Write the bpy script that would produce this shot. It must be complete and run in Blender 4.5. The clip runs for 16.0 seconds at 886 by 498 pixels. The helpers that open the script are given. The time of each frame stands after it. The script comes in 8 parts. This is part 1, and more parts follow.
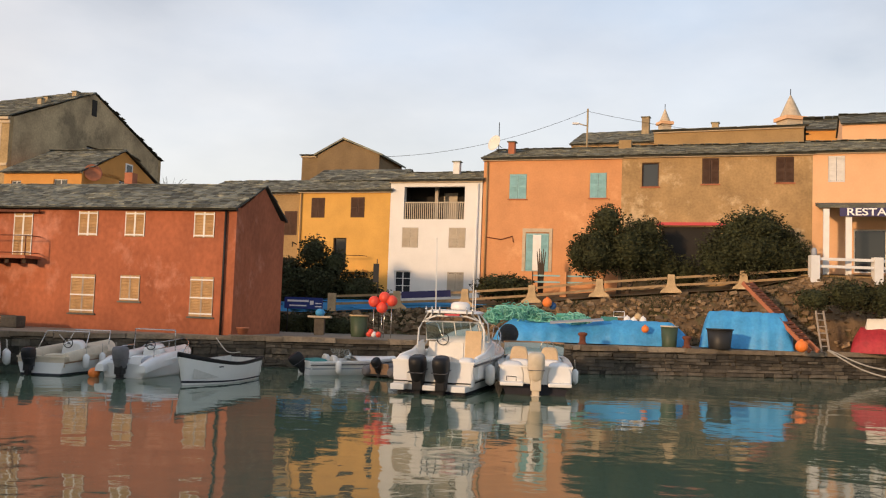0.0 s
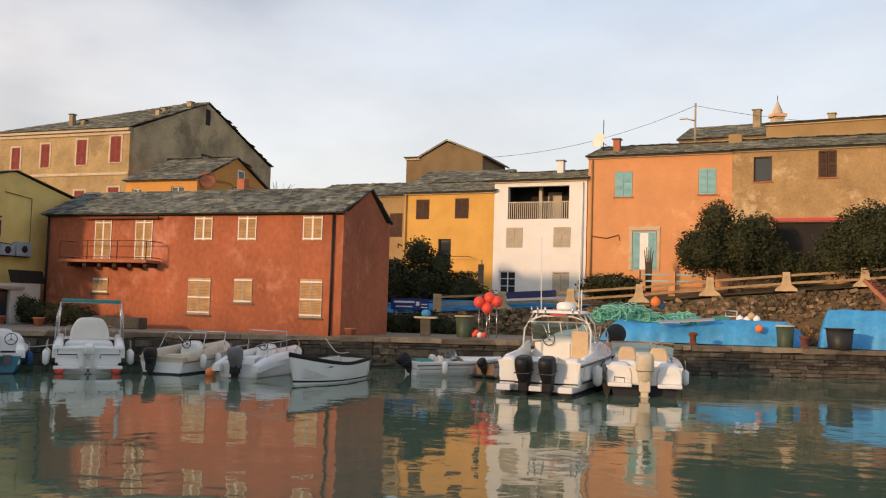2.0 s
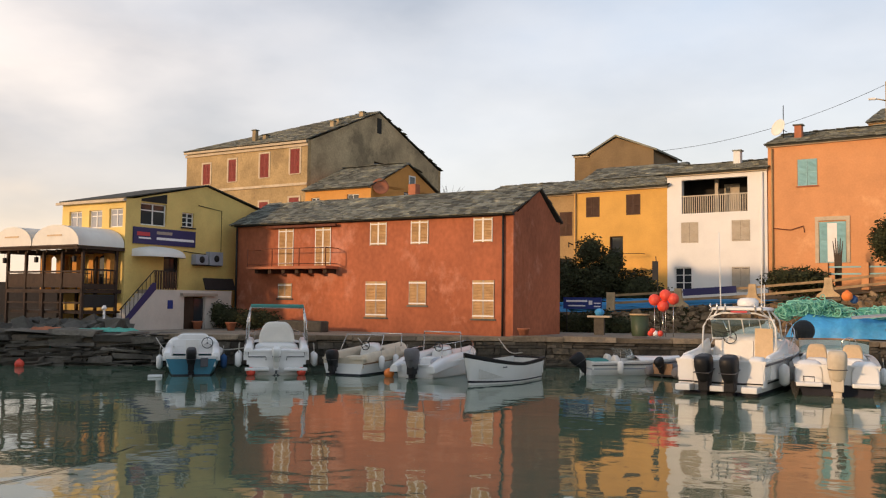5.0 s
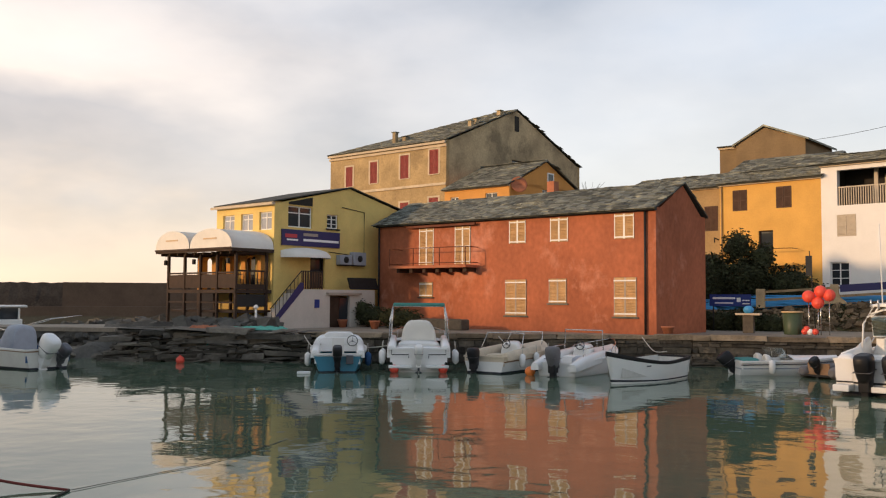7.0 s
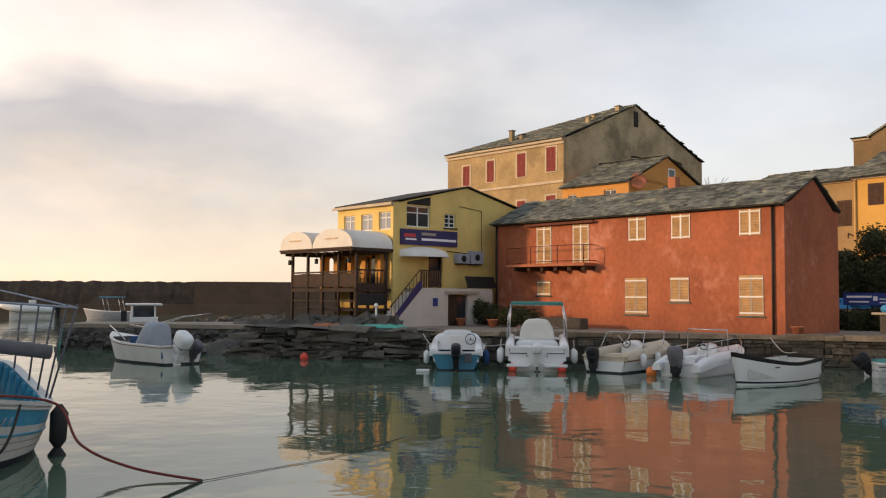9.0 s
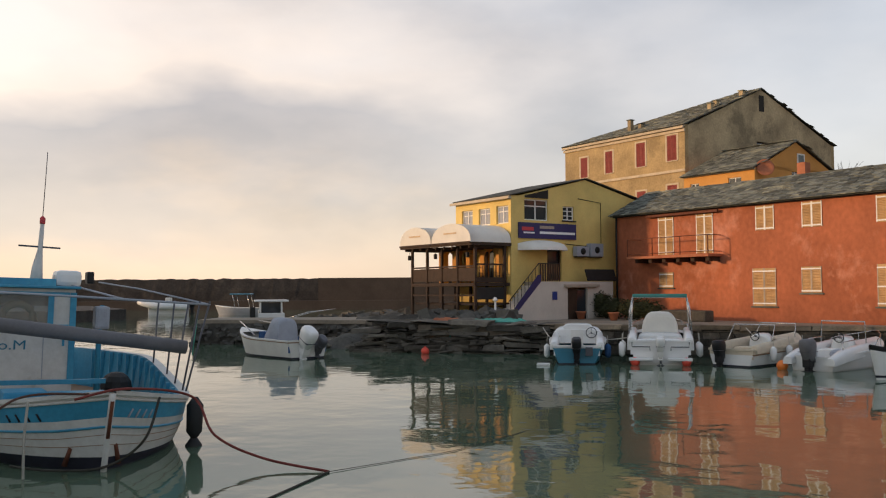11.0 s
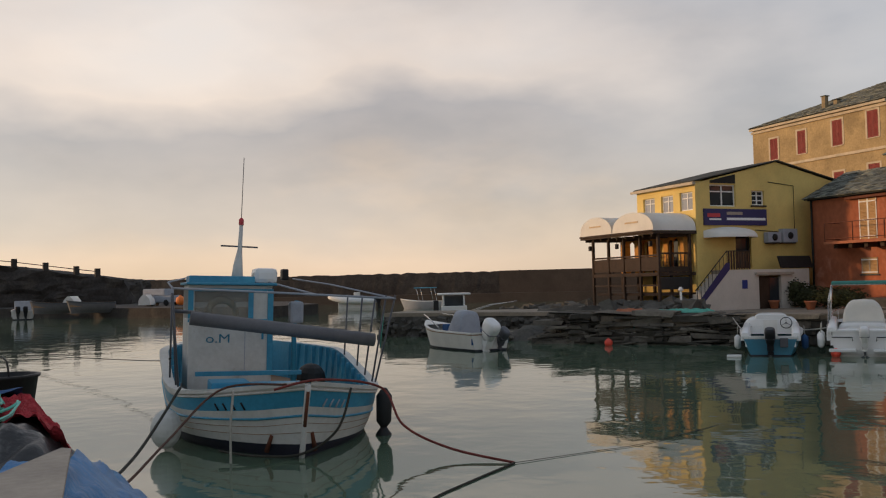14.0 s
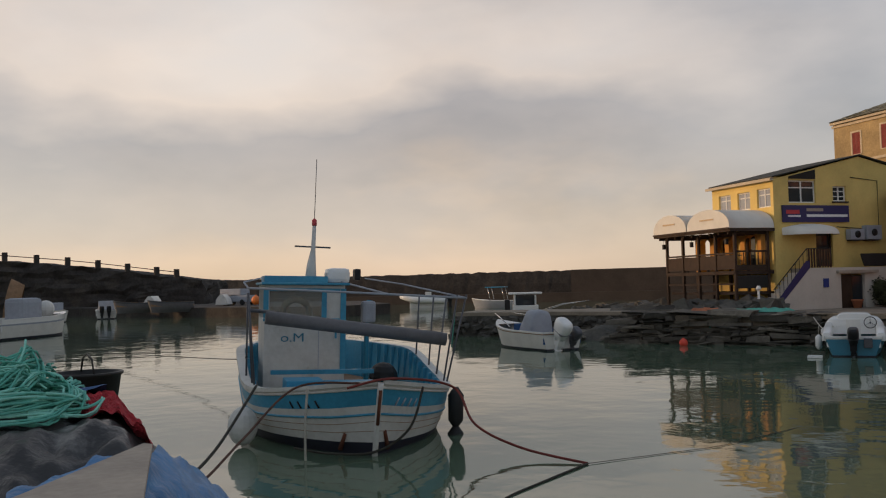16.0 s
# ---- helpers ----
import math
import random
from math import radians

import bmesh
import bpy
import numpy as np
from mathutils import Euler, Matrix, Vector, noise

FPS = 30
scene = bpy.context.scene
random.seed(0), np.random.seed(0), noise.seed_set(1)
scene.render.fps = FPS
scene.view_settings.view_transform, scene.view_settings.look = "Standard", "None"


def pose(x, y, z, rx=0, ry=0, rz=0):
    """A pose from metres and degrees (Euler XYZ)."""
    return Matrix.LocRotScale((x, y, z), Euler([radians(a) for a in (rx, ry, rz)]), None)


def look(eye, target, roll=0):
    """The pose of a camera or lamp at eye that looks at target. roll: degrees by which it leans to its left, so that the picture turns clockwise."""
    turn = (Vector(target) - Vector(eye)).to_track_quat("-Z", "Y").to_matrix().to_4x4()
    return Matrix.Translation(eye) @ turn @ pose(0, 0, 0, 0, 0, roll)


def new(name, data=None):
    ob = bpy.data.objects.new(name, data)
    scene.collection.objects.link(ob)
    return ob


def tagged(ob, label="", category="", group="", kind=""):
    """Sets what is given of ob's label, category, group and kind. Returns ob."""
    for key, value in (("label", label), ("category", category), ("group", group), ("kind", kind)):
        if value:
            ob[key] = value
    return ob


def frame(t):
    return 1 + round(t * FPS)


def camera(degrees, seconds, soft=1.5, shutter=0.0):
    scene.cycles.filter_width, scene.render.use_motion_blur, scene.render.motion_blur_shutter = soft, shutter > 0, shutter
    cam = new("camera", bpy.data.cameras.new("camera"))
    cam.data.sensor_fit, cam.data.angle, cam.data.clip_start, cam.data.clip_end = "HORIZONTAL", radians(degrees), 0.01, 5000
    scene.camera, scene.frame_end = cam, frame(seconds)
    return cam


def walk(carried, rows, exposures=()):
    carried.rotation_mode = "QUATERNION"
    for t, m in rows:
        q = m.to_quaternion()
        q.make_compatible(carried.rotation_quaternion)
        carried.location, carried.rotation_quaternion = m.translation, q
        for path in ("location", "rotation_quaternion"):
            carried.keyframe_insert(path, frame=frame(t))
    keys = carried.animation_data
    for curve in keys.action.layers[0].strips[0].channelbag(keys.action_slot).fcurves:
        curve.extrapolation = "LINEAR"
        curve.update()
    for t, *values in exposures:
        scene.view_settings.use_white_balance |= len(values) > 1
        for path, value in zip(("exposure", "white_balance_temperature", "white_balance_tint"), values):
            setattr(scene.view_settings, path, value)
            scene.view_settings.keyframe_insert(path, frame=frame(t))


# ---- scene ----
cam = camera(52.21, 16.0, soft=1.15)

PATH = [
    (0.0, pose(0, 0, 2.6, 93.70, -2.04, 0.00)),
    (0.5, pose(0, 0, 2.6, 93.63, -2.06, 1.66)),
    (1.0, pose(0, 0, 2.6, 93.56, -1.92, 3.74)),
    (1.5, pose(0, 0, 2.6, 93.59, -1.77, 5.22)),
    (2.0, pose(0, 0, 2.6, 93.51, -1.72, 6.65)),
    (2.5, pose(0, 0, 2.6, 93.46, -1.45, 8.06)),
    (3.0, pose(0, 0, 2.6, 93.43, -1.30, 9.94)),
    (3.5, pose(0, 0, 2.6, 93.40, -0.93, 11.36)),
    (4.0, pose(0, 0, 2.6, 93.35, -0.75, 13.37)),
    (6.5, pose(0, 0, 2.6, 93.18, -0.44, 24.01)),
    (7.0, pose(0, 0, 2.6, 93.11, -0.33, 26.34)),
    (7.5, pose(0, 0, 2.6, 93.09, -0.30, 28.07)),
    (8.0, pose(0, 0, 2.6, 93.05, -0.11, 30.06)),
    (8.5, pose(0, 0, 2.6, 93.06, -0.13, 31.76)),
    (9.0, pose(0, 0, 2.6, 92.98, -0.32, 33.78)),
    (11.5, pose(0, 0, 2.6, 92.58, 0.50, 43.10)),
    (12.0, pose(0, 0, 2.6, 92.56, 0.61, 44.95)),
    (12.5, pose(0, 0, 2.6, 92.48, 0.92, 46.88)),
    (13.0, pose(0, 0, 2.6, 92.51, 1.05, 48.91)),
    (13.5, pose(0, 0, 2.6, 92.47, 1.35, 50.96)),
    (14.0, pose(0, 0, 2.6, 92.26, 1.30, 52.71)),
    (14.5, pose(0, 0, 2.6, 92.34, 1.60, 54.23)),
    (15.0, pose(0, 0, 2.6, 92.29, 1.55, 55.72)),
    (15.5, pose(0, 0, 2.6, 92.32, 1.44, 56.40)),
    (16.0, pose(0, 0, 2.6, 92.33, 1.44, 57.21)),
]
walk(cam, PATH, [(0.0, -0.02), (4.0, 0.0), (9.0, -0.05), (12.5, -0.38), (16.0, -0.66)])

# ---- world, sun ----
SUN_AZ, SUN_EL = 140.0, 10.0     # degrees left of the first view, degrees up
world = bpy.data.worlds.new("sky")
scene.world = world
world.use_nodes = True
wn, wl = world.node_tree.nodes, world.node_tree.links
wn.clear()


def wnode(kind, **kw):
    n = wn.new(kind)
    for k, v in kw.items():
        n.inputs[k].default_value = v
    return n


def ramp_stops(node, stops):
    el = node.color_ramp.elements
    while len(el) < len(stops):
        el.new(0.5)
    for e, (p, c) in zip(el, stops):
        e.position, e.color = p, (*c, 1)


sky = wn.new("ShaderNodeTexSky")
sky.sky_type, sky.sun_disc = "NISHITA", False
sky.sun_elevation, sky.sun_rotation = radians(SUN_EL), radians(-SUN_AZ)
tex = wn.new("ShaderNodeTexCoord")
sep = wn.new("ShaderNodeSeparateXYZ")
wl.new(tex.outputs["Generated"], sep.inputs[0])
# height bands of the cloud deck
up = wn.new("ShaderNodeMapRange")
up.inputs["From Min"].default_value, up.inputs["From Max"].default_value = 0.0, 0.45
wl.new(sep.outputs["Z"], up.inputs["Value"])
warm = wn.new("ShaderNodeValToRGB")          # towards the sunset
ramp_stops(warm, [(0.0, (1.22, 0.93, 0.68)), (0.08, (1.18, 0.90, 0.70)), (0.18, (0.90, 0.75, 0.67)), (0.34, (0.76, 0.665, 0.63)), (0.5, (1.26, 1.05, 0.89)), (0.75, (1.14, 1.04, 0.97)), (1.0, (1.0, 0.98, 1.0))])
cool = wn.new("ShaderNodeValToRGB")          # away from it
ramp_stops(cool, [(0.0, (0.82, 0.72, 0.64)), (0.2, (0.78, 0.735, 0.72)), (0.45, (0.76, 0.745, 0.765)), (0.7, (0.68, 0.70, 0.765)), (1.0, (0.50, 0.60, 0.76))])
# the bands wander up and down, as banks of cloud do
wander = wn.new("ShaderNodeMapping")
wander.inputs["Scale"].default_value = (1.0, 1.0, 2.4)
wl.new(tex.outputs["Generated"], wander.inputs[0])
billow = wnode("ShaderNodeTexNoise", Scale=2.3, Detail=5.0, Roughness=0.5)
wl.new(wander.outputs[0], billow.inputs["Vector"])
shift = wnode("ShaderNodeMapRange")
for key, v in (("From Min", 0.25), ("From Max", 0.75), ("To Min", -0.26), ("To Max", 0.26)):
    shift.inputs[key].default_value = v
wl.new(billow.outputs["Fac"], shift.inputs["Value"])
reach = wn.new("ShaderNodeMath")             # none at the horizon itself
reach.operation = "MULTIPLY"
reach_up = wn.new("ShaderNodeMapRange")
reach_up.inputs["From Max"].default_value, reach_up.inputs["To Min"].default_value = 0.25, 0.15
wl.new(up.outputs[0], reach_up.inputs["Value"])
wl.new(shift.outputs[0], reach.inputs[0])
wl.new(reach_up.outputs[0], reach.inputs[1])
height = wn.new("ShaderNodeMath")
wl.new(up.outputs[0], height.inputs[0])
wl.new(reach.outputs[0], height.inputs[1])
wl.new(height.outputs[0], warm.inputs[0])
wl.new(height.outputs[0], cool.inputs[0])
side = wn.new("ShaderNodeMapRange")
side.interpolation_type = "SMOOTHSTEP"
side.inputs["From Min"].default_value, side.inputs["From Max"].default_value = -0.30, -0.90
wl.new(sep.outputs["X"], side.inputs["Value"])
base = wn.new("ShaderNodeMixRGB")
wl.new(side.outputs[0], base.inputs[0])
wl.new(cool.outputs[0], base.inputs[1])
wl.new(warm.outputs[0], base.inputs[2])
# clouds, drawn out along the horizon
stretch = wn.new("ShaderNodeMapping")
stretch.inputs["Scale"].default_value = (1.3, 1.3, 3.0)
wl.new(tex.outputs["Generated"], stretch.inputs[0])
cloud = wnode("ShaderNodeTexNoise", Scale=1.7, Detail=6.0, Roughness=0.5, Distortion=0.0)
wl.new(stretch.outputs[0], cloud.inputs["Vector"])
cr = wn.new("ShaderNodeValToRGB")
ramp_stops(cr, [(0.36, (0.76, 0.77, 0.80)), (0.47, (0.97, 0.96, 0.96)), (0.62, (1.16, 1.13, 1.10))])
wl.new(cloud.outputs["Fac"], cr.inputs[0])
mul = wn.new("ShaderNodeMixRGB")
mul.blend_type = "MULTIPLY"
mul.inputs[0].default_value = 1.0
wl.new(base.outputs[0], mul.inputs[1])
wl.new(cr.outputs[0], mul.inputs[2])
skyadd = wn.new("ShaderNodeMixRGB")
skyadd.blend_type = "ADD"
skyadd.inputs[0].default_value = 0.06
wl.new(mul.outputs[0], skyadd.inputs[1])
wl.new(sky.outputs[0], skyadd.inputs[2])
# the sky overhead and away from the sea is dimmer
rear = wn.new("ShaderNodeMapRange")
rear.interpolation_type = "SMOOTHSTEP"
rear.inputs["From Min"].default_value, rear.inputs["From Max"].default_value = 0.12, -0.5
rear.inputs["To Min"].default_value, rear.inputs["To Max"].default_value = 1.0, 1.0
wl.new(sep.outputs["Y"], rear.inputs["Value"])
over = wn.new("ShaderNodeMapRange")
over.interpolation_type = "SMOOTHSTEP"
over.inputs["From Min"].default_value, over.inputs["From Max"].default_value = 0.42, 0.9
over.inputs["To Min"].default_value, over.inputs["To Max"].default_value = 1.0, 0.75
wl.new(sep.outputs["Z"], over.inputs["Value"])
dim = wn.new("ShaderNodeMath")
dim.operation = "MULTIPLY"
wl.new(rear.outputs[0], dim.inputs[0])
wl.new(over.outputs[0], dim.inputs[1])
dim2 = wn.new("ShaderNodeMath")
dim2.operation = "MULTIPLY"
dim2.inputs[1].default_value = 0.86
wl.new(dim.outputs[0], dim2.inputs[0])
bg = wnode("ShaderNodeBackground")
wl.new(dim2.outputs[0], bg.inputs["Strength"])
wo = wn.new("ShaderNodeOutputWorld")
wl.new(skyadd.outputs[0], bg.inputs[0])
wl.new(bg.outputs[0], wo.inputs[0])

sun_data = bpy.data.lights.new("sun", "SUN")
sun_data.energy, sun_data.angle, sun_data.color = 2.85, radians(2.6), (1.0, 0.635, 0.35)
sun = new("sun", sun_data)
a, e = radians(SUN_AZ), radians(SUN_EL)
sun.matrix_world = look((-math.sin(a) * math.cos(e) * 200, math.cos(a) * math.cos(e) * 200, math.sin(e) * 200), (0, 0, 0))


# ---- materials ----
def material(name, colour, rough=0.8, var=0.25, scale=1.5, fine=18.0, bump=0.2, metal=0.0, second=None, patch=0.5, stretch_z=1.0, island=0.0, spec=0.4):
    """Colour with broad stains, fine grain and relief; second: the colour of worn patches."""
    m = bpy.data.materials.new(name)
    m.use_nodes = True
    n, l = m.node_tree.nodes, m.node_tree.links
    p = n["Principled BSDF"]
    p.inputs["Roughness"].default_value, p.inputs["Metallic"].default_value = rough, metal
    p.inputs["Specular IOR Level"].default_value = spec
    tc, mp = n.new("ShaderNodeTexCoord"), n.new("ShaderNodeMapping")
    mp.inputs["Scale"].default_value = (1, 1, stretch_z)
    l.new(tc.outputs["Object"], mp.inputs[0])
    big, small = n.new("ShaderNodeTexNoise"), n.new("ShaderNodeTexNoise")
    big.inputs["Scale"].default_value, big.inputs["Detail"].default_value, big.inputs["Roughness"].default_value = scale, 6, 0.62
    small.inputs["Scale"].default_value, small.inputs["Detail"].default_value = fine, 4
    l.new(mp.outputs[0], big.inputs["Vector"])
    l.new(mp.outputs[0], small.inputs["Vector"])
    dark = tuple(c * (1 - var) for c in colour)
    light = tuple(min(1, c * (1 + var * 0.7)) for c in colour)
    r = n.new("ShaderNodeValToRGB")
    ramp_stops(r, [(0.3, dark), (0.52, colour), (0.72, light)])
    l.new(big.outputs["Fac"], r.inputs[0])
    out = r.outputs[0]
    if second:
        third = n.new("ShaderNodeTexNoise")
        third.inputs["Scale"].default_value, third.inputs["Detail"].default_value, third.inputs["Roughness"].default_value = scale * 0.7, 8, 0.7
        off = n.new("ShaderNodeMapping")
        off.inputs["Location"].default_value = (7.3, 3.1, 5.7)
        l.new(mp.outputs[0], off.inputs[0])
        l.new(off.outputs[0], third.inputs["Vector"])
        mask = n.new("ShaderNodeValToRGB")
        ramp_stops(mask, [(patch, (0, 0, 0)), (patch + 0.1, (1, 1, 1))])
        l.new(third.outputs["Fac"], mask.inputs[0])
        mx = n.new("ShaderNodeMixRGB")
        mx.inputs[2].default_value = (*second, 1)
        l.new(mask.outputs[0], mx.inputs[0])
        l.new(out, mx.inputs[1])
        out = mx.outputs[0]
    grain = n.new("ShaderNodeMixRGB")
    grain.blend_type = "OVERLAY"
    grain.inputs[0].default_value = 0.35 * min(1, var * 3)
    l.new(out, grain.inputs[1])
    l.new(small.outputs["Fac"], grain.inputs[2])
    out = grain.outputs[0]
    if island:
        geo, info = n.new("ShaderNodeNewGeometry"), n.new("ShaderNodeObjectInfo")
        add = n.new("ShaderNodeMath")
        add.operation = "ADD"
        l.new(geo.outputs["Random Per Island"], add.inputs[0])
        l.new(info.outputs["Random"], add.inputs[1])
        fr = n.new("ShaderNodeMath")
        fr.operation = "FRACT"
        l.new(add.outputs[0], fr.inputs[0])
        mr = n.new("ShaderNodeMapRange")
        mr.inputs["To Min"].default_value, mr.inputs["To Max"].default_value = 1 - island, 1 + island
        l.new(fr.outputs[0], mr.inputs["Value"])
        hs = n.new("ShaderNodeHueSaturation")
        l.new(mr.outputs[0], hs.inputs["Value"])
        l.new(out, hs.inputs["Color"])
        out = hs.outputs[0]
    l.new(out, p.inputs["Base Color"])
    if bump:
        mixh = n.new("ShaderNodeMath")
        mixh.operation = "ADD"
        l.new(big.outputs["Fac"], mixh.inputs[0])
        l.new(small.outputs["Fac"], mixh.inputs[1])
        b = n.new("ShaderNodeBump")
        b.inputs["Strength"].default_value, b.inputs["Distance"].default_value = bump, 0.03
        l.new(mixh.outputs[0], b.inputs["Height"])
        l.new(b.outputs[0], p.inputs["Normal"])
    return m


M = {}
M["red_plaster"] = material("red_plaster", (0.40, 0.125, 0.058), 0.9, 0.32, 0.30, 5, 0.3, second=(0.56, 0.235, 0.15), patch=0.51, stretch_z=0.8)
M["yellow_paint"] = material("yellow_paint", (0.76, 0.55, 0.18), 0.85, 0.14, 0.6, 12, 0.12)
M["ochre_plaster"] = material("ochre_plaster", (0.66, 0.37, 0.09), 0.9, 0.12, 0.6, 12, 0.15)
M["white_plaster"] = material("white_plaster", (0.78, 0.76, 0.72), 0.9, 0.07, 0.6, 12, 0.12, second=(0.66, 0.63, 0.58), patch=0.62)
M["orange_plaster"] = material("orange_plaster", (0.64, 0.30, 0.13), 0.9, 0.14, 0.5, 10, 0.2, second=(0.74, 0.38, 0.18), patch=0.57)
M["bare_plaster"] = material("bare_plaster", (0.40, 0.26, 0.12), 0.95, 0.30, 0.7, 8, 0.5, second=(0.58, 0.42, 0.24), patch=0.53)
M["peach_plaster"] = material("peach_plaster", (0.78, 0.46, 0.25), 0.9, 0.08, 0.6, 10, 0.15)
M["grey_render"] = material("grey_render", (0.44, 0.335, 0.195), 0.95, 0.45, 0.32, 6, 0.5, second=(0.24, 0.185, 0.11), patch=0.51)
M["old_render"] = material("old_render", (0.42, 0.30, 0.15), 0.95, 0.35, 0.5, 7, 0.4, second=(0.30, 0.215, 0.11), patch=0.52)
M["annex_plaster"] = material("annex_plaster", (0.60, 0.29, 0.075), 0.9, 0.12, 0.6, 10, 0.15)
M["tan_plaster"] = material("tan_plaster", (0.36, 0.24, 0.11), 0.92, 0.2, 0.6, 9, 0.3)
# tan plaster with the shade on these houses put into its colour
M["dull_plaster"] = material("dull_plaster", (0.21, 0.145, 0.075), 0.92, 0.22, 0.6, 9, 0.3)
M["slate"] = material("slate", (0.135, 0.140, 0.115), 0.85, 0.40, 1.2, 16, 0.6, second=(0.27, 0.255, 0.175), patch=0.54, island=0.6)
M["slate_bed"] = material("slate_bed", (0.055, 0.055, 0.045), 0.95, 0.3, 2, 16, 0.4)
M["cornice"] = material("cornice", (0.55, 0.45, 0.32), 0.9, 0.2, 1.5, 14, 0.3)
M["shutter_wood"] = material("shutter_wood", (0.50, 0.31, 0.14), 0.7, 0.25, 2.5, 30, 0.2)
M["shutter_red"] = material("shutter_red", (0.26, 0.055, 0.045), 0.7, 0.2, 2.5, 30, 0.2)
M["shutter_brown"] = material("shutter_brown", (0.085, 0.045, 0.028), 0.75, 0.25, 2.5, 30, 0.2)
M["shutter_blue"] = material("shutter_blue", (0.28, 0.50, 0.52), 0.7, 0.15, 2.5, 30, 0.2)
M["shutter_white"] = material("shutter_white", (0.75, 0.72, 0.68), 0.7, 0.1, 2.5, 30, 0.2)
M["shutter_beige"] = material("shutter_beige", (0.50, 0.43, 0.33), 0.7, 0.12, 2.5, 30, 0.2)
M["white_trim"] = material("white_trim", (0.80, 0.78, 0.74), 0.6, 0.08, 2, 25, 0.1)
M["dark_iron"] = material("dark_iron", (0.03, 0.028, 0.026), 0.6, 0.2, 4, 30, 0.2, metal=0.4)
M["dark_wood"] = material("dark_wood", (0.050, 0.027, 0.015), 0.75, 0.3, 3, 30, 0.3)
M["rail_paint"] = material("rail_paint", (0.56, 0.40, 0.22), 0.85, 0.25, 2, 20, 0.3)
M["rail_wood"] = material("rail_wood", (0.34, 0.225, 0.115), 0.85, 0.35, 1.2, 20, 0.3, second=(0.5, 0.36, 0.19), patch=0.55)
# coping lighter, wall faces darker: lit top and shaded face put into colour
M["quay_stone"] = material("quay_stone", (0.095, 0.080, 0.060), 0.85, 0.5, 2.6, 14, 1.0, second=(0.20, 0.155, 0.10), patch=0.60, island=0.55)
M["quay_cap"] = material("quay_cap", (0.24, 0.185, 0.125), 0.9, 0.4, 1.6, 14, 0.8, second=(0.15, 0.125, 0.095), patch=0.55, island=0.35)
M["quay_joint"] = material("quay_joint", (0.055, 0.048, 0.038), 0.95, 0.3, 2, 14, 0.6)
M["quay_top"] = material("quay_top", (0.27, 0.225, 0.17), 0.9, 0.25, 0.8, 10, 0.4)
M["earth"] = material("earth", (0.155, 0.100, 0.052), 0.95, 0.45, 0.9, 9, 0.8, second=(0.085, 0.080, 0.034), patch=0.51)
M["rubble"] = material("rubble", (0.20, 0.135, 0.075), 0.95, 0.45, 2.0, 12, 0.8, second=(0.34, 0.27, 0.19), patch=0.64, island=0.55)
M["slate_rock"] = material("slate_rock", (0.105, 0.092, 0.072), 0.88, 0.5, 1.2, 11, 1.0, second=(0.20, 0.175, 0.135), patch=0.56, island=0.5)
M["rock"] = material("rock", (0.10, 0.093, 0.08), 0.9, 0.4, 0.9, 8, 1.0, second=(0.10, 0.095, 0.08), patch=0.5)
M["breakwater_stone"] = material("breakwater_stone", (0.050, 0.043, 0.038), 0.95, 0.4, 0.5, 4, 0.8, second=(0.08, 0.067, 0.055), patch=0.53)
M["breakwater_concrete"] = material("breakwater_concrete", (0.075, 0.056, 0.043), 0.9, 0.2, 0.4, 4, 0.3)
M["stair_wall"] = material("stair_wall", (0.60, 0.54, 0.47), 0.85, 0.1, 1, 12, 0.15)
M["leaf"] = material("leaf", (0.046, 0.050, 0.021), 0.75, 0.4, 1.2, 9, 0.0, island=0.38, spec=0.2)
M["bark"] = material("bark", (0.09, 0.065, 0.045), 0.9, 0.3, 4, 20, 0.6)
M["gelcoat"] = material("gelcoat", (0.80, 0.79, 0.76), 0.25, 0.05, 1.2, 8, 0.0, spec=0.5)
M["gelcoat_old"] = material("gelcoat_old", (0.68, 0.66, 0.61), 0.4, 0.10, 1.5, 10, 0.05, spec=0.5)
M["cream_cover"] = material("cream_cover", (0.62, 0.53, 0.40), 0.75, 0.12, 2, 14, 0.3)
M["antifoul"] = material("antifoul", (0.018, 0.018, 0.03), 0.6, 0.3, 3, 20, 0.1)
M["hull_blue"] = material("hull_blue", (0.025, 0.18, 0.27), 0.35, 0.12, 2, 14, 0.05, spec=0.5)
M["boat_blue"] = material("boat_blue", (0.045, 0.27, 0.42), 0.45, 0.18, 1.6, 14, 0.12, second=(0.07, 0.33, 0.46), patch=0.55)
M["boat_white"] = material("boat_white", (0.60, 0.585, 0.54), 0.55, 0.16, 1.3, 12, 0.15, second=(0.40, 0.34, 0.26), patch=0.62)
M["boat_wood"] = material("boat_wood", (0.30, 0.18, 0.10), 0.7, 0.25, 2, 20, 0.2)
M["motor_black"] = material("motor_black", (0.014, 0.014, 0.016), 0.48, 0.1, 3, 20, 0.0, spec=0.3)
M["motor_grey"] = material("motor_grey", (0.09, 0.09, 0.10), 0.4, 0.1, 3, 20, 0.0)
M["steel"] = material("steel", (0.62, 0.60, 0.57), 0.25, 0.08, 3, 30, 0.0, metal=0.9)
M["rubber_grey"] = material("rubber_grey", (0.15, 0.145, 0.15), 0.6, 0.15, 3, 20, 0.1)
M["rubber_black"] = material("rubber_black", (0.02, 0.02, 0.02), 0.7, 0.15, 3, 20, 0.1)
M["seat_tan"] = material("seat_tan", (0.62, 0.45, 0.27), 0.7, 0.12, 3, 20, 0.1)
M["canvas_green"] = material("canvas_green", (0.06, 0.24, 0.22), 0.85, 0.15, 3, 30, 0.2)
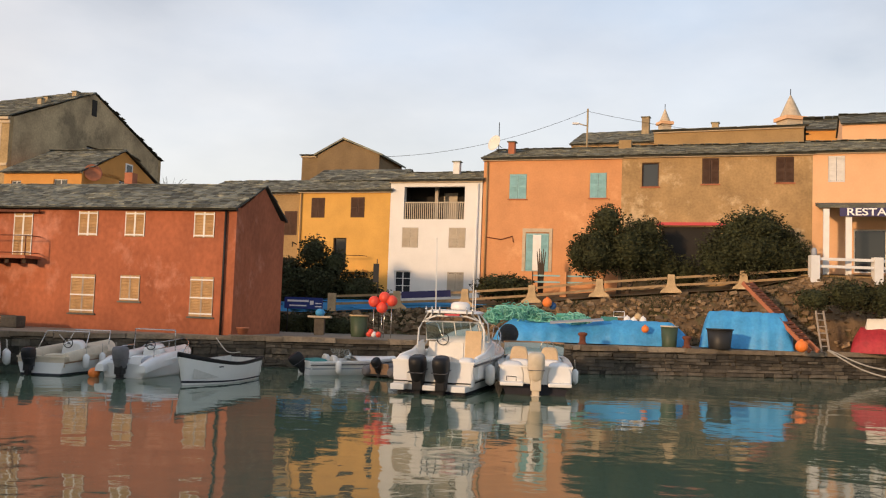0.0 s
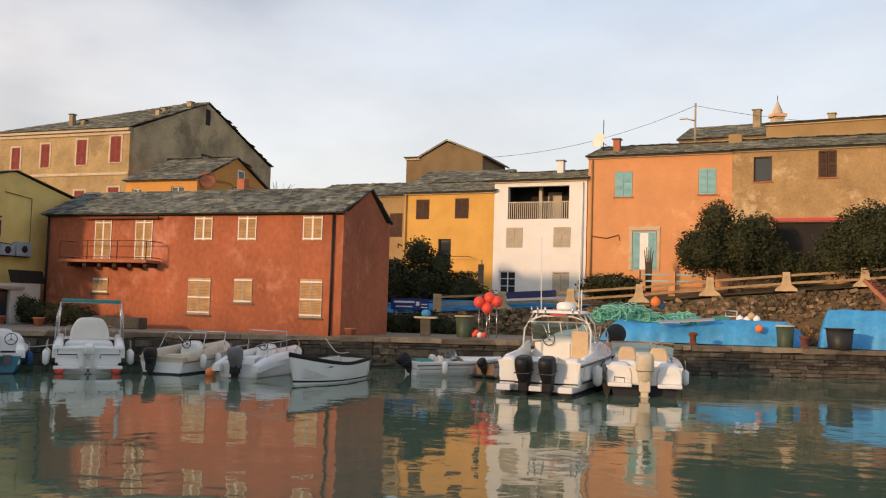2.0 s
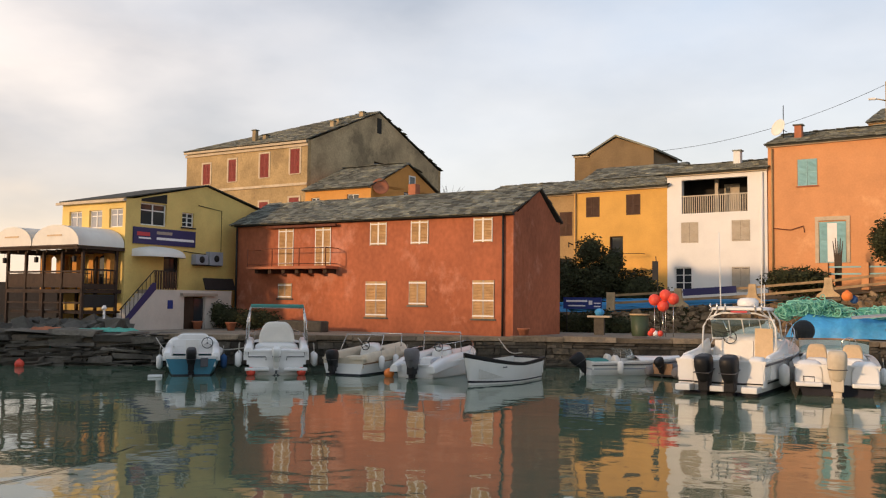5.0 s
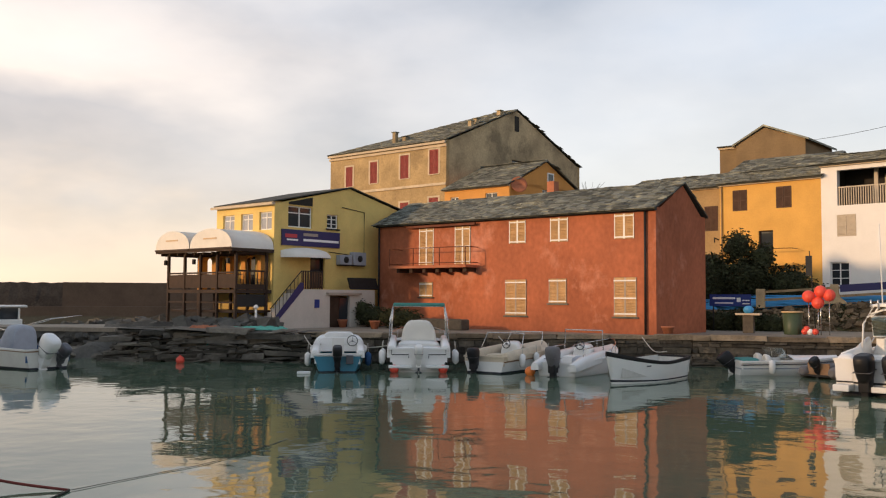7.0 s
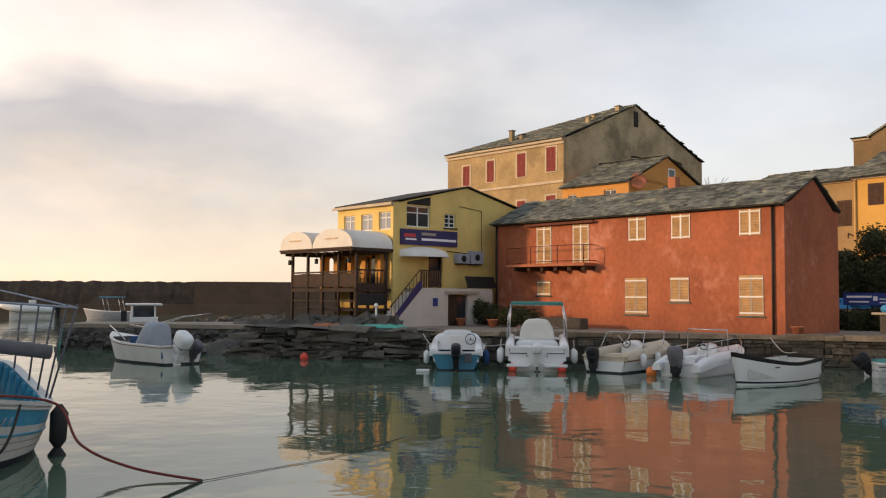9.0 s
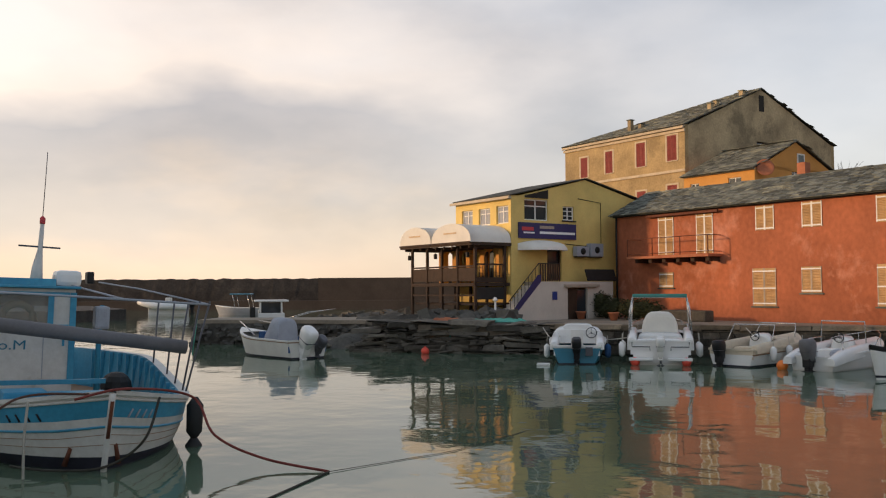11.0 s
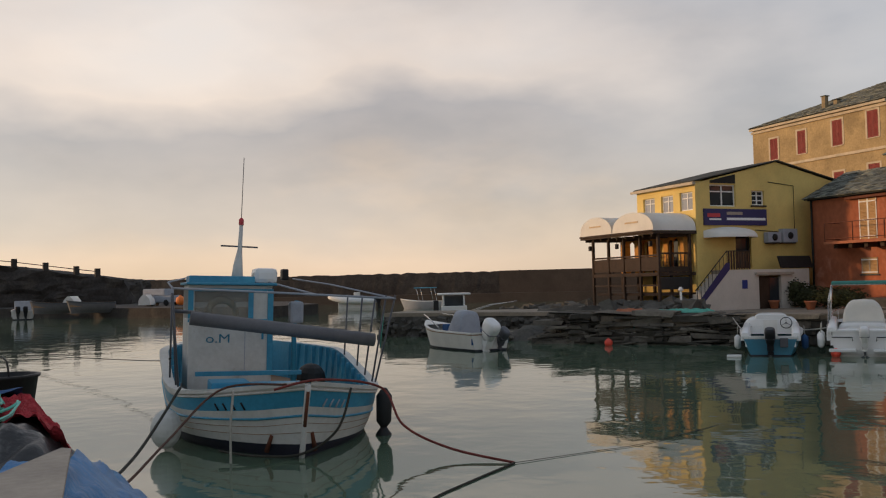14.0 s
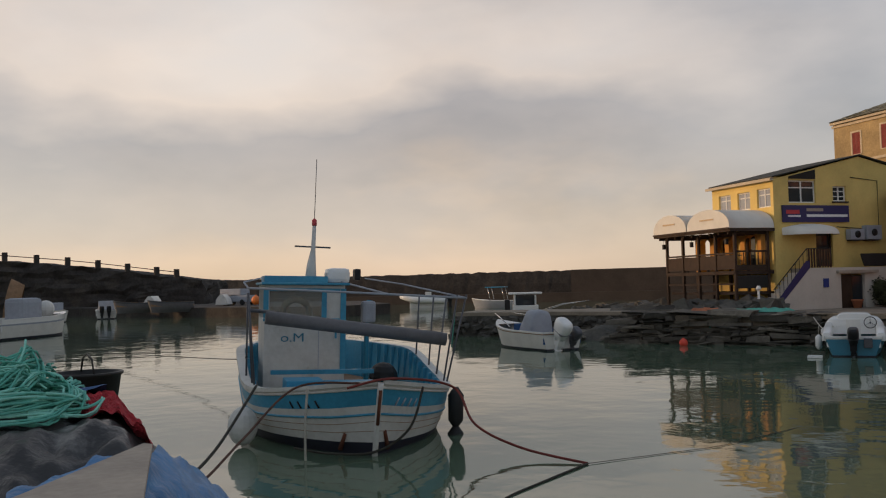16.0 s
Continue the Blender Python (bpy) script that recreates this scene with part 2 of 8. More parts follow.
M["canvas_blue"] = material("canvas_blue", (0.03, 0.09, 0.22), 0.85, 0.15, 3, 30, 0.2)
M["canvas_grey"] = material("canvas_grey", (0.36, 0.38, 0.42), 0.85, 0.12, 3, 30, 0.2)
M["canvas_white"] = material("canvas_white", (0.78, 0.74, 0.66), 0.8, 0.07, 1.5, 20, 0.15)
M["tarp_blue"] = material("tarp_blue", (0.06, 0.32, 0.64), 0.5, 0.22, 1.5, 8, 0.6)
M["tarp_dull"] = material("tarp_dull", (0.05, 0.20, 0.42), 0.45, 0.25, 3.0, 14, 0.6, second=(0.09, 0.26, 0.46), patch=0.55)
M["tarp_grey"] = material("tarp_grey", (0.055, 0.052, 0.05), 0.33, 0.4, 3, 10, 0.7, second=(0.17, 0.165, 0.155), patch=0.54)
M["tarp_red"] = material("tarp_red", (0.40, 0.03, 0.04), 0.6, 0.2, 2, 8, 0.4)
M["net_green"] = material("net_green", (0.12, 0.42, 0.33), 0.85, 0.25, 3, 25, 0.5)
M["net_red"] = material("net_red", (0.50, 0.035, 0.045), 0.85, 0.35, 6, 60, 1.0)
M["rope_red"] = material("rope_red", (0.20, 0.045, 0.035), 0.9, 0.3, 6, 60, 0.5)
M["rope_brown"] = material("rope_brown", (0.11, 0.055, 0.038), 0.9, 0.3, 6, 60, 0.5)
M["rope_dark"] = material("rope_dark", (0.05, 0.045, 0.035), 0.9, 0.3, 6, 60, 0.5)
M["rope_pale"] = material("rope_pale", (0.45, 0.42, 0.36), 0.9, 0.2, 6, 60, 0.5)
M["buoy_red"] = material("buoy_red", (0.78, 0.085, 0.05), 0.45, 0.1, 3, 20, 0.05)
M["buoy_orange"] = material("buoy_orange", (0.85, 0.22, 0.04), 0.45, 0.1, 3, 20, 0.05)
M["plastic_green"] = material("plastic_green", (0.05, 0.075, 0.04), 0.5, 0.15, 3, 20, 0.05)
M["plastic_black"] = material("plastic_black", (0.022, 0.021, 0.02), 0.5, 0.2, 3, 20, 0.1)
M["sign_navy"] = material("sign_navy", (0.035, 0.03, 0.11), 0.5, 0.05, 2, 20, 0.0)
M["sign_blue"] = material("sign_blue", (0.02, 0.045, 0.22), 0.5, 0.05, 2, 20, 0.0)
M["sign_white"] = material("sign_white", (0.85, 0.84, 0.82), 0.6, 0.03, 2, 20, 0.0)
M["sign_red"] = material("sign_red", (0.55, 0.06, 0.07), 0.6, 0.05, 2, 20, 0.0)
M["terracotta"] = material("terracotta", (0.42, 0.15, 0.075), 0.85, 0.2, 3, 20, 0.3)
M["stone_trough"] = material("stone_trough", (0.10, 0.085, 0.065), 0.9, 0.3, 3, 16, 0.6)
# near-black colour standing in for the shade of rooms and recesses
M["room_dark"] = material("room_dark", (0.03, 0.026, 0.022), 0.95, 0.2, 1, 10, 0.0)
M["net_pale"] = material("net_pale", (0.26, 0.62, 0.50), 0.85, 0.25, 3, 25, 0.5)
M["board"] = material("board", (0.40, 0.33, 0.26), 0.85, 0.2, 2, 20, 0.3)
M["rust"] = material("rust", (0.16, 0.055, 0.03), 0.9, 0.4, 6, 40, 0.5)

glass = bpy.data.materials.new("window_glass")
glass.use_nodes = True
gp = glass.node_tree.nodes["Principled BSDF"]
gp.inputs["Base Color"].default_value, gp.inputs["Roughness"].default_value = (0.03, 0.035, 0.04, 1), 0.04
gp.inputs["Specular IOR Level"].default_value = 0.6
M["glass"] = glass
clear = bpy.data.materials.new("clear_glass")
clear.use_nodes = True
cp = clear.node_tree.nodes["Principled BSDF"]
cp.inputs["Base Color"].default_value, cp.inputs["Roughness"].default_value = (0.75, 0.82, 0.80, 1), 0.02
cp.inputs["Transmission Weight"].default_value, cp.inputs["IOR"].default_value = 0.9, 1.1
M["clear"] = clear
tinted = clear.copy()
tinted.name = "tinted_glass"
tinted.node_tree.nodes["Principled BSDF"].inputs["Base Color"].default_value = (0.30, 0.46, 0.42, 1)
M["tinted"] = tinted

water = bpy.data.materials.new("harbour_water")
water.use_nodes = True
n, l = water.node_tree.nodes, water.node_tree.links
p = n["Principled BSDF"]
p.inputs["Roughness"].default_value, p.inputs["IOR"].default_value = 0.04, 1.52
p.inputs["Specular IOR Level"].default_value = 0.5
tc = n.new("ShaderNodeTexCoord")
stain = n.new("ShaderNodeTexNoise")
stain.inputs["Scale"].default_value, stain.inputs["Detail"].default_value = 0.05, 3
l.new(tc.outputs["Object"], stain.inputs["Vector"])
wr = n.new("ShaderNodeValToRGB")
ramp_stops(wr, [(0.35, (0.080, 0.126, 0.084)), (0.65, (0.118, 0.166, 0.106))])
l.new(stain.outputs["Fac"], wr.inputs[0])
l.new(wr.outputs[0], p.inputs["Base Color"])
waves, ripples = n.new("ShaderNodeTexNoise"), n.new("ShaderNodeTexNoise")
waves.inputs["Scale"].default_value, waves.inputs["Detail"].default_value, waves.inputs["Roughness"].default_value = 0.55, 2.5, 0.5
ripples.inputs["Scale"].default_value, ripples.inputs["Detail"].default_value = 2.6, 2
l.new(tc.outputs["Object"], waves.inputs["Vector"])
l.new(tc.outputs["Object"], ripples.inputs["Vector"])
rs = n.new("ShaderNodeMath")
rs.operation = "MULTIPLY"
rs.inputs[1].default_value = 0.16
l.new(ripples.outputs["Fac"], rs.inputs[0])
ad = n.new("ShaderNodeMath")
l.new(waves.outputs["Fac"], ad.inputs[0])
l.new(rs.outputs[0], ad.inputs[1])
bp = n.new("ShaderNodeBump")
bp.inputs["Strength"].default_value, bp.inputs["Distance"].default_value = 0.30, 0.07
l.new(ad.outputs[0], bp.inputs["Height"])
l.new(bp.outputs[0], p.inputs["Normal"])
M["water"] = water


# ---- mesh helpers ----
def part(name, bm, mat, parent=None, label="", smooth=False):
    """Links a bmesh as one mesh object, under a thing or a part."""
    bmesh.ops.delete(bm, geom=[v for v in bm.verts if not v.link_faces], context="VERTS")
    me = bpy.data.meshes.new(name)
    bm.to_mesh(me)
    bm.free()
    mats = mat if isinstance(mat, (list, tuple)) else [mat]
    for m in mats:
        me.materials.append(M[m])
    if smooth:
        for f in me.polygons:
            f.use_smooth = True
    ob = new(name, me)
    if parent is not None:
        ob.parent = parent
    return tagged(ob, label)


def thing(name, label, category, m=None, group="", kind=""):
    ob = new(name)
    ob.empty_display_size = 0.2
    if m is not None:
        ob.matrix_world = m
    return tagged(ob, label, category, group, kind)


def box(bm, x0, x1, y0, y1, z0, z1, mi=0, m=None):
    v = [bm.verts.new(p) for p in ((x0, y0, z0), (x1, y0, z0), (x1, y1, z0), (x0, y1, z0), (x0, y0, z1), (x1, y0, z1), (x1, y1, z1), (x0, y1, z1))]
    if m is not None:
        for q in v:
            q.co = m @ q.co
    for i in ((3, 2, 1, 0), (4, 5, 6, 7), (0, 1, 5, 4), (1, 2, 6, 5), (2, 3, 7, 6), (3, 0, 4, 7)):
        bm.faces.new([v[k] for k in i]).material_index = mi
    return v


def boxes(*rows, bevel=0.0):
    bm = bmesh.new()
    for r in rows:
        box(bm, *r)
    if bevel:
        bmesh.ops.bevel(bm, geom=bm.edges[:], offset=bevel, segments=2, affect="EDGES", profile=0.6)
    return bm


def tube(bm, pts, r, sides=8, closed=False, caps=True):
    """A round bar along points; r: one radius or one for each point."""
    pts = [Vector(p) for p in pts]
    rings = []
    for i, p in enumerate(pts):
        d = pts[(i + 1) % len(pts)] - pts[i - 1] if closed else (pts[min(i + 1, len(pts) - 1)] - pts[max(i - 1, 0)])
        d = d.normalized() if d.length > 1e-9 else Vector((0, 0, 1))
        up_ = Vector((0, 0, 1)) if abs(d.z) < 0.95 else Vector((1, 0, 0))
        s = d.cross(up_).normalized()
        t = s.cross(d)
        rad = r[i] if isinstance(r, (list, tuple)) else r
        rings.append([bm.verts.new(p + rad * (math.cos(2 * math.pi * k / sides) * s + math.sin(2 * math.pi * k / sides) * t)) for k in range(sides)])
    for i in range(len(rings) if closed else len(rings) - 1):
        a_, b_ = rings[i], rings[(i + 1) % len(rings)]
        for k in range(sides):
            bm.faces.new((a_[k], a_[(k + 1) % sides], b_[(k + 1) % sides], b_[k])).smooth = True
    if caps and not closed:
        bm.faces.new(rings[0][::-1])
        bm.faces.new(rings[-1])
    return bm


def tubes(r, *lines, sides=8):
    bm = bmesh.new()
    for line in lines:
        tube(bm, line, r, sides)
    return bm


def ball(bm, c, r, seg=12, squash=(1, 1, 1)):
    q = bmesh.ops.create_uvsphere(bm, u_segments=seg, v_segments=max(6, seg * 2 // 3), radius=1.0)["verts"]
    for v in q:
        v.co = Vector((v.co.x * r * squash[0], v.co.y * r * squash[1], v.co.z * r * squash[2])) + Vector(c)
    return bm


def lathe(profile, seg=20):
    """A turned body from (radius, z) pairs."""
    bm = bmesh.new()
    rings = [[bm.verts.new((r * math.cos(2 * math.pi * k / seg), r * math.sin(2 * math.pi * k / seg), z)) for k in range(seg)] for r, z in profile]
    for a_, b_ in zip(rings, rings[1:]):
        for k in range(seg):
            bm.faces.new((a_[k], a_[(k + 1) % seg], b_[(k + 1) % seg], b_[k])).smooth = True
    bm.faces.new(rings[0][::-1])
    bm.faces.new(rings[-1])
    return bm


def sheet(nu, nv, f):
    """A grid surface f(s, t), s and t from 0 to 1."""
    bm = bmesh.new()
    g = [[bm.verts.new(f(i / nu, j / nv)) for j in range(nv + 1)] for i in range(nu + 1)]
    for i in range(nu):
        for j in range(nv):
            bm.faces.new((g[i][j], g[i + 1][j], g[i + 1][j + 1], g[i][j + 1])).smooth = True
    return bm


def prism(poly, z0, z1, bm=None):
    """An upright prism on a plan polygon (counter-clockwise)."""
    bm = bm or bmesh.new()
    lo, hi = [bm.verts.new((x, y, z0)) for x, y in poly], [bm.verts.new((x, y, z1)) for x, y in poly]
    bm.faces.new(lo[::-1])
    bm.faces.new(hi)
    for i in range(len(poly)):
        j = (i + 1) % len(poly)
        bm.faces.new((lo[i], lo[j], hi[j], hi[i]))
    return bm


def n3(x, y, z=0.0):
    return noise.noise(Vector((x, y, z)))


# ---- the setting: water, quays, land ----
QUAY_Z = 1.2
tagged(part("water", sheet(2, 2, lambda s, t: (-1500 + 3000 * s, -1500 + 3000 * t, 0.0)), "water"), "calm grey-green harbour water with mirror reflections", "water", kind="structure")
tagged(part("seabed", boxes((-1500, 1500, -1500, 1500, -3.2, -3.0)), "rock"), "dark rock bed under the harbour water", "ground", kind="structure")

QUAY = [(44, 47.0), (20.4, 41.75), (5.5, 38.35), (-7.0, 36.1), (-14.5, 33.2), (-21.2, 30.3), (-24.0, 29.0), (-27.2, 27.4)]
quay_poly = [(-27.2, 27.7), (-27.0, 33.0), (-33.0, 40.0), (-33.0, 90.0), (60, 90.0), (60, 50.2), (44, 47.3)] + [(x, y + 0.3) for x, y in QUAY[1:-1]]
tagged(part("pavement", prism(quay_poly[::-1], -2.5, QUAY_Z - 0.06), "quay_top"), "worn stone paving along the harbour edge", "pavement", kind="structure")

quay = thing("quay_wall", "rough stone harbour wall with worn coping slabs", "quay", kind="structure")
joint, stones = bmesh.new(), []
rq = random.Random(3)
for (xa, ya), (xb, yb) in zip(QUAY[:6], QUAY[1:6]):
    length = math.hypot(xb - xa, yb - ya)
    fr = Matrix.Translation((xa, ya, 0)) @ Matrix.Rotation(math.atan2(yb - ya, xb - xa), 4, "Z")
    box(joint, 0, length, -0.5, -0.12, -2.0, QUAY_Z - 0.2, 0, fr)
    z = -0.25
    while z < QUAY_Z - 0.22:
        h = rq.choice((0.1, 0.13, 0.16, 0.2, 0.26))
        h = min(h, QUAY_Z - 0.2 - z)
        x = 0.0
        while x < length:
            w = min(rq.choice((0.25, 0.4, 0.55, 0.8, 1.2)) * rq.uniform(0.8, 1.2), length - x)
            stones.append((fr, x + 0.012, x + w - 0.012, -0.12 - rq.uniform(0, 0.02), rq.uniform(-0.07, 0.03), z + 0.012, z + h - 0.012))
            x += w
        z += h
    x = 0.0
    while x < length:
        w = min(rq.uniform(0.9, 2.2), length - x)
        stones.append((fr, x + 0.008, x + w - 0.008, -0.62, rq.uniform(0.02, 0.09), QUAY_Z - 0.2 + rq.uniform(0, 0.02), QUAY_Z + rq.uniform(-0.02, 0.03)))
        x += w
part("joint_bed", joint, "quay_joint", quay)


def stone_bm(x0, x1, y0, y1, z0, z1, rnd):
    bm = bmesh.new()
    v = box(bm, x0, x1, y0, y1, z0, z1)
    for q in v:
        q.co += Vector((rnd.uniform(-0.035, 0.035), rnd.uniform(-0.03, 0.03), rnd.uniform(-0.022, 0.022)))
    return bm


rest = bmesh.new()
order = sorted(range(len(stones)), key=lambda i: abs((stones[i][0] @ Vector((stones[i][1], 0, 0))).x + 8))
near = set(order[:280])
for i, (fr, *s) in enumerate(stones):
    if i in near:
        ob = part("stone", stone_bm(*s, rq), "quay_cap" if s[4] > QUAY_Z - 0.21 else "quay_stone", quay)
        ob.matrix_local = fr
    else:
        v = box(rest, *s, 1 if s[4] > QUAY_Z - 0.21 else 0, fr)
        for q in v:
            q.co += Vector((rq.uniform(-0.035, 0.035), rq.uniform(-0.03, 0.03), rq.uniform(-0.022, 0.022)))
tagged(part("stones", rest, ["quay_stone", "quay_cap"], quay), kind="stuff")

# low stone jetty and the slipway rock
jet = thing("jetty", "low stone jetty with a pale concrete top", "jetty", kind="structure")
JET = [(-28.5, 30.2), (-31.5, 29.4), (-34.5, 28.4), (-38.8, 25.7), (-40.8, 28.3), (-36.0, 32.5), (-33.0, 36.0), (-28.0, 35.0)]
part("deck", prism(JET[::-1], 1.02, 1.2), "quay_top", jet)
jb = prism([(x * 0.998 + 0.05, y + 0.08) for x, y in JET][::-1], -2.0, 1.02)
bmesh.ops.subdivide_edges(jb, edges=jb.edges[:], cuts=9, use_grid_fill=True)
for v in jb.verts:
    v.co += Vector((n3(v.co.x * 2, v.co.y * 2, v.co.z * 3) * 0.25, n3(v.co.x * 2 + 9, v.co.y * 2, v.co.z * 3) * 0.25, 0))
part("core", jb, "rock", jet)


def rock_mound(name, label, cx, cy, lx, ly, h, yaw, seed, mat="rock", rough_=1.0):
    def f(s, t):
        u, w = (s - 0.5) * 2, (t - 0.5) * 2
        r = max(abs(u), abs(w))
        z = h * (1 - r ** 1.6) * (1 + 0.5 * n3(u * 3 + seed, w * 3)) + rough_ * (0.16 * n3(u * lx * 0.9 + seed, w * ly * 0.9, 2) + 0.3 * h * abs(n3(u * lx * 0.35 + seed, w * ly * 1.3, 5)))
        return (u * lx, w * ly, (z if r < 0.999 else -0.6) - 0.15)
    bm = sheet(34, 26, f)
    for fc in bm.faces:
        fc.smooth = False
    ob = part(name, bm, mat)
    ob.matrix_world = pose(cx, cy, 0, 0, 0, yaw)
    return tagged(ob, label, "rock", kind="structure")


# the quay's end: bedded slate in thin broken layers
ledge = bmesh.new()
rl = random.Random(23)
for (xa, ya), (xb, yb) in zip(QUAY[5:], QUAY[6:] + [(-28.6, 28.2)]):
    length = math.hypot(xb - xa, yb - ya)
    fr = Matrix.Translation((xa, ya, 0)) @ Matrix.Rotation(math.atan2(yb - ya, xb - xa), 4, "Z")
    z = -0.3
    while z < QUAY_Z - 0.05:
        h = rl.choice((0.05, 0.07, 0.1, 0.14, 0.2))
        x = -0.4
        while x < length + 0.3:
            w = rl.choice((0.3, 0.5, 0.8, 1.3)) * rl.uniform(0.7, 1.3)
            out = 0.32 * n3(xa + x * 0.5, z * 2.2, 3) + rl.uniform(-0.1, 0.12) + 0.30 * (1 - max(0.0, z) / QUAY_Z)
            v = box(ledge, x, x + w, -2.6, out, z, min(z + h, QUAY_Z + 0.06), 0, fr @ Matrix.Rotation(radians(rl.uniform(-4, 7)), 4, "Y"))
            for q in v:
                q.co += Vector((rl.uniform(-0.09, 0.09), rl.uniform(-0.09, 0.09), rl.uniform(-0.03, 0.03)))
            x += w
        z += h
tagged(part("rock_ledge", ledge, "slate_rock"), "dark ledge of broken bedded slate at the quay's end", "rock", kind="stuff")
# sloping beds of the slipway
beds = bmesh.new()
for k in range(150):
    u, w = rl.uniform(0, 1), rl.uniform(0, 1)
    x, y = -32.2 + 5.0 * u + 0.4 * w, 28.0 + 2.9 * w + 1.0 * u
    z = -0.1 + 1.25 * min(1.0, w * 1.05) + 0.1 * u
    s_ = rl.uniform(0.35, 1.0)
    v = box(beds, -s_, s_, -s_ * 0.45, s_ * 0.45, -0.07, 0.07, 0, pose(x, y, z, 20 + rl.uniform(-7, 7), rl.uniform(-9, 5), 24 + rl.uniform(-12, 12)))
    for q in v:
        q.co += Vector((rl.uniform(-0.14, 0.14), rl.uniform(-0.12, 0.12), rl.uniform(-0.04, 0.04)))
tagged(part("slate_bed_rock", beds, "slate_rock"), "tilted grey slate beds sloping down into the water", "rock", kind="stuff")
rock_mound("slipway_rock", "sloping layered grey slate rock running into the water", -29.3, 30.0, 3.6, 2.4, 0.95, 20, 1)
def boulders(name, label, spots, seed, mat="rock", flat=0.5):
    """Rough broken stones lying at (x, y, z, size)."""
    rnd = random.Random(seed)
    bm = bmesh.new()
    for x, y, z, s in spots:
        v = box(bm, -s, s, -s * 0.7, s * 0.7, -s * flat, s * flat, 0, pose(x, y, z, rnd.uniform(-25, 25), rnd.uniform(-25, 25), rnd.uniform(0, 180)))
        for q in v:
            q.co += Vector((rnd.uniform(-0.35, 0.35), rnd.uniform(-0.35, 0.35), rnd.uniform(-0.25, 0.25))) * s
    return tagged(part(name, bm, mat), label, "rock", kind="stuff")


rk_ = random.Random(17)
spots = []
for (xa, ya), (xb, yb) in zip(JET[:5], JET[1:6]):
    for k in range(int(math.hypot(xb - xa, yb - ya) * 16)):
        t = rk_.random()
        spots.append((xa + (xb - xa) * t + rk_.uniform(-0.15, 0.1), ya + (yb - ya) * t - rk_.uniform(0.0, 0.3), rk_.uniform(-0.1, 0.9), rk_.uniform(0.08, 0.22)))
boulders("jetty_stone", "dark rough stones of the jetty face", spots, 18, "rock")
spots = [(-29.4 + rk_.gauss(0, 1.7), 29.4 + rk_.gauss(0, 0.9), 0, rk_.uniform(0.15, 0.5)) for k in range(150)]
spots = [(x, y, max(0.0, 0.75 - 0.28 * (29.9 - y) - 0.05 * abs(x + 28)), s) for x, y, _, s in spots]
boulders("slate_slab", "tilted slate slabs on the slipway rock", spots, 19, "slate_rock", 0.22)
spots = [(-27.2 + rk_.gauss(0, 1.2), 32.6 + rk_.gauss(0, 0.8), QUAY_Z + rk_.uniform(0, 0.25), rk_.uniform(0.15, 0.45)) for k in range(60)] + [(-38 + rk_.gauss(0, 3.2), 40 + rk_.gauss(0, 2.4), 0.5 + rk_.uniform(0, 0.5), rk_.uniform(0.2, 0.6)) for k in range(130)]
boulders("shore_stone", "broken dark stones below the terrace", spots, 20, "rock", 0.5)
rock_mound("shore_rock", "rough dark shore rocks beside the jetty", -36.5, 38.5, 5.5, 3.6, 1.15, 40, 4)
rock_mound("shore_rock", "low rugged shore rocks in front of the sea", -47, 50, 7.0, 3.0, 0.7, 40, 9)

# the land behind, rising in terraces
UP = -18.0                                        # the upper row's line
row = Matrix.Translation((2.17, 53.96, 0)) @ Matrix.Rotation(radians(UP), 4, "Z")


FENCE = [(-5.85, 47.6, 2.2), (-2.47, 47.9, 2.43), (1.14, 48.0, 2.67), (4.65, 47.8, 3.0), (8.13, 47.3, 3.43), (11.7, 46.6, 3.76), (15.2, 45.9, 4.06), (18.4, 45.2, 4.9)]
wall_pts = [(-9.0, 48.2, 2.0)] + FENCE + [(26, 45.6, 5.0), (46, 49.5, 5.2)]
# sloping bank of rubble between the quay and the street
bank = bmesh.new()
NB = 150
cols = []
for i in range(NB + 1):
    k = i / NB * (len(wall_pts) - 1)
    j = min(int(k), len(wall_pts) - 2)
    a_, b_ = Vector(wall_pts[j]), Vector(wall_pts[j + 1])
    top = a_.lerp(b_, k - j)
    col = []
    for r in range(13):
        q = r / 12
        y = top.y - 1.7 * (1 - q) ** 0.8 * min(1.0, (top.z - 1.2) / 2) - 0.15
        zz = QUAY_Z - 0.1 + (top.z - QUAY_Z + 0.0) * q
        bump_ = 0.16 * n3(top.x * 1.4, q * 4) + 0.10 * n3(top.x * 4, q * 9)
        col.append(bank.verts.new((top.x + 0.1 * n3(top.x * 3, q * 5, 3), y - bump_ * (1 if 0 < r < 12 else 0), zz + (0.06 * n3(top.x * 3, q * 8, 8) if 0 < r < 12 else 0))))
    cols.append(col)
for a_, b_ in zip(cols, cols[1:]):
    for r in range(12):
        bank.faces.new((a_[r], b_[r], b_[r + 1], a_[r + 1]))
tagged(part("bank", bank, "earth"), "earth and rubble bank with dry grass below the street", "bank", kind="structure")
st = bmesh.new()
front = [st.verts.new((x, y - 0.2, z)) for x, y, z in wall_pts]
back = [st.verts.new((x, y + 14, z + 0.9)) for x, y, z in wall_pts]
for i in range(len(front) - 1):
    st.faces.new((front[i], front[i + 1], back[i + 1], back[i]))
tagged(part("street", st, "earth"), "sloping earth street in front of the upper houses", "street", kind="structure")
hill = sheet(30, 20, lambda s, t: (-46 + 146 * s, 60 + 126 * t, 0.8 + 11.5 * min(1.0, t * 3) * min(1, max(0, s * 5)) + 0.5 * n3(s * 9, t * 9)))
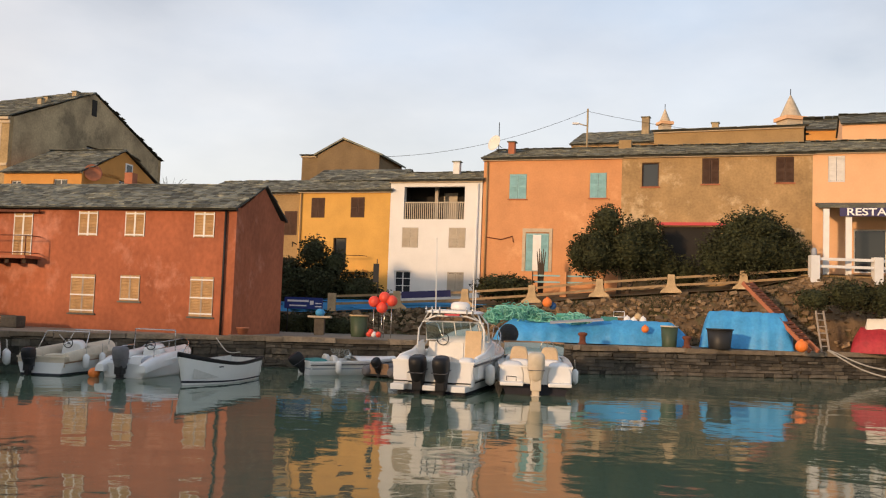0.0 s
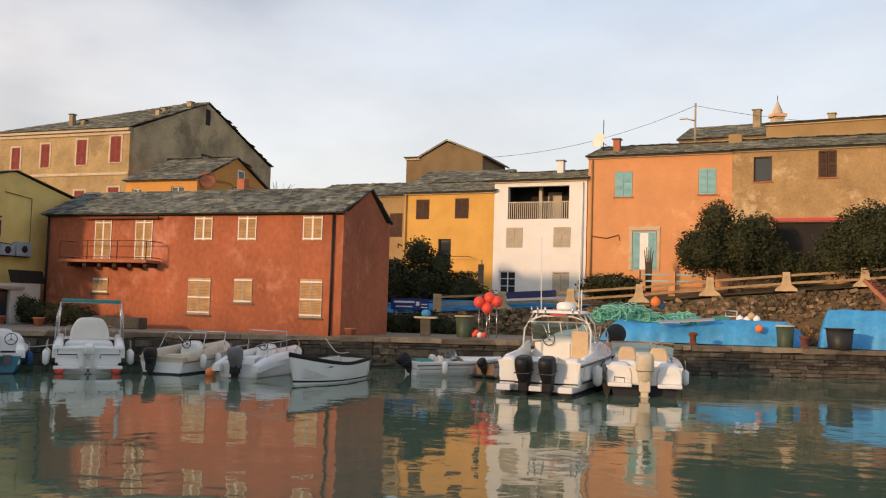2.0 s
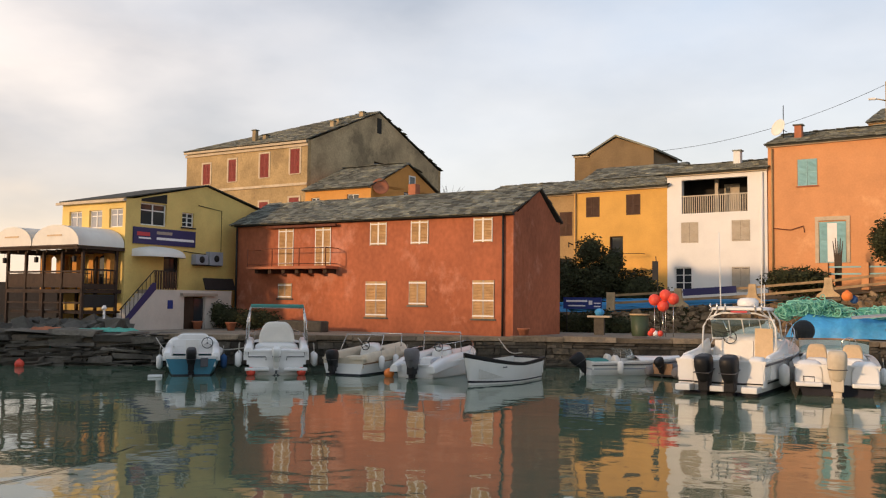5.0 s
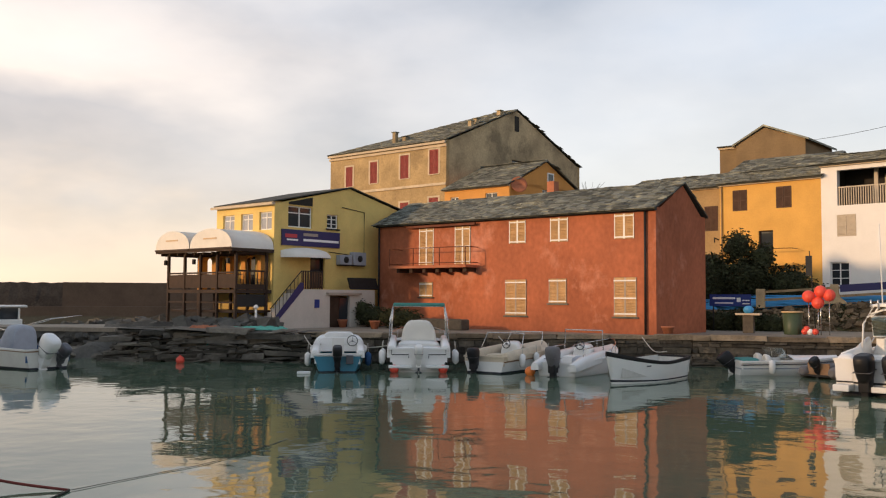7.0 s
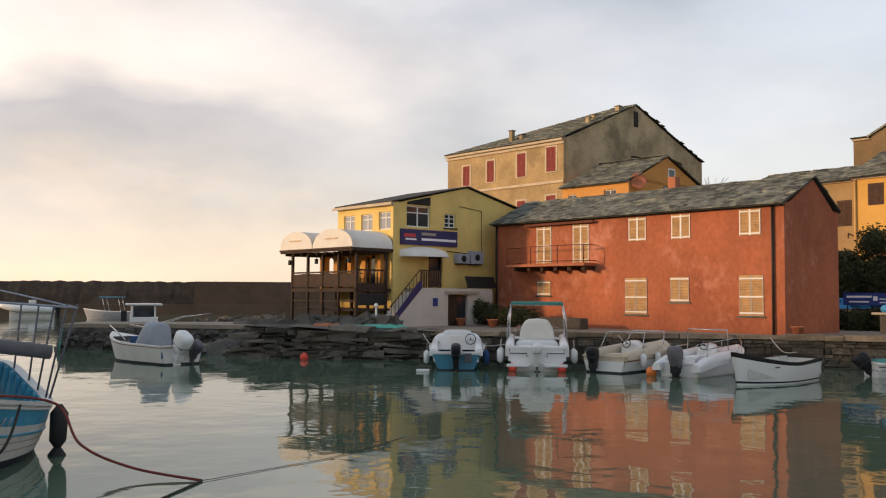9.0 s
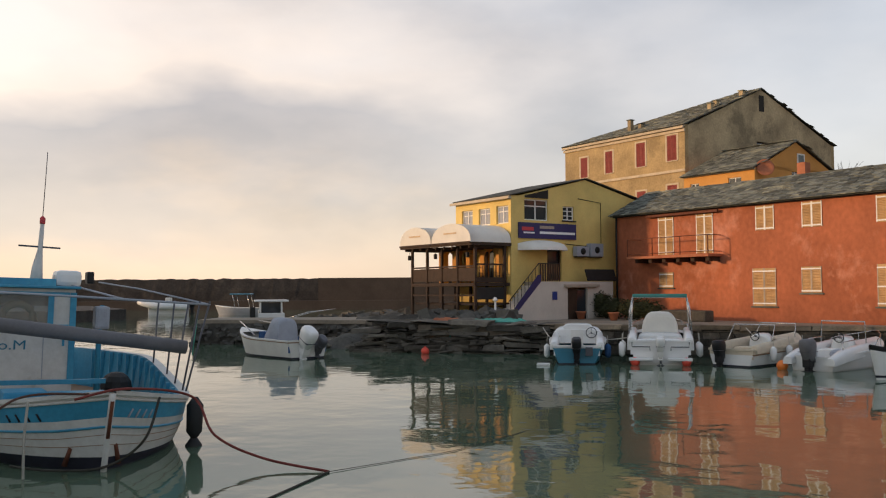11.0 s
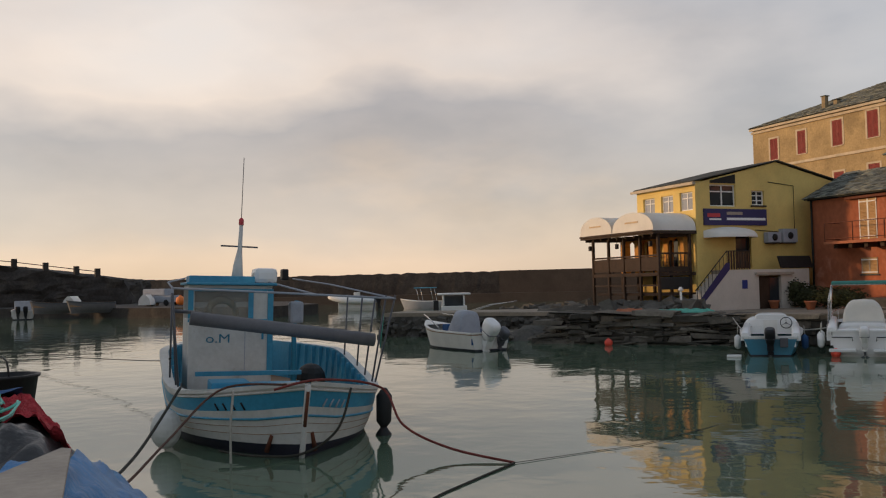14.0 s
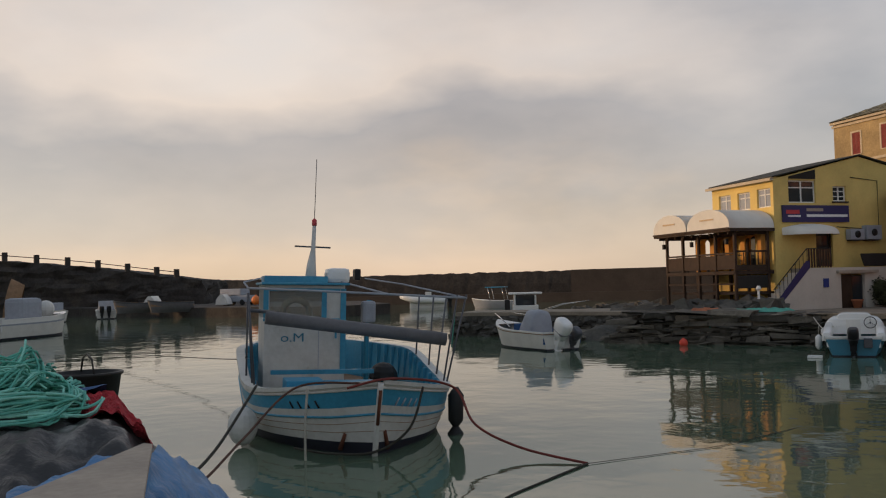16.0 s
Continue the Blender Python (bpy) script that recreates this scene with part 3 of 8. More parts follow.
tagged(part("hillside", hill, "earth"), "earth hillside under the village houses", "ground", kind="structure")

# stones lying in the bank
rb = random.Random(11)
loose = bmesh.new()
for i in range(2400):
    k = rb.random() * (len(wall_pts) - 2.2)
    j = int(k)
    a_, b_ = Vector(wall_pts[j]), Vector(wall_pts[j + 1])
    top = a_.lerp(b_, k - j)
    q = rb.random() ** 0.8
    y = top.y - 1.7 * (1 - q) ** 0.8 * min(1.0, (top.z - 1.2) / 2) - 0.2
    zz = QUAY_Z - 0.1 + (top.z - QUAY_Z) * q
    s = 0.03 + 0.13 * rb.random() ** 2.6
    for v in box(loose, -s * rb.uniform(0.9, 1.6), s * rb.uniform(0.9, 1.6), -s, s, -s * 0.6, s * 0.6, 0, pose(top.x, y, zz, rb.uniform(-35, 35), rb.uniform(-25, 25), rb.uniform(-50, 50))):
        v.co += Vector((rb.uniform(-0.3, 0.3) * s, rb.uniform(-0.3, 0.3) * s, rb.uniform(-0.3, 0.3) * s))
tagged(part("rubble", loose, "rubble"), "loose brown stones lying in the bank", "rubble", kind="stuff")

# breakwater across the harbour mouth
bw = thing("breakwater", "long dark stone breakwater wall against the sea sky", "breakwater", kind="structure")
d_ = Vector((0.78, 0.626, 0)).normalized()


def bwp(s, off=0.0):
    return Vector((-98.8, 84.2, 0)) + d_ * s + Vector((-d_.y, d_.x, 0)) * off


crest = bmesh.new()
prev = None
for i in range(241):
    s = -76 + i * 0.55
    q = bwp(s)
    h = 4.35 + 0.18 * n3(s * 0.9, 0) + 0.12 * n3(s * 3.1, 4)
    ring = [crest.verts.new(bwp(s, o) + Vector((0, 0, zz))) for o, zz in ((0.0, 1.2), (0.12 * n3(s, 2), h * 0.6), (0.3, h), (2.2, h + 0.1 * n3(s * 2, 9)), (4.0, 0.0))]
    if prev:
        for k in range(4):
            crest.faces.new((prev[k], ring[k], ring[k + 1], prev[k + 1]))
    prev = ring
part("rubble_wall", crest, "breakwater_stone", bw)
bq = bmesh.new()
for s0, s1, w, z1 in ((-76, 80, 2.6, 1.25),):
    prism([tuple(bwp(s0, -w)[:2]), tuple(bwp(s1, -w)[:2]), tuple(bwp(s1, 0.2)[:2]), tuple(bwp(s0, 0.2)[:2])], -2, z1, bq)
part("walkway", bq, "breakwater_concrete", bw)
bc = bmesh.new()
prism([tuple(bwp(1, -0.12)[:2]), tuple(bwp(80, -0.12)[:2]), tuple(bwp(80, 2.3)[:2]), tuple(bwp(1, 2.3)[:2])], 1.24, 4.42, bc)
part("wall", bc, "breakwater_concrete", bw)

# the high quay on the sea side with its posts
hq = thing("sea_wall", "dark high quay wall with a post railing on top", "sea wall", kind="structure")
HQ = [(-127, -4), (-124.3, 13.1), (-122.7, 23.9), (-120.2, 34.5), (-118.5, 38.5)]
prev = None
for i, ((xa, ya), (xb, yb)) in enumerate(zip(HQ, HQ[1:])):
    za, zb = (7.8, 7.2, 6.2, 4.7, 4.2)[i:i + 2]
    bm = bmesh.new()
    dx, dy = -14, 8
    v = [bm.verts.new(c) for c in ((xa, ya, 0), (xb, yb, 0), (xb, yb, zb), (xa, ya, za), (xa + dx, ya + dy, 0), (xb + dx, yb + dy, 0), (xb + dx, yb + dy, zb), (xa + dx, ya + dy, za))]
    for f in ((0, 1, 2, 3), (3, 2, 6, 7), (1, 5, 6, 2), (4, 7, 6, 5), (0, 3, 7, 4)):
        bm.faces.new([v[k] for k in f])
    bmesh.ops.subdivide_edges(bm, edges=bm.edges[:], cuts=10, use_grid_fill=True)
    for q in bm.verts:
        q.co += Vector((n3(q.co.x * 0.5, q.co.y * 0.5, q.co.z), n3(q.co.x * 0.5 + 7, q.co.y * 0.5, q.co.z), 0.25 * n3(q.co.x, q.co.y, 3))) * 0.9
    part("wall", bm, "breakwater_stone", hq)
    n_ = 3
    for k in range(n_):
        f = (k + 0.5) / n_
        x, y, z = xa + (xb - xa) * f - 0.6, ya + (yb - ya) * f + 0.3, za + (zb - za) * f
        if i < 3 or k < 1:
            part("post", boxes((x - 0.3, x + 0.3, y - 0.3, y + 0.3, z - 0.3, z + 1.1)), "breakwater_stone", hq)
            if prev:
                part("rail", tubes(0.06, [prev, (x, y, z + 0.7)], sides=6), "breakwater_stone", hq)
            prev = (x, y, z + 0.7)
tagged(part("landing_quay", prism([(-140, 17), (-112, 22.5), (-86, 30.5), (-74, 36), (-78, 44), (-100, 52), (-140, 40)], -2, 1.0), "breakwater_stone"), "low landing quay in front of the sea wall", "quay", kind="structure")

# the near quay that the nets lie on, and unseen shade casters behind
tagged(part("near_quay", prism([(-24.9, -30), (-24.9, -6.0), (-10.4, -4.0), (-9.6, 1.0), (-8.0, 2.4), (-5.2, 2.3), (-2.0, 1.6), (30, 1.5), (30, -30)][::-1], -2.5, 0.9), "quay_top"), "stone quay beside the moored fishing boat", "quay", kind="structure")
# unseen block, its height set to keep the low sun off the nets
tagged(part("net_shed", boxes((-20, -9, -13, -8, 0.9, 2.9)), "tan_plaster"), "unseen plain block added on the near quay to shade the nets", "shed", kind="structure")
# unseen houses added here; eaves heights set where their shade should end
shade_houses = thing("village_row", "unseen row of plain houses added behind to shade the harbour", "house", kind="structure")
part("quay", boxes((-95, -25, -40, -9, -2.0, 0.9)), "quay_top", shade_houses)
for x0, x1, eaves in ((-86, -73, 12.6), (-72.8, -60.5, 12.9), (-60.3, -47.5, 12.3), (-47.3, -39.8, 9.6), (-39.6, -30, 7.0), (-29.8, -14.5, 6.6)):
    part("house_front", boxes((x0, x1, -24, -12, 0.9, eaves)), "tan_plaster", shade_houses)
    part("house_roof", sheet(1, 2, lambda s, t: (x0 - 0.2 + (x1 - x0 + 0.4) * s, -24.3 + 12.6 * t, eaves - 0.1 + 1.3 * (1 - abs(2 * t - 1)))), "slate_bed", shade_houses)


# ---- houses ----
def wall_bm(a0, a1, z0, z1, holes, th, along="x", y0=0.0, gable=None):
    """An upright wall with openings right through it. gable: (position along, height) points above z1."""
    xs = sorted({a0, a1, *[v for h in holes for v in h[:2]]})
    zs = sorted({z0, z1, *[v for h in holes for v in h[2:4]]})
    bm = bmesh.new()
    cache = {}

    def vert(a_, z_, k):
        key = (round(a_, 4), round(z_, 4), k)
        if key not in cache:
            dd = y0 + th * k
            cache[key] = bm.verts.new((a_, dd, z_) if along == "x" else (dd, a_, z_))
        return cache[key]

    def solid(i, j):
        if i < 0 or j < 0 or i >= len(xs) - 1 or j >= len(zs) - 1:
            return False
        cx, cz = (xs[i] + xs[i + 1]) / 2, (zs[j] + zs[j + 1]) / 2
        return not any(h[0] < cx < h[1] and h[2] < cz < h[3] for h in holes)
    for i in range(len(xs) - 1):
        for j in range(len(zs) - 1):
            if not solid(i, j):
                continue
            xa, xb, za, zb = xs[i], xs[i + 1], zs[j], zs[j + 1]
            for k in (0, 1):
                bm.faces.new([vert(xa, za, k), vert(xb, za, k), vert(xb, zb, k), vert(xa, zb, k)])
            for di, dj, (pa, pb) in ((-1, 0, ((xa, za), (xa, zb))), (1, 0, ((xb, za), (xb, zb))), (0, -1, ((xa, za), (xb, za))), (0, 1, ((xa, zb), (xb, zb)))):
                if not solid(i + di, j + dj):
                    bm.faces.new([vert(*pa, 0), vert(*pb, 0), vert(*pb, 1), vert(*pa, 1)])
    if gable:
        pts = [(a0, z1 - 0.002)] + list(gable) + [(a1, z1 - 0.002)]
        rings = []
        for k in (0, 1):
            dd = y0 + th * k
            rings.append([bm.verts.new((a_, dd, z_) if along == "x" else (dd, a_, z_)) for a_, z_ in pts])
        bm.faces.new(rings[0])
        bm.faces.new(rings[1])
        for q in range(len(pts)):
            r = (q + 1) % len(pts)
            bm.faces.new((rings[0][q], rings[0][r], rings[1][r], rings[1][q]))
    bmesh.ops.recalc_face_normals(bm, faces=bm.faces[:])
    return bm


def slates(parent, u0, u1, ya, za, yb, zb, seed, row_=0.27, wide=(0.3, 0.62), singles=0, hip=0.0):
    """Rows of thick, uneven stone slates on a slope from the eave (ya, za) to the ridge (yb, zb)."""
    rnd = random.Random(seed)
    length = math.hypot(yb - ya, zb - za)
    turned = yb < ya                                  # the far slope
    ang = math.atan2(zb - za, abs(yb - ya))
    way = -1 if turned else 1
    n_ = int(length / row_)
    rest_ = bmesh.new()
    for i in range(n_ + 1):
        x = u0 - 0.02 + hip * min(1, i * row_ / length)
        while x < u1 - 0.25:
            w = rnd.uniform(*wide)
            s = min(i * row_, length - 0.1)
            fr_ = Matrix.Translation((x + (w if turned else 0), ya + way * math.cos(ang) * s, za + math.sin(ang) * s + 0.01)) @ Matrix.Rotation(math.pi if turned else 0.0, 4, "Z") @ Matrix.Rotation(ang - 0.09 + rnd.uniform(-0.05, 0.05), 4, "X") @ Matrix.Rotation(rnd.uniform(-0.05, 0.05), 4, "Z")
            th = rnd.uniform(0.018, 0.045)
            dims = (0.006, w - 0.006, -0.07 - rnd.uniform(0, 0.07), row_ + 0.05, 0.0, th)
            if singles > 0:
                ob = part("slate", boxes(dims), "slate", parent)
                ob.matrix_local = fr_
                singles -= 1
            else:
                box(rest_, *dims, 0, fr_)
            x += w
    tagged(part("slates", rest_, "slate", parent), kind="stuff")


def window(parent, u, w, z, h, kind, y=0.0, flip=None, mat="shutter_brown", trim=None):
    """A window or door in an opening: u, z its lower corner. flip: the wall's own axes."""
    fr_ = flip or Matrix.Identity(4)
    win = part("window", boxes((u + 0.002, u + 0.06, y + 0.10, y + 0.18, z + 0.002, z + h - 0.002), (u + w - 0.06, u + w - 0.002, y + 0.10, y + 0.18, z + 0.002, z + h - 0.002), (u + 0.06, u + w - 0.06, y + 0.10, y + 0.18, z + h - 0.06, z + h - 0.002), (u + 0.06, u + w - 0.06, y + 0.10, y + 0.18, z + 0.002, z + 0.06)), "white_trim" if kind in ("glass", "panes", "pale_pane") else mat, parent)
    win.matrix_local = fr_
    if kind in ("glass", "panes", "pale_pane"):
        # opaque pale grey pane paints the sky's reflection in the glass
        part("pane", boxes((u + 0.05, u + w - 0.05, y + 0.13, y + 0.145, z + 0.05, z + h - 0.05)), "canvas_grey" if kind == "pale_pane" else "glass", win)
        part("mullion", boxes((u + w / 2 - 0.03, u + w / 2 + 0.03, y + 0.09, y + 0.17, z + 0.06, z + h - 0.06)), "white_trim", win)
        if kind == "panes":
            for k in (1, 2):
                part("glazing_bar", boxes((u + 0.06, u + w - 0.06, y + 0.10, y + 0.16, z + h * k / 3 - 0.02, z + h * k / 3 + 0.02)), "white_trim", win)
        else:
            part("transom", boxes((u + 0.06, u + w - 0.06, y + 0.095, y + 0.17, z + h * 0.68 - 0.025, z + h * 0.68 + 0.025)), "white_trim", win)
    elif kind == "dark":
        # wide openings get a near-black sheet for the shade inside
        part("pane", boxes((u + 0.05, u + w - 0.05, y + 0.2, y + 0.22, z + 0.05, z + h - 0.05)), "room_dark" if w > 3 else "glass", win)
    else:
        part("backing", boxes((u + 0.03, u + w - 0.03, y + 0.19, y + 0.22, z + 0.03, z + h - 0.03)), "room_dark", win)
        for k in range(2):
            a_, b_ = u + 0.02 + k * (w / 2 - 0.01), u + w / 2 - 0.012 + k * (w / 2 - 0.01)
            leaf = bmesh.new()
            yy = y - 0.02
            for r_ in ((a_, a_ + 0.06, z + 0.01, z + h - 0.01), (b_ - 0.06, b_, z + 0.01, z + h - 0.01), (a_ + 0.06, b_ - 0.06, z + 0.01, z + 0.09), (a_ + 0.06, b_ - 0.06, z + h - 0.09, z + h - 0.01), (a_ + 0.06, b_ - 0.06, z + h * 0.5 - 0.04, z + h * 0.5 + 0.04)):
                box(leaf, r_[0], r_[1], yy, yy + 0.04, r_[2], r_[3])
            zz = z + 0.1
            while zz < z + h - 0.12:
                box(leaf, a_ + 0.05, b_ - 0.05, -0.018, 0.018, -0.03, 0.03, 0, Matrix.Translation((0, yy + 0.022, zz + 0.03)) @ Matrix.Rotation(radians(-32), 4, "X"))
                zz += 0.065
            sh = part("shutter", leaf, mat, win)
            if kind == "strapped":
                for e0 in (a_ - 0.012, b_ - 0.028):
                    part("edge_strip", boxes((e0, e0 + 0.04, yy - 0.012, yy - 0.002, z + 0.01, z + h - 0.01)), "white_trim" if z > 4 else "board", sh)
                rows_ = [z + h - 0.1, z + 0.08] if h < 1.4 else [z + h - 0.14, z + h * 0.47, z + 0.12]
                for zz in rows_:
                    part("strap", boxes((a_ - 0.01, b_ + 0.004, yy - 0.022, yy - 0.003, zz - 0.03, zz + 0.03)), "white_trim", sh)
    if trim == "cornice":
        part("surround", boxes((u - 0.16, u - 0.004, y - 0.035, y - 0.004, z, z + h + 0.14), (u + w + 0.004, u + w + 0.16, y - 0.035, y - 0.004, z, z + h + 0.14), (u - 0.004, u + w + 0.004, y - 0.035, y - 0.004, z + h + 0.004, z + h + 0.14)), "cornice", win)
    if trim:
        part("sill", boxes((u - 0.08, u + w + 0.08, y - 0.07, y + 0.1, z - 0.07, z - 0.004)), trim, win)
    return win


def house(name, label, m, u0, u1, z0, ze, depth, yr, zr, zb, wall, openings=(), gable_open=(), gable_wall=None, th=0.4, over=0.3, seed=1, singles=0, row_=0.19, wide=(0.2, 0.46), slate_mat=True, edge="cornice", hip=0.0, thick=0.09):
    """A house with its ridge along its front. openings: (u, width, z, height, kind, shutter material, sill)."""
    h = thing(name, label, "house", m)
    holes = [(o[0], o[0] + o[1], o[2], o[2] + o[3]) for o in openings]
    part("wall", wall_bm(u0, u1, z0, ze, holes, th), wall, h)
    gh = [(o[0], o[0] + o[1], o[2], o[2] + o[3]) for o in gable_open]
    gw = gable_wall or wall
    zlow = min(ze, zb)
    part("wall", wall_bm(th + 0.003, depth - th - 0.003, z0, zlow, gh, th, "y", u1 - th, [(th + 0.003, ze - 0.01), (yr, zr - 0.05), (depth - th - 0.003, zb - 0.01)]), gw, h)
    part("wall", wall_bm(th + 0.003, depth - th - 0.003, z0, zlow, [], th, "y", u0, None if hip else [(th + 0.003, ze - 0.01), (yr, zr - 0.05), (depth - th - 0.003, zb - 0.01)]), wall, h)
    part("wall", wall_bm(u0, u1, z0, zb, [], th, "x", depth - th), wall, h)
    for o in openings:
        window(h, o[0], o[1], o[2], o[3], o[4], 0.0, None, o[5], o[6])
    turn = Matrix.Translation((u1, 0, 0)) @ Matrix.Rotation(radians(90), 4, "Z")
    for o in gable_open:
        window(h, o[0], o[1], o[2], o[3], o[4], 0.0, turn, o[5], o[6])
    roof = bmesh.new()
    sa, sb = (zr - ze) / yr, (zr - zb) / (depth - yr)
    prof = [(-over, ze - over * sa), (yr, zr), (depth + 0.08, zb - 0.08 * sb)]
    ua, ub = u0 - 0.12, u1 + 0.12
    lo = [[roof.verts.new((u + (hip if i == 1 and u == ua else 0), y, z)) for i, (y, z) in enumerate(prof)] for u in (ua, ub)]
    hi = [[roof.verts.new((u + (hip if i == 1 and u == ua else 0), y, z + thick)) for i, (y, z) in enumerate(prof)] for u in (ua, ub)]
    if hip:
        roof.faces.new((hi[0][0], hi[0][1], hi[0][2]))
    for k in (0, 1):
        roof.faces.new((lo[0][k], lo[0][k + 1], lo[1][k + 1], lo[1][k]))
        roof.faces.new((hi[0][k], hi[1][k], hi[1][k + 1], hi[0][k + 1]))
        for q in (0, 1):
            roof.faces.new((lo[q][k], hi[q][k], hi[q][k + 1], lo[q][k + 1]))
    for k in (0, 2):
        roof.faces.new((lo[0][k], lo[1][k], hi[1][k], hi[0][k]))
    rf = part("roof", roof, "slate_bed", h)
    if slate_mat:
        slates(rf, ua, ub, prof[0][0], prof[0][1] + 0.08, yr, zr + 0.08, seed, row_, wide, singles, hip)
        slates(rf, ua, ub, prof[2][0], prof[2][1] + 0.06, yr, zr + 0.06, seed + 50, row_ * 1.6, wide, 0, hip)
    if edge:
        part("eaves_board", boxes((u0 - 0.05, u1 + 0.05, -0.14, -0.004, ze - 0.16, ze - 0.03)), edge, h)
    return h


def chimney(parent, u, y, z, w, h, mat="tan_plaster", cap=True):
    c = part("chimney", boxes((u - w / 2, u + w / 2, y - w / 2, y + w / 2, z - 0.6, z + h), bevel=0.02), mat, parent)
    if cap:
        part("cap", boxes((u - w / 2 - 0.07, u + w / 2 + 0.07, y - w / 2 - 0.07, y + w / 2 + 0.07, z + h + 0.004, z + h + 0.07)), "slate", c)
    return c


def downpipe(parent, u, z0, z1, mat="dark_iron", y=-0.09):
    part("downpipe", tubes(0.05, [(u, y, z0), (u, y, z1)]), mat, parent)


GRID = -14.0
red_m = Matrix.Translation((-8.82, 37.17, 0)) @ Matrix.Rotation(radians(GRID), 4, "Z")
W, S = "shutter_wood", "strapped"
red = house("house", "two-storey red plastered house with a stone slate roof", red_m, -15.75, 0.2, 0.9, 6.42, 4.75, 2.5, 7.6, 6.3, "red_plaster",
            [(-7.25, 0.95, 5.13, 1.08, S, W, None), (-4.98, 0.95, 5.13, 1.08, S, W, None), (-1.73, 0.95, 5.14, 1.08, S, W, None),
             (-12.85, 0.98, 4.24, 1.85, S, W, None), (-10.52, 0.98, 4.24, 1.85, S, W, None),
             (-12.82, 0.9, 2.65, 0.75, S, W, "slate"), (-7.46, 1.2, 1.82, 1.66, S, W, "slate"), (-5.05, 0.94, 2.4, 1.1, S, W, "slate"), (-1.76, 1.08, 1.86, 1.66, S, W, "slate")],
            seed=5, singles=140, edge="dark_iron", over=0.28)
downpipe(red, -0.25, 1.1, 6.3)
downpipe(red, -15.6, 1.1, 6.3)
bal = part("balcony", boxes((-14.05, -9.05, -1.0, -0.004, 4.06, 4.18)), "terracotta", red, "balcony with a thin iron railing")
for k in range(6):
    part("bracket", boxes((-13.7 + k * 0.86, -13.5 + k * 0.86, -0.75, -0.004, 3.86, 4.056)), "dark_wood", bal)
for line in ([(-14.0, -0.02, 5.04), (-14.0, -0.96, 5.04), (-9.1, -0.96, 5.04), (-9.1, -0.02, 5.04)], [(-14.0, -0.02, 4.3), (-14.0, -0.96, 4.3), (-9.1, -0.96, 4.3), (-9.1, -0.02, 4.3)]):
    part("rail", tubes(0.022, line, sides=6), "rust", bal)
for u in (-14.0, -12.4, -10.7, -9.1):
    part("post", tubes(0.026, [(u, -0.96, 4.18), (u, -0.96, 5.04)], sides=6), "rust", bal)
part("awning", boxes((-13.45, -9.1, -0.26, -0.15, 6.1, 6.22), bevel=0.03), "rust", red, "rolled red awning above the balcony")
chimney(red, -6.75, 2.9, 7.5, 0.42, 0.8, "terracotta", cap=False)

# seaside restaurant
yr_m = Matrix.Translation((-26.51, 35.12, 0)) @ Matrix.Rotation(radians(GRID), 4, "Z")
rest_h = house("restaurant_building", "yellow restaurant building with a low pitched roof", yr_m, -4.5, 0.1, 0.9, 7.2, 9.9, 4.95, 8.3, 7.2, "yellow_paint",
               [(-3.97, 0.95, 5.85, 0.85, "pale_pane", "white_trim", None), (-2.5, 0.95, 5.85, 0.85, "pale_pane", "white_trim", None), (-1.05, 0.95, 5.85, 0.88, "pale_pane", "white_trim", None), (-3.9, 1.0, 3.1, 1.9, "dark", "dark_wood", None), (-2.3, 1.0, 3.1, 1.9, "dark", "dark_wood", None)],
               [(0.85, 1.55, 6.02, 1.05, "glass", "white_trim", None), (3.38, 0.78, 6.1, 0.72, "panes", "white_trim", "dark_iron"), (2.3, 0.95, 3.06, 1.55, "dark", "dark_wood", None)], slate_mat=False, edge="cornice", over=0.12, thick=0.05)

part("fascia", boxes((-4.7, 0.24, -0.26, -0.204, 7.02, 7.14)), "cornice", rest_h)
# hanging sign, awning and machines on the end wall
turn = Matrix.Translation((0.1, 0, 0)) @ Matrix.Rotation(radians(90), 4, "Z")


def on_gable(name, bm, mat, parent, label=""):
    ob = part(name, bm, mat, parent, label)
    ob.matrix_local = turn
    return ob


clere = prism([(0.87, 7.13), (2.38, 7.13), (2.38, 7.58), (0.87, 7.24)], 0.0, 0.03)
for v in clere.verts:
    v.co = Vector((v.co.x, -0.004 - v.co.z, v.co.y))
bmesh.ops.recalc_face_normals(clere, faces=clere.faces[:])
on_gable("clerestory_pane", clere, "room_dark", rest_h, "dark sloping pane under the roof line")
board_ = on_gable("sign_board", boxes((0.42, 4.2, -0.09, -0.01, 5.12, 5.9)), "sign_navy", rest_h, "navy sign board with pale lettering bars")
part("emblem", boxes((0.6, 1.35, -0.105, -0.094, 5.5, 5.68), bevel=0.004), "sign_red", board_)
part("emblem_stripe", boxes((0.7, 1.4, -0.112, -0.094, 5.36, 5.44)), "sign_white", board_)
part("lettering_bar", boxes((1.75, 2.7, -0.1, -0.093, 5.62, 5.76)), "board", board_)
part("lettering_bar", boxes((1.75, 4.1, -0.1, -0.093, 5.36, 5.48)), "sign_white", board_)
aw = on_gable("door_awning", sheet(16, 10, lambda s, t: (1.85 + 1.45 * (2 * s - 1), -0.01 - 1.05 * math.sin(t * math.pi / 2) * math.sqrt(max(0.0, 1 - abs(2 * s - 1) ** 3.0)), 4.52 + 0.52 * math.cos(t * math.pi / 2) * (1 - 0.35 * (2 * s - 1) ** 2))), "canvas_white", rest_h, "pale rounded canvas awning over the door")
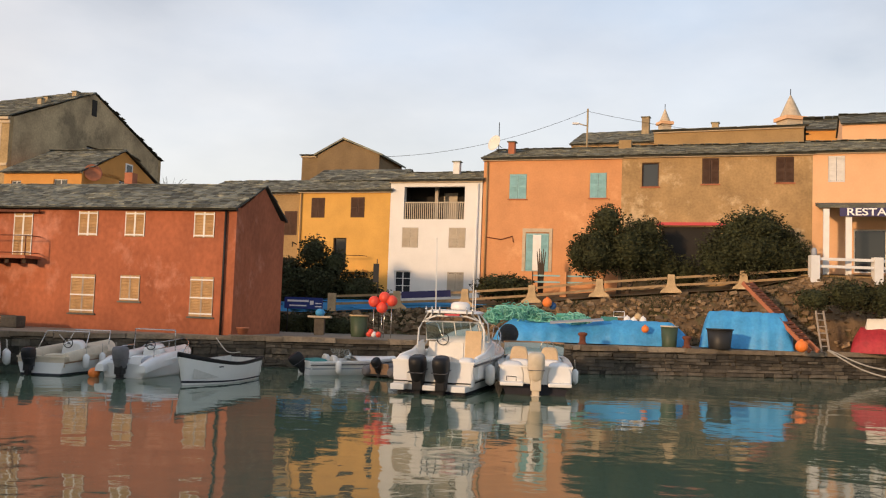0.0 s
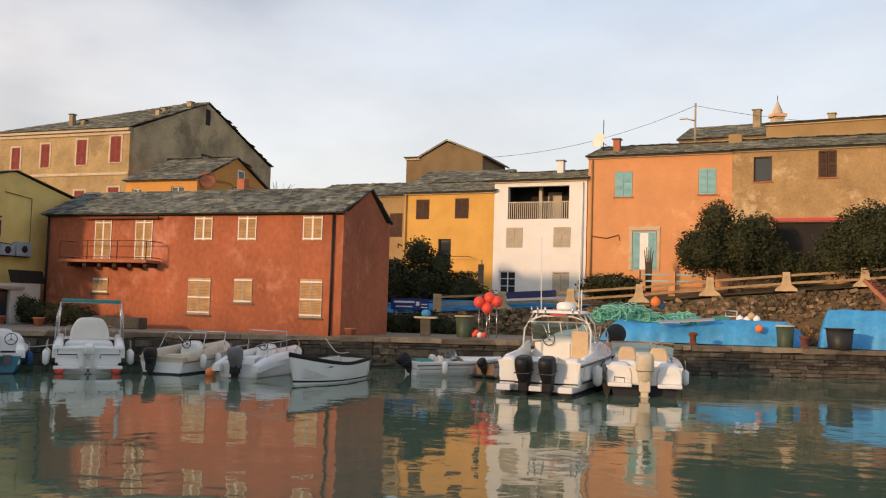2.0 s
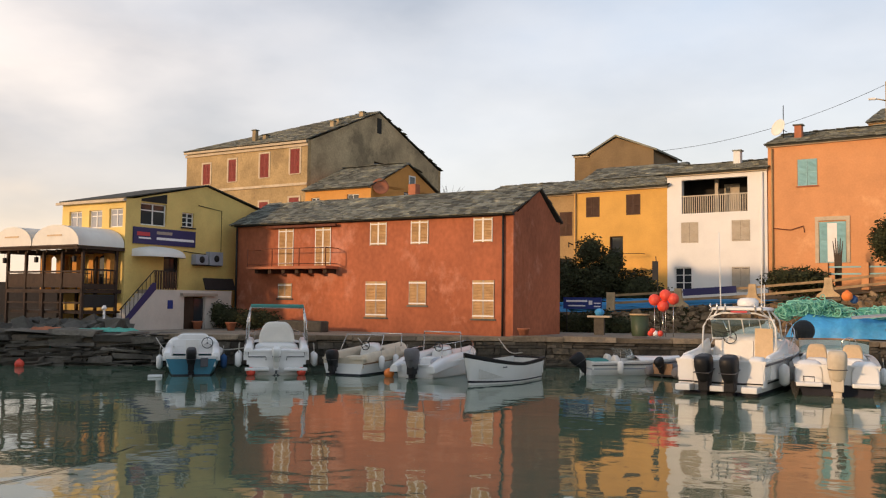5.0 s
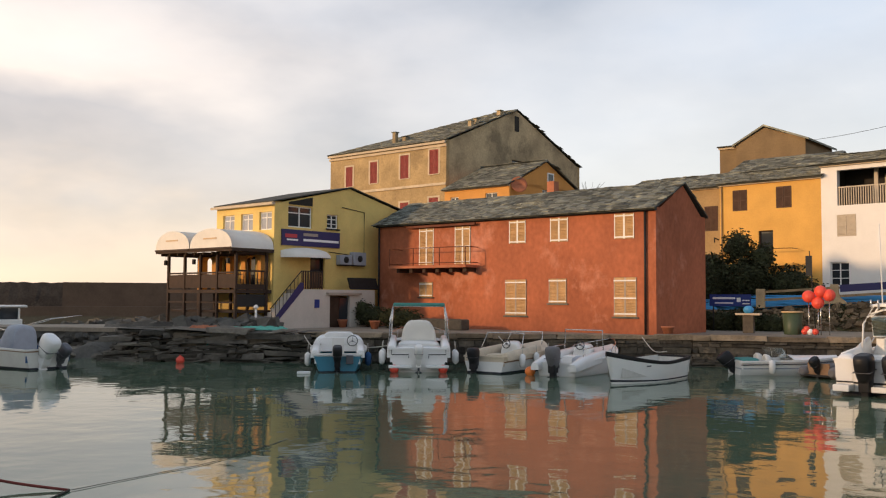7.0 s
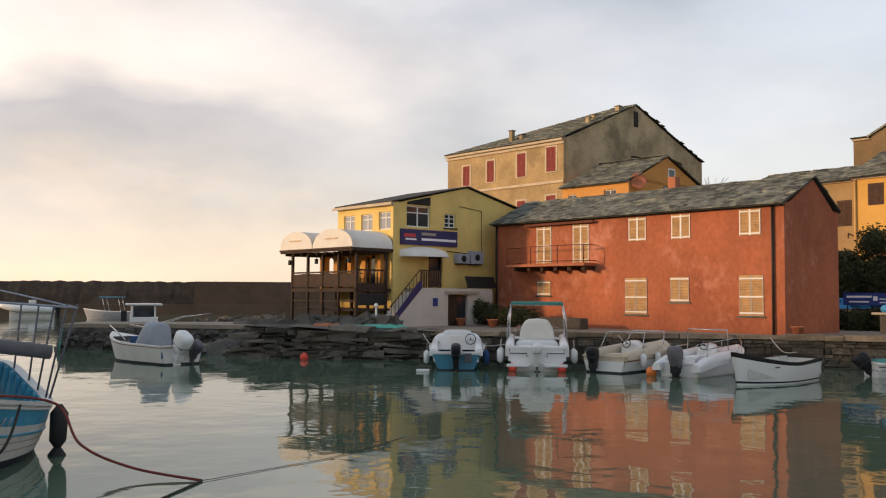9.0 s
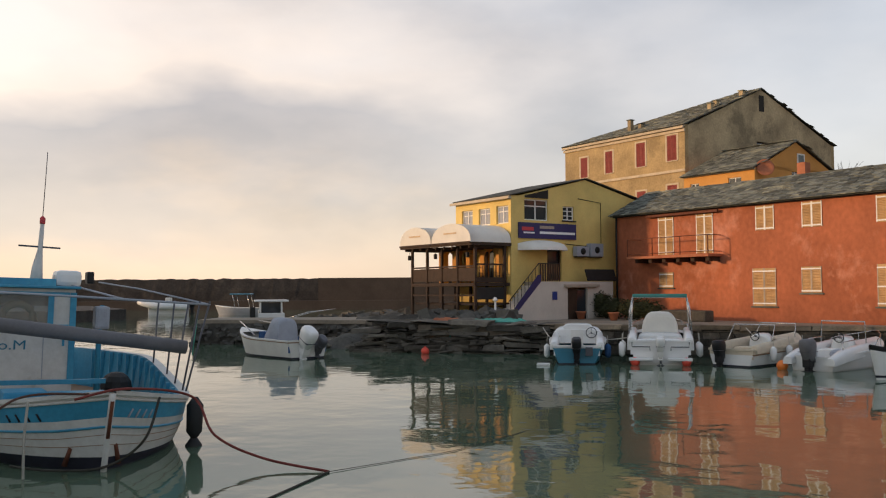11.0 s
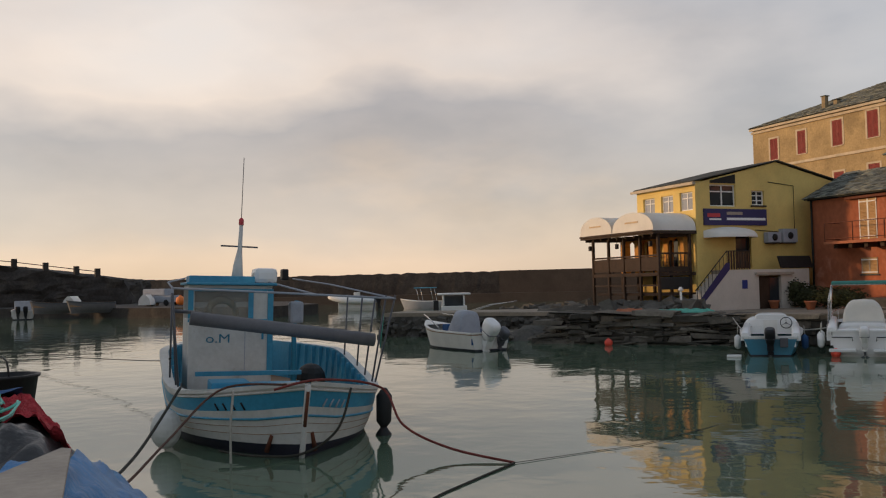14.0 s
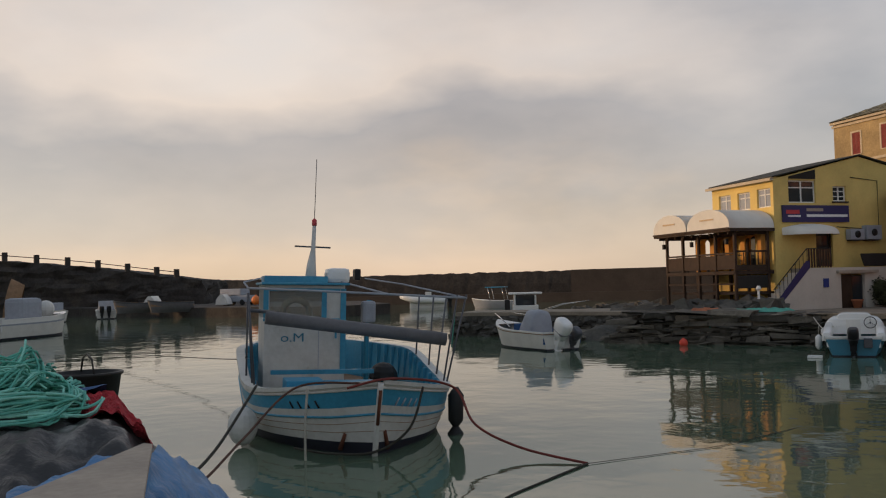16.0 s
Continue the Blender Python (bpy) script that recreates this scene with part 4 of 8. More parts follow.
for a_, b_, c_, d2 in ((4.0, 4.82, 4.28, 4.78), (4.95, 5.85, 4.28, 4.95)):
    ac = on_gable("air_conditioner", boxes((a_, b_, -0.36, -0.04, c_, d2), bevel=0.02), "canvas_grey", rest_h)
    fan = lathe([(0.17, 0), (0.17, 0.02), (0.05, 0.03)], 18)
    for v in fan.verts:
        v.co = Vector((v.co.x + (a_ + b_) / 2, -0.362 - v.co.z, v.co.y + (c_ + d2) / 2))
    part("fan_grille", fan, "dark_iron", ac)
    part("bracket", boxes((a_ + 0.08, b_ - 0.08, -0.34, -0.01, c_ - 0.05, c_ - 0.004)), "dark_iron", ac)
on_gable("cable_duct", tubes(0.02, [(3.5, -0.03, 4.9), (6.0, -0.03, 4.75), (6.0, -0.03, 7.1), (4.4, -0.03, 7.25)], sides=5), "dark_iron", rest_h)
lamp_ = on_gable("wall_lamp", boxes((7.0, 7.14, -0.3, -0.14, 5.3, 5.55), bevel=0.03), "dark_iron", rest_h)

# outside stair and its white side wall
stair = thing("outside_stair", "outside stair with a white side wall and a dark blue string", "stair", yr_m @ Matrix.Translation((1.35, 0, 0)) @ Matrix.Rotation(radians(90), 4, "Z"))
left = prism([(-1.25, 1.0), (2.5, 1.0), (2.5, 2.98), (0.78, 2.98)], 0.0, 0.22)
right = prism([(3.85, 1.0), (5.6, 1.0), (5.6, 2.98), (3.85, 2.98)], 0.0, 0.22)
head = prism([(2.5, 2.68), (3.85, 2.68), (3.85, 2.98), (2.5, 2.98)], 0.0, 0.22)
for b_ in (left, right, head):
    for v in b_.verts:
        v.co = Vector((v.co.x, v.co.z, v.co.y))
    bmesh.ops.recalc_face_normals(b_, faces=b_.faces[:])
part("side_wall", left, "stair_wall", stair)
part("side_wall", right, "stair_wall", stair)
part("side_wall", head, "stair_wall", stair)
part("door", boxes((2.55, 3.2, 0.1, 0.16, 1.0, 2.66)), "dark_wood", stair)
part("door_pane", boxes((3.24, 3.8, 0.12, 0.15, 1.1, 2.6)), "glass", stair)
part("lintel", boxes((2.25, 4.5, -0.18, -0.004, 2.72, 2.84)), "board", stair)
part("notice", boxes((1.5, 1.8, -0.03, -0.004, 2.1, 2.5)), "sign_blue", stair)
part("landing", boxes((0.78, 5.6, 0.23, 1.24, 2.8, 2.98)), "quay_top", stair)
for k in range(10):
    part("step", boxes((-1.1 + k * 0.19, -0.9 + k * 0.19, 0.23, 1.24, 1.0, 1.16 + k * 0.182)), "stair_wall", stair)
st_ = prism([(-1.3, 1.25), (-1.05, 1.2), (0.78, 2.98), (0.78, 3.3), (0.6, 3.3)], -0.03, -0.002)
for v in st_.verts:
    v.co = Vector((v.co.x, v.co.z, v.co.y))
part("stringer", st_, "sign_navy", stair)
part("handrail", tubes(0.025, [(-1.1, 0.1, 2.05), (0.75, 0.1, 3.85), (2.1, 0.1, 3.85)]), "dark_iron", stair)
for k in range(9):
    part("baluster", tubes(0.014, [(-1.0 + k * 0.22, 0.1, 1.35 + k * 0.205), (-1.0 + k * 0.22, 0.1, 2.13 + k * 0.213)], sides=5), "dark_iron", stair)
for k in range(9):
    part("baluster", boxes((0.82 + k * 0.15, 0.9 + k * 0.15, 0.08, 0.12, 2.99, 3.84)), "dark_wood", stair)
brd = tagged(part("tilted_board", boxes((-1.0, 1.0, -0.03, 0.03, -0.3, 0.3)), "dark_iron"), "dark board tilted on the stair landing", "board")
brd.matrix_world = yr_m @ Matrix.Translation((1.2, 4.9, 3.31)) @ Matrix.Rotation(radians(90), 4, "Z") @ Matrix.Rotation(radians(-20), 4, "X")

# terrace with its two barrel awnings
ter = thing("terrace", "dark timber restaurant terrace on posts with panel railing", "terrace", yr_m)
TU0, TU1, TY = -5.6, -0.02, -2.12
part("floor", boxes((TU0, TU1, TY, -0.01, 2.78, 2.94)), "dark_wood", ter)
part("low_floor", boxes((TU0 + 0.2, TU1, TY + 0.15, -0.01, 1.86, 1.98)), "dark_wood", ter)
for u in (TU0, -4.2, -2.9, -1.55, TU1 - 0.12):
    part("post", boxes((u, u + 0.12, TY, TY + 0.12, 0.6, 4.72)), "dark_wood", ter)
    part("post", boxes((u, u + 0.12, -0.35, -0.23, 0.8, 4.72)), "dark_wood", ter)
for a_, b_ in ((TU0, -4.2), (-4.2, -2.9), (-2.9, -1.55), (-1.55, TU1 - 0.12)):
    part("panel", boxes((a_ + 0.13, b_ - 0.01, TY + 0.04, TY + 0.08, 3.02, 3.66)), "dark_wood", ter)
    part("low_rail", boxes((a_ + 0.13, b_ - 0.01, TY + 0.03, TY + 0.1, 2.3, 2.38)), "dark_wood", ter)
    part("rail", boxes((a_ + 0.13, b_ - 0.01, TY + 0.02, TY + 0.1, 3.7, 3.78)), "dark_wood", ter)
part("side_rail", boxes((TU1 - 0.1, TU1 - 0.02, TY + 0.13, -0.36, 3.78, 3.86)), "dark_wood", ter)
part("side_panel", boxes((TU1 - 0.08, TU1 - 0.03, TY + 0.13, -0.36, 2.95, 3.2)), "dark_wood", ter)
part("side_cloth", boxes((TU1 - 0.06, TU1 - 0.02, TY + 0.13, -0.36, 2.14, 2.72)), "plastic_black", ter)
for k in range(8):
    part("baluster", boxes((TU1 - 0.07, TU1 - 0.04, TY + 0.3 + k * 0.2, TY + 0.33 + k * 0.2, 3.21, 3.77)), "dark_iron", ter)
CU0, CU1 = -6.1, 0.15
part("canopy_beam", boxes((CU0, CU1, TY - 0.35, TY - 0.25, 4.72, 4.86), (CU0, CU1, -0.12, -0.02, 4.72, 4.86), (CU0, CU0 + 0.1, TY - 0.25, -0.12, 4.72, 4.86), (CU1 - 0.1, CU1, TY - 0.25, -0.12, 4.72, 4.86)), "dark_wood", ter)
for a_, b_ in ((CU0, -3.2), (-3.15, CU1)):
    w2, c0 = (b_ - a_) / 2, (a_ + b_) / 2
    can = sheet(18, 3, lambda s, t: (c0 - w2 * math.cos(math.pi * s), TY - 0.36 + (0.3 - TY) * t, 4.87 + 0.93 * math.sin(math.pi * s) ** 0.8))
    ends = [v for v in can.verts if abs(v.co.y - (TY - 0.36)) < 1e-4]
    ends.sort(key=lambda v: v.co.x)
    can.faces.new(ends)
    part("canopy", can, "canvas_white", ter, "white barrel-vaulted canvas awning")
    part("canopy_trim", boxes((a_ + 0.02, b_ - 0.02, TY - 0.42, TY - 0.37, 4.82, 4.9)), "dark_wood", ter)
    part("emblem_bar", boxes((c0 - 0.55, c0 + 0.5, TY - 0.385, TY - 0.366, 5.3, 5.37)), "seat_tan", ter)
# bright orange here paints the low sun on pillars and arches
for u in (-5.3, -4.1, -2.9, -1.7, -0.5):
    part("inner_pillar", boxes((u - 0.16, u + 0.16, -0.42, -0.05, 2.95, 4.71)), "annex_plaster", ter)
for u in (-4.7, -3.5, -2.3, -1.1):                   # shallow arches between the pillars
    ab = bmesh.new()
    for k in range(8):
        a0, a1 = math.pi * k / 8, math.pi * (k + 1) / 8
        v = [ab.verts.new((u + c_ * 0.44, y_, z_)) for y_ in (-0.40, -0.10) for c_, z_ in ((math.cos(a0), 4.3 + 0.3 * math.sin(a0)), (math.cos(a1), 4.3 + 0.3 * math.sin(a1)), (math.cos(a1), 4.705), (math.cos(a0), 4.705))]
        for f in ((0, 1, 2, 3), (7, 6, 5, 4), (0, 4, 5, 1)):
            ab.faces.new([v[q] for q in f])
    part("arch", ab, "annex_plaster", ter)
for k in range(9):                                   # rafters under the awnings
    part("rafter", boxes((CU0 + 0.3 + k * 0.7, CU0 + 0.38 + k * 0.7, TY - 0.24, -0.13, 4.6, 4.715)), "dark_wood", ter)
for u in (-5.5, -3.1, -0.4):
    lan = part("lantern", boxes((u - 0.07, u + 0.07, TY - 0.22, TY - 0.08, 4.15, 4.4), bevel=0.02), "dark_iron", ter)
    part("chain", tubes(0.01, [(u, TY - 0.15, 4.4), (u, TY - 0.15, 4.72)], sides=4), "dark_iron", lan)
for i in range(3):
    table = thing("terrace_table", "dark wooden table on the restaurant terrace", "table", yr_m @ Matrix.Translation((-4.9 + i * 1.7, -1.3, 2.945)), "terrace tables")
    part("tabletop", boxes((-0.4, 0.4, -0.4, 0.4, 0.71, 0.75)), "boat_wood", table)
    part("leg", tubes(0.04, [(0, 0, 0.0), (0, 0, 0.71)]), "dark_iron", table)

# ---- grey house on the rise and its orange annex ----
SR = "shutter_red"
grey_m = Matrix.Translation((-32.01, 64.49, 0)) @ Matrix.Rotation(radians(GRID), 4, "Z")
grey = house("house", "tall weathered grey-rendered house with red shutters", grey_m, -13.2, 0.35, 1.0, 15.3, 20.0, 9.6, 19.2, 15.3, "old_render",
             [(-11.2, 0.85, 12.3, 1.75, "shut", SR, "cornice"), (-8.2, 0.85, 12.38, 1.85, "shut", SR, "cornice"), (-4.66, 0.95, 12.5, 1.95, "shut", SR, "cornice"), (-1.42, 0.97, 12.62, 1.98, "shut", SR, "cornice"),
              (-4.66, 0.95, 8.7, 1.8, "shut", SR, "cornice"), (-1.46, 1.0, 8.8, 1.9, "shut", SR, "cornice")],
             [(8.9, 1.6, 13.1, 1.65, "dark", "dark_wood", None)], gable_wall="grey_render", seed=21, row_=0.26, wide=(0.3, 0.7), hip=11.5)
part("cornice", boxes((-13.3, 0.42, -0.3, -0.15, 15.0, 15.3), (-13.3, 0.42, -0.12, -0.006, 14.75, 14.95)), "cornice", grey)
part("string_course", boxes((-13.2, 0.36, -0.1, -0.006, 11.65, 11.85)), "cornice", grey)
vent = part("attic_vent", boxes((9.3, 9.95, -0.03, -0.004, 17.3, 18.65)), "room_dark", grey)
vent.matrix_local = Matrix.Translation((0.35, 0, 0)) @ Matrix.Rotation(radians(90), 4, "Z")
for u, y, z, h, w in ((-6.4, 1.2, 15.7, 1.05, 0.36), (-5.6, 1.6, 15.9, 0.45, 0.36), (-0.5, 4.2, 16.9, 0.6, 0.36), (-0.5, 4.9, 17.2, 0.6, 0.36), (-0.3, 8.0, 18.6, 0.35, 0.4)):
    chimney(grey, u, y, z, w, h, "grey_render")
annex_m = Matrix.Translation((-24.9, 61.12, 0)) @ Matrix.Rotation(radians(GRID), 4, "Z")
annex = house("house", "small orange plastered house beside the grey house", annex_m, -6.2, 0.0, 1.0, 11.0, 9.6, 4.85, 13.2, 11.3, "annex_plaster",
              [(-2.2, 1.1, 9.2, 1.25, "panes", "white_trim", "white_trim"), (-5.6, 0.8, 9.3, 1.05, "panes", "white_trim", "white_trim")],
              [(4.3, 0.95, 11.25 - 1.0, 1.0, "panes", "white_trim", None)], seed=25, row_=0.26, wide=(0.3, 0.6))


gw_ = part("window", boxes((4.95, 5.85, -0.05, -0.004, 11.35, 12.35)), "white_trim", annex)
gw_.matrix_local = Matrix.Rotation(radians(90), 4, "Z")
part("pane", boxes((5.07, 5.73, -0.058, -0.052, 11.45, 12.25)), "glass", gw_)


def dish(parent, u, y, z, r, yaw=0.0, mat="cornice", tilt=75):
    bm = lathe([(0.02, 0.0), (r * 0.4, 0.02), (r * 0.75, 0.07), (r, 0.14), (r * 0.99, 0.15), (r * 0.7, 0.09), (0.03, 0.03)], 20)
    ob = part("satellite_dish", bm, mat, parent, "round satellite dish")
    ob.matrix_local = pose(u, y, z, tilt, 0, yaw)
    part("arm", tubes(0.02, [(0, 0, -0.05), (0, -0.02, -0.6)], sides=6), "dark_iron", ob)


dish(annex, 0.3, 0.75, 10.95, 0.62, 50, "terracotta")

# ---- the upper row of houses ----
SB, SBR = "shutter_blue", "shutter_brown"
orange = house("house", "orange plastered house with pale blue shutters", row, 0.0, 8.2, 3.2, 11.62, 7.0, 3.5, 12.65, 11.6, "orange_plaster",
               [(1.6, 1.05, 9.18, 1.48, "shut", SB, "terracotta"), (6.38, 0.97, 9.22, 1.46, "shut", SB, "terracotta"), (2.7, 1.38, 4.9, 2.24, "shut", SB, None)], seed=31, row_=0.21)
part("door_surround", boxes((2.5, 2.69, -0.05, -0.004, 4.9, 7.2), (4.09, 4.28, -0.05, -0.004, 4.9, 7.2), (2.5, 4.28, -0.07, -0.004, 7.2, 7.42)), "cornice", orange)
part("door_panel", boxes((3.13, 3.62, -0.03, -0.006, 4.95, 7.05), bevel=0.008), "white_trim", orange, "white panel between the pale blue door leaves")
downpipe(orange, 0.25, 4.0, 11.4, "tan_plaster")
part("cable", tubes(0.03, [(0.2, -0.05, 6.9), (1.2, -0.05, 6.75), (1.9, -0.05, 6.95), (1.95, -0.05, 6.6)], sides=5), "rust", orange)
chimney(orange, 1.3, 1.6, 12.1, 0.4, 0.75, "terracotta")
chimney(orange, 8.0, 3.2, 12.5, 0.75, 0.6, "tan_plaster", cap=False)
dish(orange, 0.35, 1.2, 12.75, 0.5, -30, "canvas_white")
part("aerial", tubes(0.025, [(0.5, 1.4, 12.2), (0.5, 1.4, 14.1)], sides=5), "dark_iron", orange)
brown = house("house", "weathered bare-plaster house with rotten brown shutters", row, 8.204, 18.35, 3.4, 11.66, 7.0, 3.5, 12.7, 11.6, "bare_plaster",
              [(9.33, 0.95, 9.85, 1.38, "dark", "shutter_brown", "terracotta"), (12.63, 0.9, 9.98, 1.45, "shut", SBR, "terracotta"), (16.5, 0.92, 10.02, 1.42, "shut", SBR, "terracotta"), (16.6, 0.9, 6.1, 1.3, "shut", SBR, None), (10.5, 3.2, 4.9, 2.7, "dark", "dark_wood", None)], seed=32, row_=0.21)
part("red_beam", boxes((10.2, 14.0, -0.1, -0.004, 7.65, 7.82)), "sign_red", brown)
peach = house("house", "peach plastered restaurant house with white shutters", row, 18.354, 34.0, 3.6, 11.7, 7.0, 3.5, 12.75, 11.6, "peach_plaster",
              [(19.12, 0.84, 10.02, 1.42, "shut", "shutter_white", None), (23.6, 0.9, 10.0, 1.4, "shut", "shutter_white", None), (20.4, 1.6, 5.2, 2.3, "dark", "white_trim", None), (24.0, 1.6, 5.2, 2.3, "dark", "white_trim", None)], seed=33, row_=0.21)
veranda = thing("veranda", "white restaurant veranda with a grey sloping roof", "veranda", row)
part("roof", boxes((18.5, 30.0, -2.6, -0.01, 8.35, 8.5)), "slate", veranda)
vr = [o for o in veranda.children if o.name.startswith("roof")][0]
for v in vr.data.vertices:
    v.co.z += (v.co.y + 2.6) * 0.16
fascia = part("fascia", boxes((19.45, 30.0, -2.68, -2.62, 7.9, 8.34)), "sign_navy", veranda)
for u in (18.7, 19.75, 22.6, 25.5):
    part("post", boxes((u, u + 0.28, -2.55, -2.27, 4.2, 8.3)), "white_trim", veranda)
txt = bpy.data.curves.new("sign_text", "FONT")
txt.body, txt.size, txt.extrude, txt.offset = "RESTAURANT", 0.52, 0.006, 0.008
tob = new("sign_text", txt)
txt.materials.append(M["sign_white"])
tob.parent = veranda
tob.matrix_local = pose(19.75, -2.69, 7.95, 90, 0, 0)
tob.scale = (1.25, 1, 1)
tagged(tob, "white lettering on the navy fascia")
white = house("house", "white three-storey house with a top-floor loggia", row, -5.95, -0.06, 2.6, 10.35, 7.0, 3.5, 11.25, 10.3, "white_plaster",
              [(-5.1, 1.06, 6.2, 1.23, "shut", "shutter_beige", None), (-2.08, 1.06, 6.22, 1.22, "shut", "shutter_beige", None), (-5.5, 1.05, 3.4, 1.35, "panes", "white_trim", None), (-2.1, 1.05, 3.3, 1.45, "shut", "shutter_beige", None), (-5.05, 3.9, 7.95, 2.0, "open", "room_dark", None)], seed=34, row_=0.21)
for o in list(white.children):
    if o.name.startswith("window") and abs(o.bound_box[0][2] - 7.95) < 0.05:
        for q in list(o.children_recursive):
            bpy.data.objects.remove(q)
        bpy.data.objects.remove(o)
# inner walls coloured near-black for the loggia's shade
lg = part("loggia", boxes((-5.4, -0.7, 2.0, 2.1, 7.6, 10.2), (-5.4, -5.3, 0.41, 2.0, 7.6, 10.2), (-0.8, -0.7, 0.41, 2.0, 7.6, 10.2), (-5.4, -0.7, 0.41, 2.0, 7.75, 7.9)), "room_dark", white)
part("loggia_door", boxes((-3.1, -2.2, 1.9, 1.98, 7.92, 9.8)), "shutter_beige", lg)
part("loggia_post", boxes((-3.35, -3.15, 0.9, 1.1, 7.92, 10.1)), "shutter_beige", lg)
part("top_rail", boxes((-5.04, -1.16, 0.06, 0.13, 8.95, 9.02)), "shutter_beige", lg)
for k in range(30):
    part("baluster", boxes((-4.98 + k * 0.13, -4.93 + k * 0.13, 0.07, 0.11, 7.97, 8.94)), "shutter_beige", lg)
downpipe(white, -0.3, 3.5, 10.1, "white_trim")
chimney(white, -2.5, 2.6, 11.0, 0.42, 0.85, "white_plaster")
yellow = house("house", "yellow ochre plastered house with brown shutters", row, -12.2, -5.954, 2.4, 9.75, 7.0, 3.5, 10.75, 9.7, "ochre_plaster",
               [(-11.36, 0.95, 8.02, 1.28, "shut", SBR, None), (-8.62, 0.95, 8.04, 1.28, "shut", SBR, None), (-9.72, 0.9, 4.75, 2.0, "dark", "dark_wood", None)], seed=35, row_=0.21)
part("balcony", boxes((-10.2, -7.3, -0.9, -0.004, 4.6, 4.72)), "ochre_plaster", yellow)
part("balcony_rail", tubes(0.02, [(-10.2, -0.05, 5.6), (-10.2, -0.88, 5.6), (-7.35, -0.88, 5.6), (-7.35, -0.05, 5.6)], sides=5), "dark_iron", yellow)
downpipe(yellow, -12.05, 3.0, 9.6, "tan_plaster")
backh = house("house", "narrow tan plastered house in the shaded lane", row @ Matrix.Translation((0, 1.4, 0)), -20.6, -12.3, 2.0, 9.85, 7.0, 3.5, 11.05, 9.85, "tan_plaster",
              [(-14.0, 0.95, 7.0, 1.6, "shut", SBR, None), (-14.0, 0.9, 3.5, 2.0, "dark", "dark_wood", None)], seed=36, row_=0.35)
part("lane_lamp", tubes(0.04, [(-13.0, -0.05, 6.4), (-13.0, -0.6, 6.5), (-13.0, -0.6, 6.2)], sides=6), "dark_iron", backh)


def at(az, d):
    """Plan position by bearing (degrees left of straight ahead) and distance from the landing."""
    return -d * math.sin(radians(az)), d * math.cos(radians(az))


def block_house(label, az0, az1, d, yaw, z0, ze, zr, wall, depth=9.0, seed=1, rows=0.45, **kw):
    x0, y0 = at(az0, d)
    u = Matrix.Translation((x0, y0, 0)) @ Matrix.Rotation(radians(yaw), 4, "Z")
    a_, y_ = radians(az1), radians(yaw)
    # where the line of the front meets the far bearing
    k = -(x0 * math.cos(a_) + y0 * math.sin(a_)) / (math.cos(y_) * math.cos(a_) + math.sin(y_) * math.sin(a_))
    return house("house", label, u, 0, k, z0, ze, depth, depth / 2, zr, ze, wall, seed=seed, row_=rows, wide=(rows, rows * 2), **kw), k


cube, ck = block_house("small tan house rising above the yellow house", 9.25, 8.3, 72, -14, 6.0, 14.2, 14.3, "dull_plaster", 4.0, 41, slate_mat=False)
x0, y0 = at(8.3, 71)
gab = thing("house", "tan plastered gable house above the roofs", "house", Matrix.Translation((x0, y0, 0)) @ Matrix.Rotation(radians(-14), 4, "Z"))
part("wall", wall_bm(0, 5.1, 6.0, 14.2, [], 0.4, "x", 0.0, [(2.15, 15.3)]), "dull_plaster", gab)
part("wall", wall_bm(0.4, 6.0, 6.0, 14.2, [], 0.4, "y", 4.7), "dull_plaster", gab)
part("wall", wall_bm(0.4, 6.0, 6.0, 14.2, [], 0.4, "y", 0.0), "dull_plaster", gab)
gr = bmesh.new()
for (xa, za), (xb, zb) in (((-0.25, 14.08), (2.15, 15.38)), ((2.15, 15.38), (5.4, 14.05))):
    v = [gr.verts.new(c) for c in ((xa, -0.2, za), (xb, -0.2, zb), (xb, 6.2, zb), (xa, 6.2, za), (xa, -0.2, za + 0.14), (xb, -0.2, zb + 0.14), (xb, 6.2, zb + 0.14), (xa, 6.2, za + 0.14))]
    for i in ((3, 2, 1, 0), (4, 5, 6, 7), (0, 1, 5, 4), (1, 2, 6, 5), (2, 3, 7, 6), (3, 0, 4, 7)):
        gr.faces.new([v[k] for k in i])
part("roof", gr, "slate", gab)
low, lk = block_house("low slate-roofed house behind the yellow house", 8.75, 3.2, 66, -16, 4.0, 11.3, 12.6, "dull_plaster", 6.0, 43, rows=0.3)
up1, uk = block_house("long tan house on the upper street", -7.8, -14.3, 74, -22, 6.0, 16.3, 18.0, "bare_plaster", 9.0, 44, rows=0.28, edge="cornice")
chimney(up1, uk - 3.0, 3.2, 18.0, 0.6, 0.9, "grey_render")
up2, vk = block_house("long ochre house with a pale cornice on the upper street", -12.9, -21.6, 70, -22, 6.0, 16.55, 17.3, "tan_plaster", 8.0, 45, rows=0.28, edge="cornice")
chimney(up2, vk - 6.4, 3.0, 16.9, 0.5, 0.7, "grey_render")
up3, wk = block_house("orange house higher up the slope", -21.7, -31.0, 86, -20, 6.0, 19.6, 21.2, "annex_plaster", 8.0, 46, edge="cornice")
up4, xk = block_house("peach house with a slate roof up the slope", -23.7, -32.0, 78, -20, 6.0, 18.4, 19.6, "peach_plaster", 6.0, 47, edge="cornice")

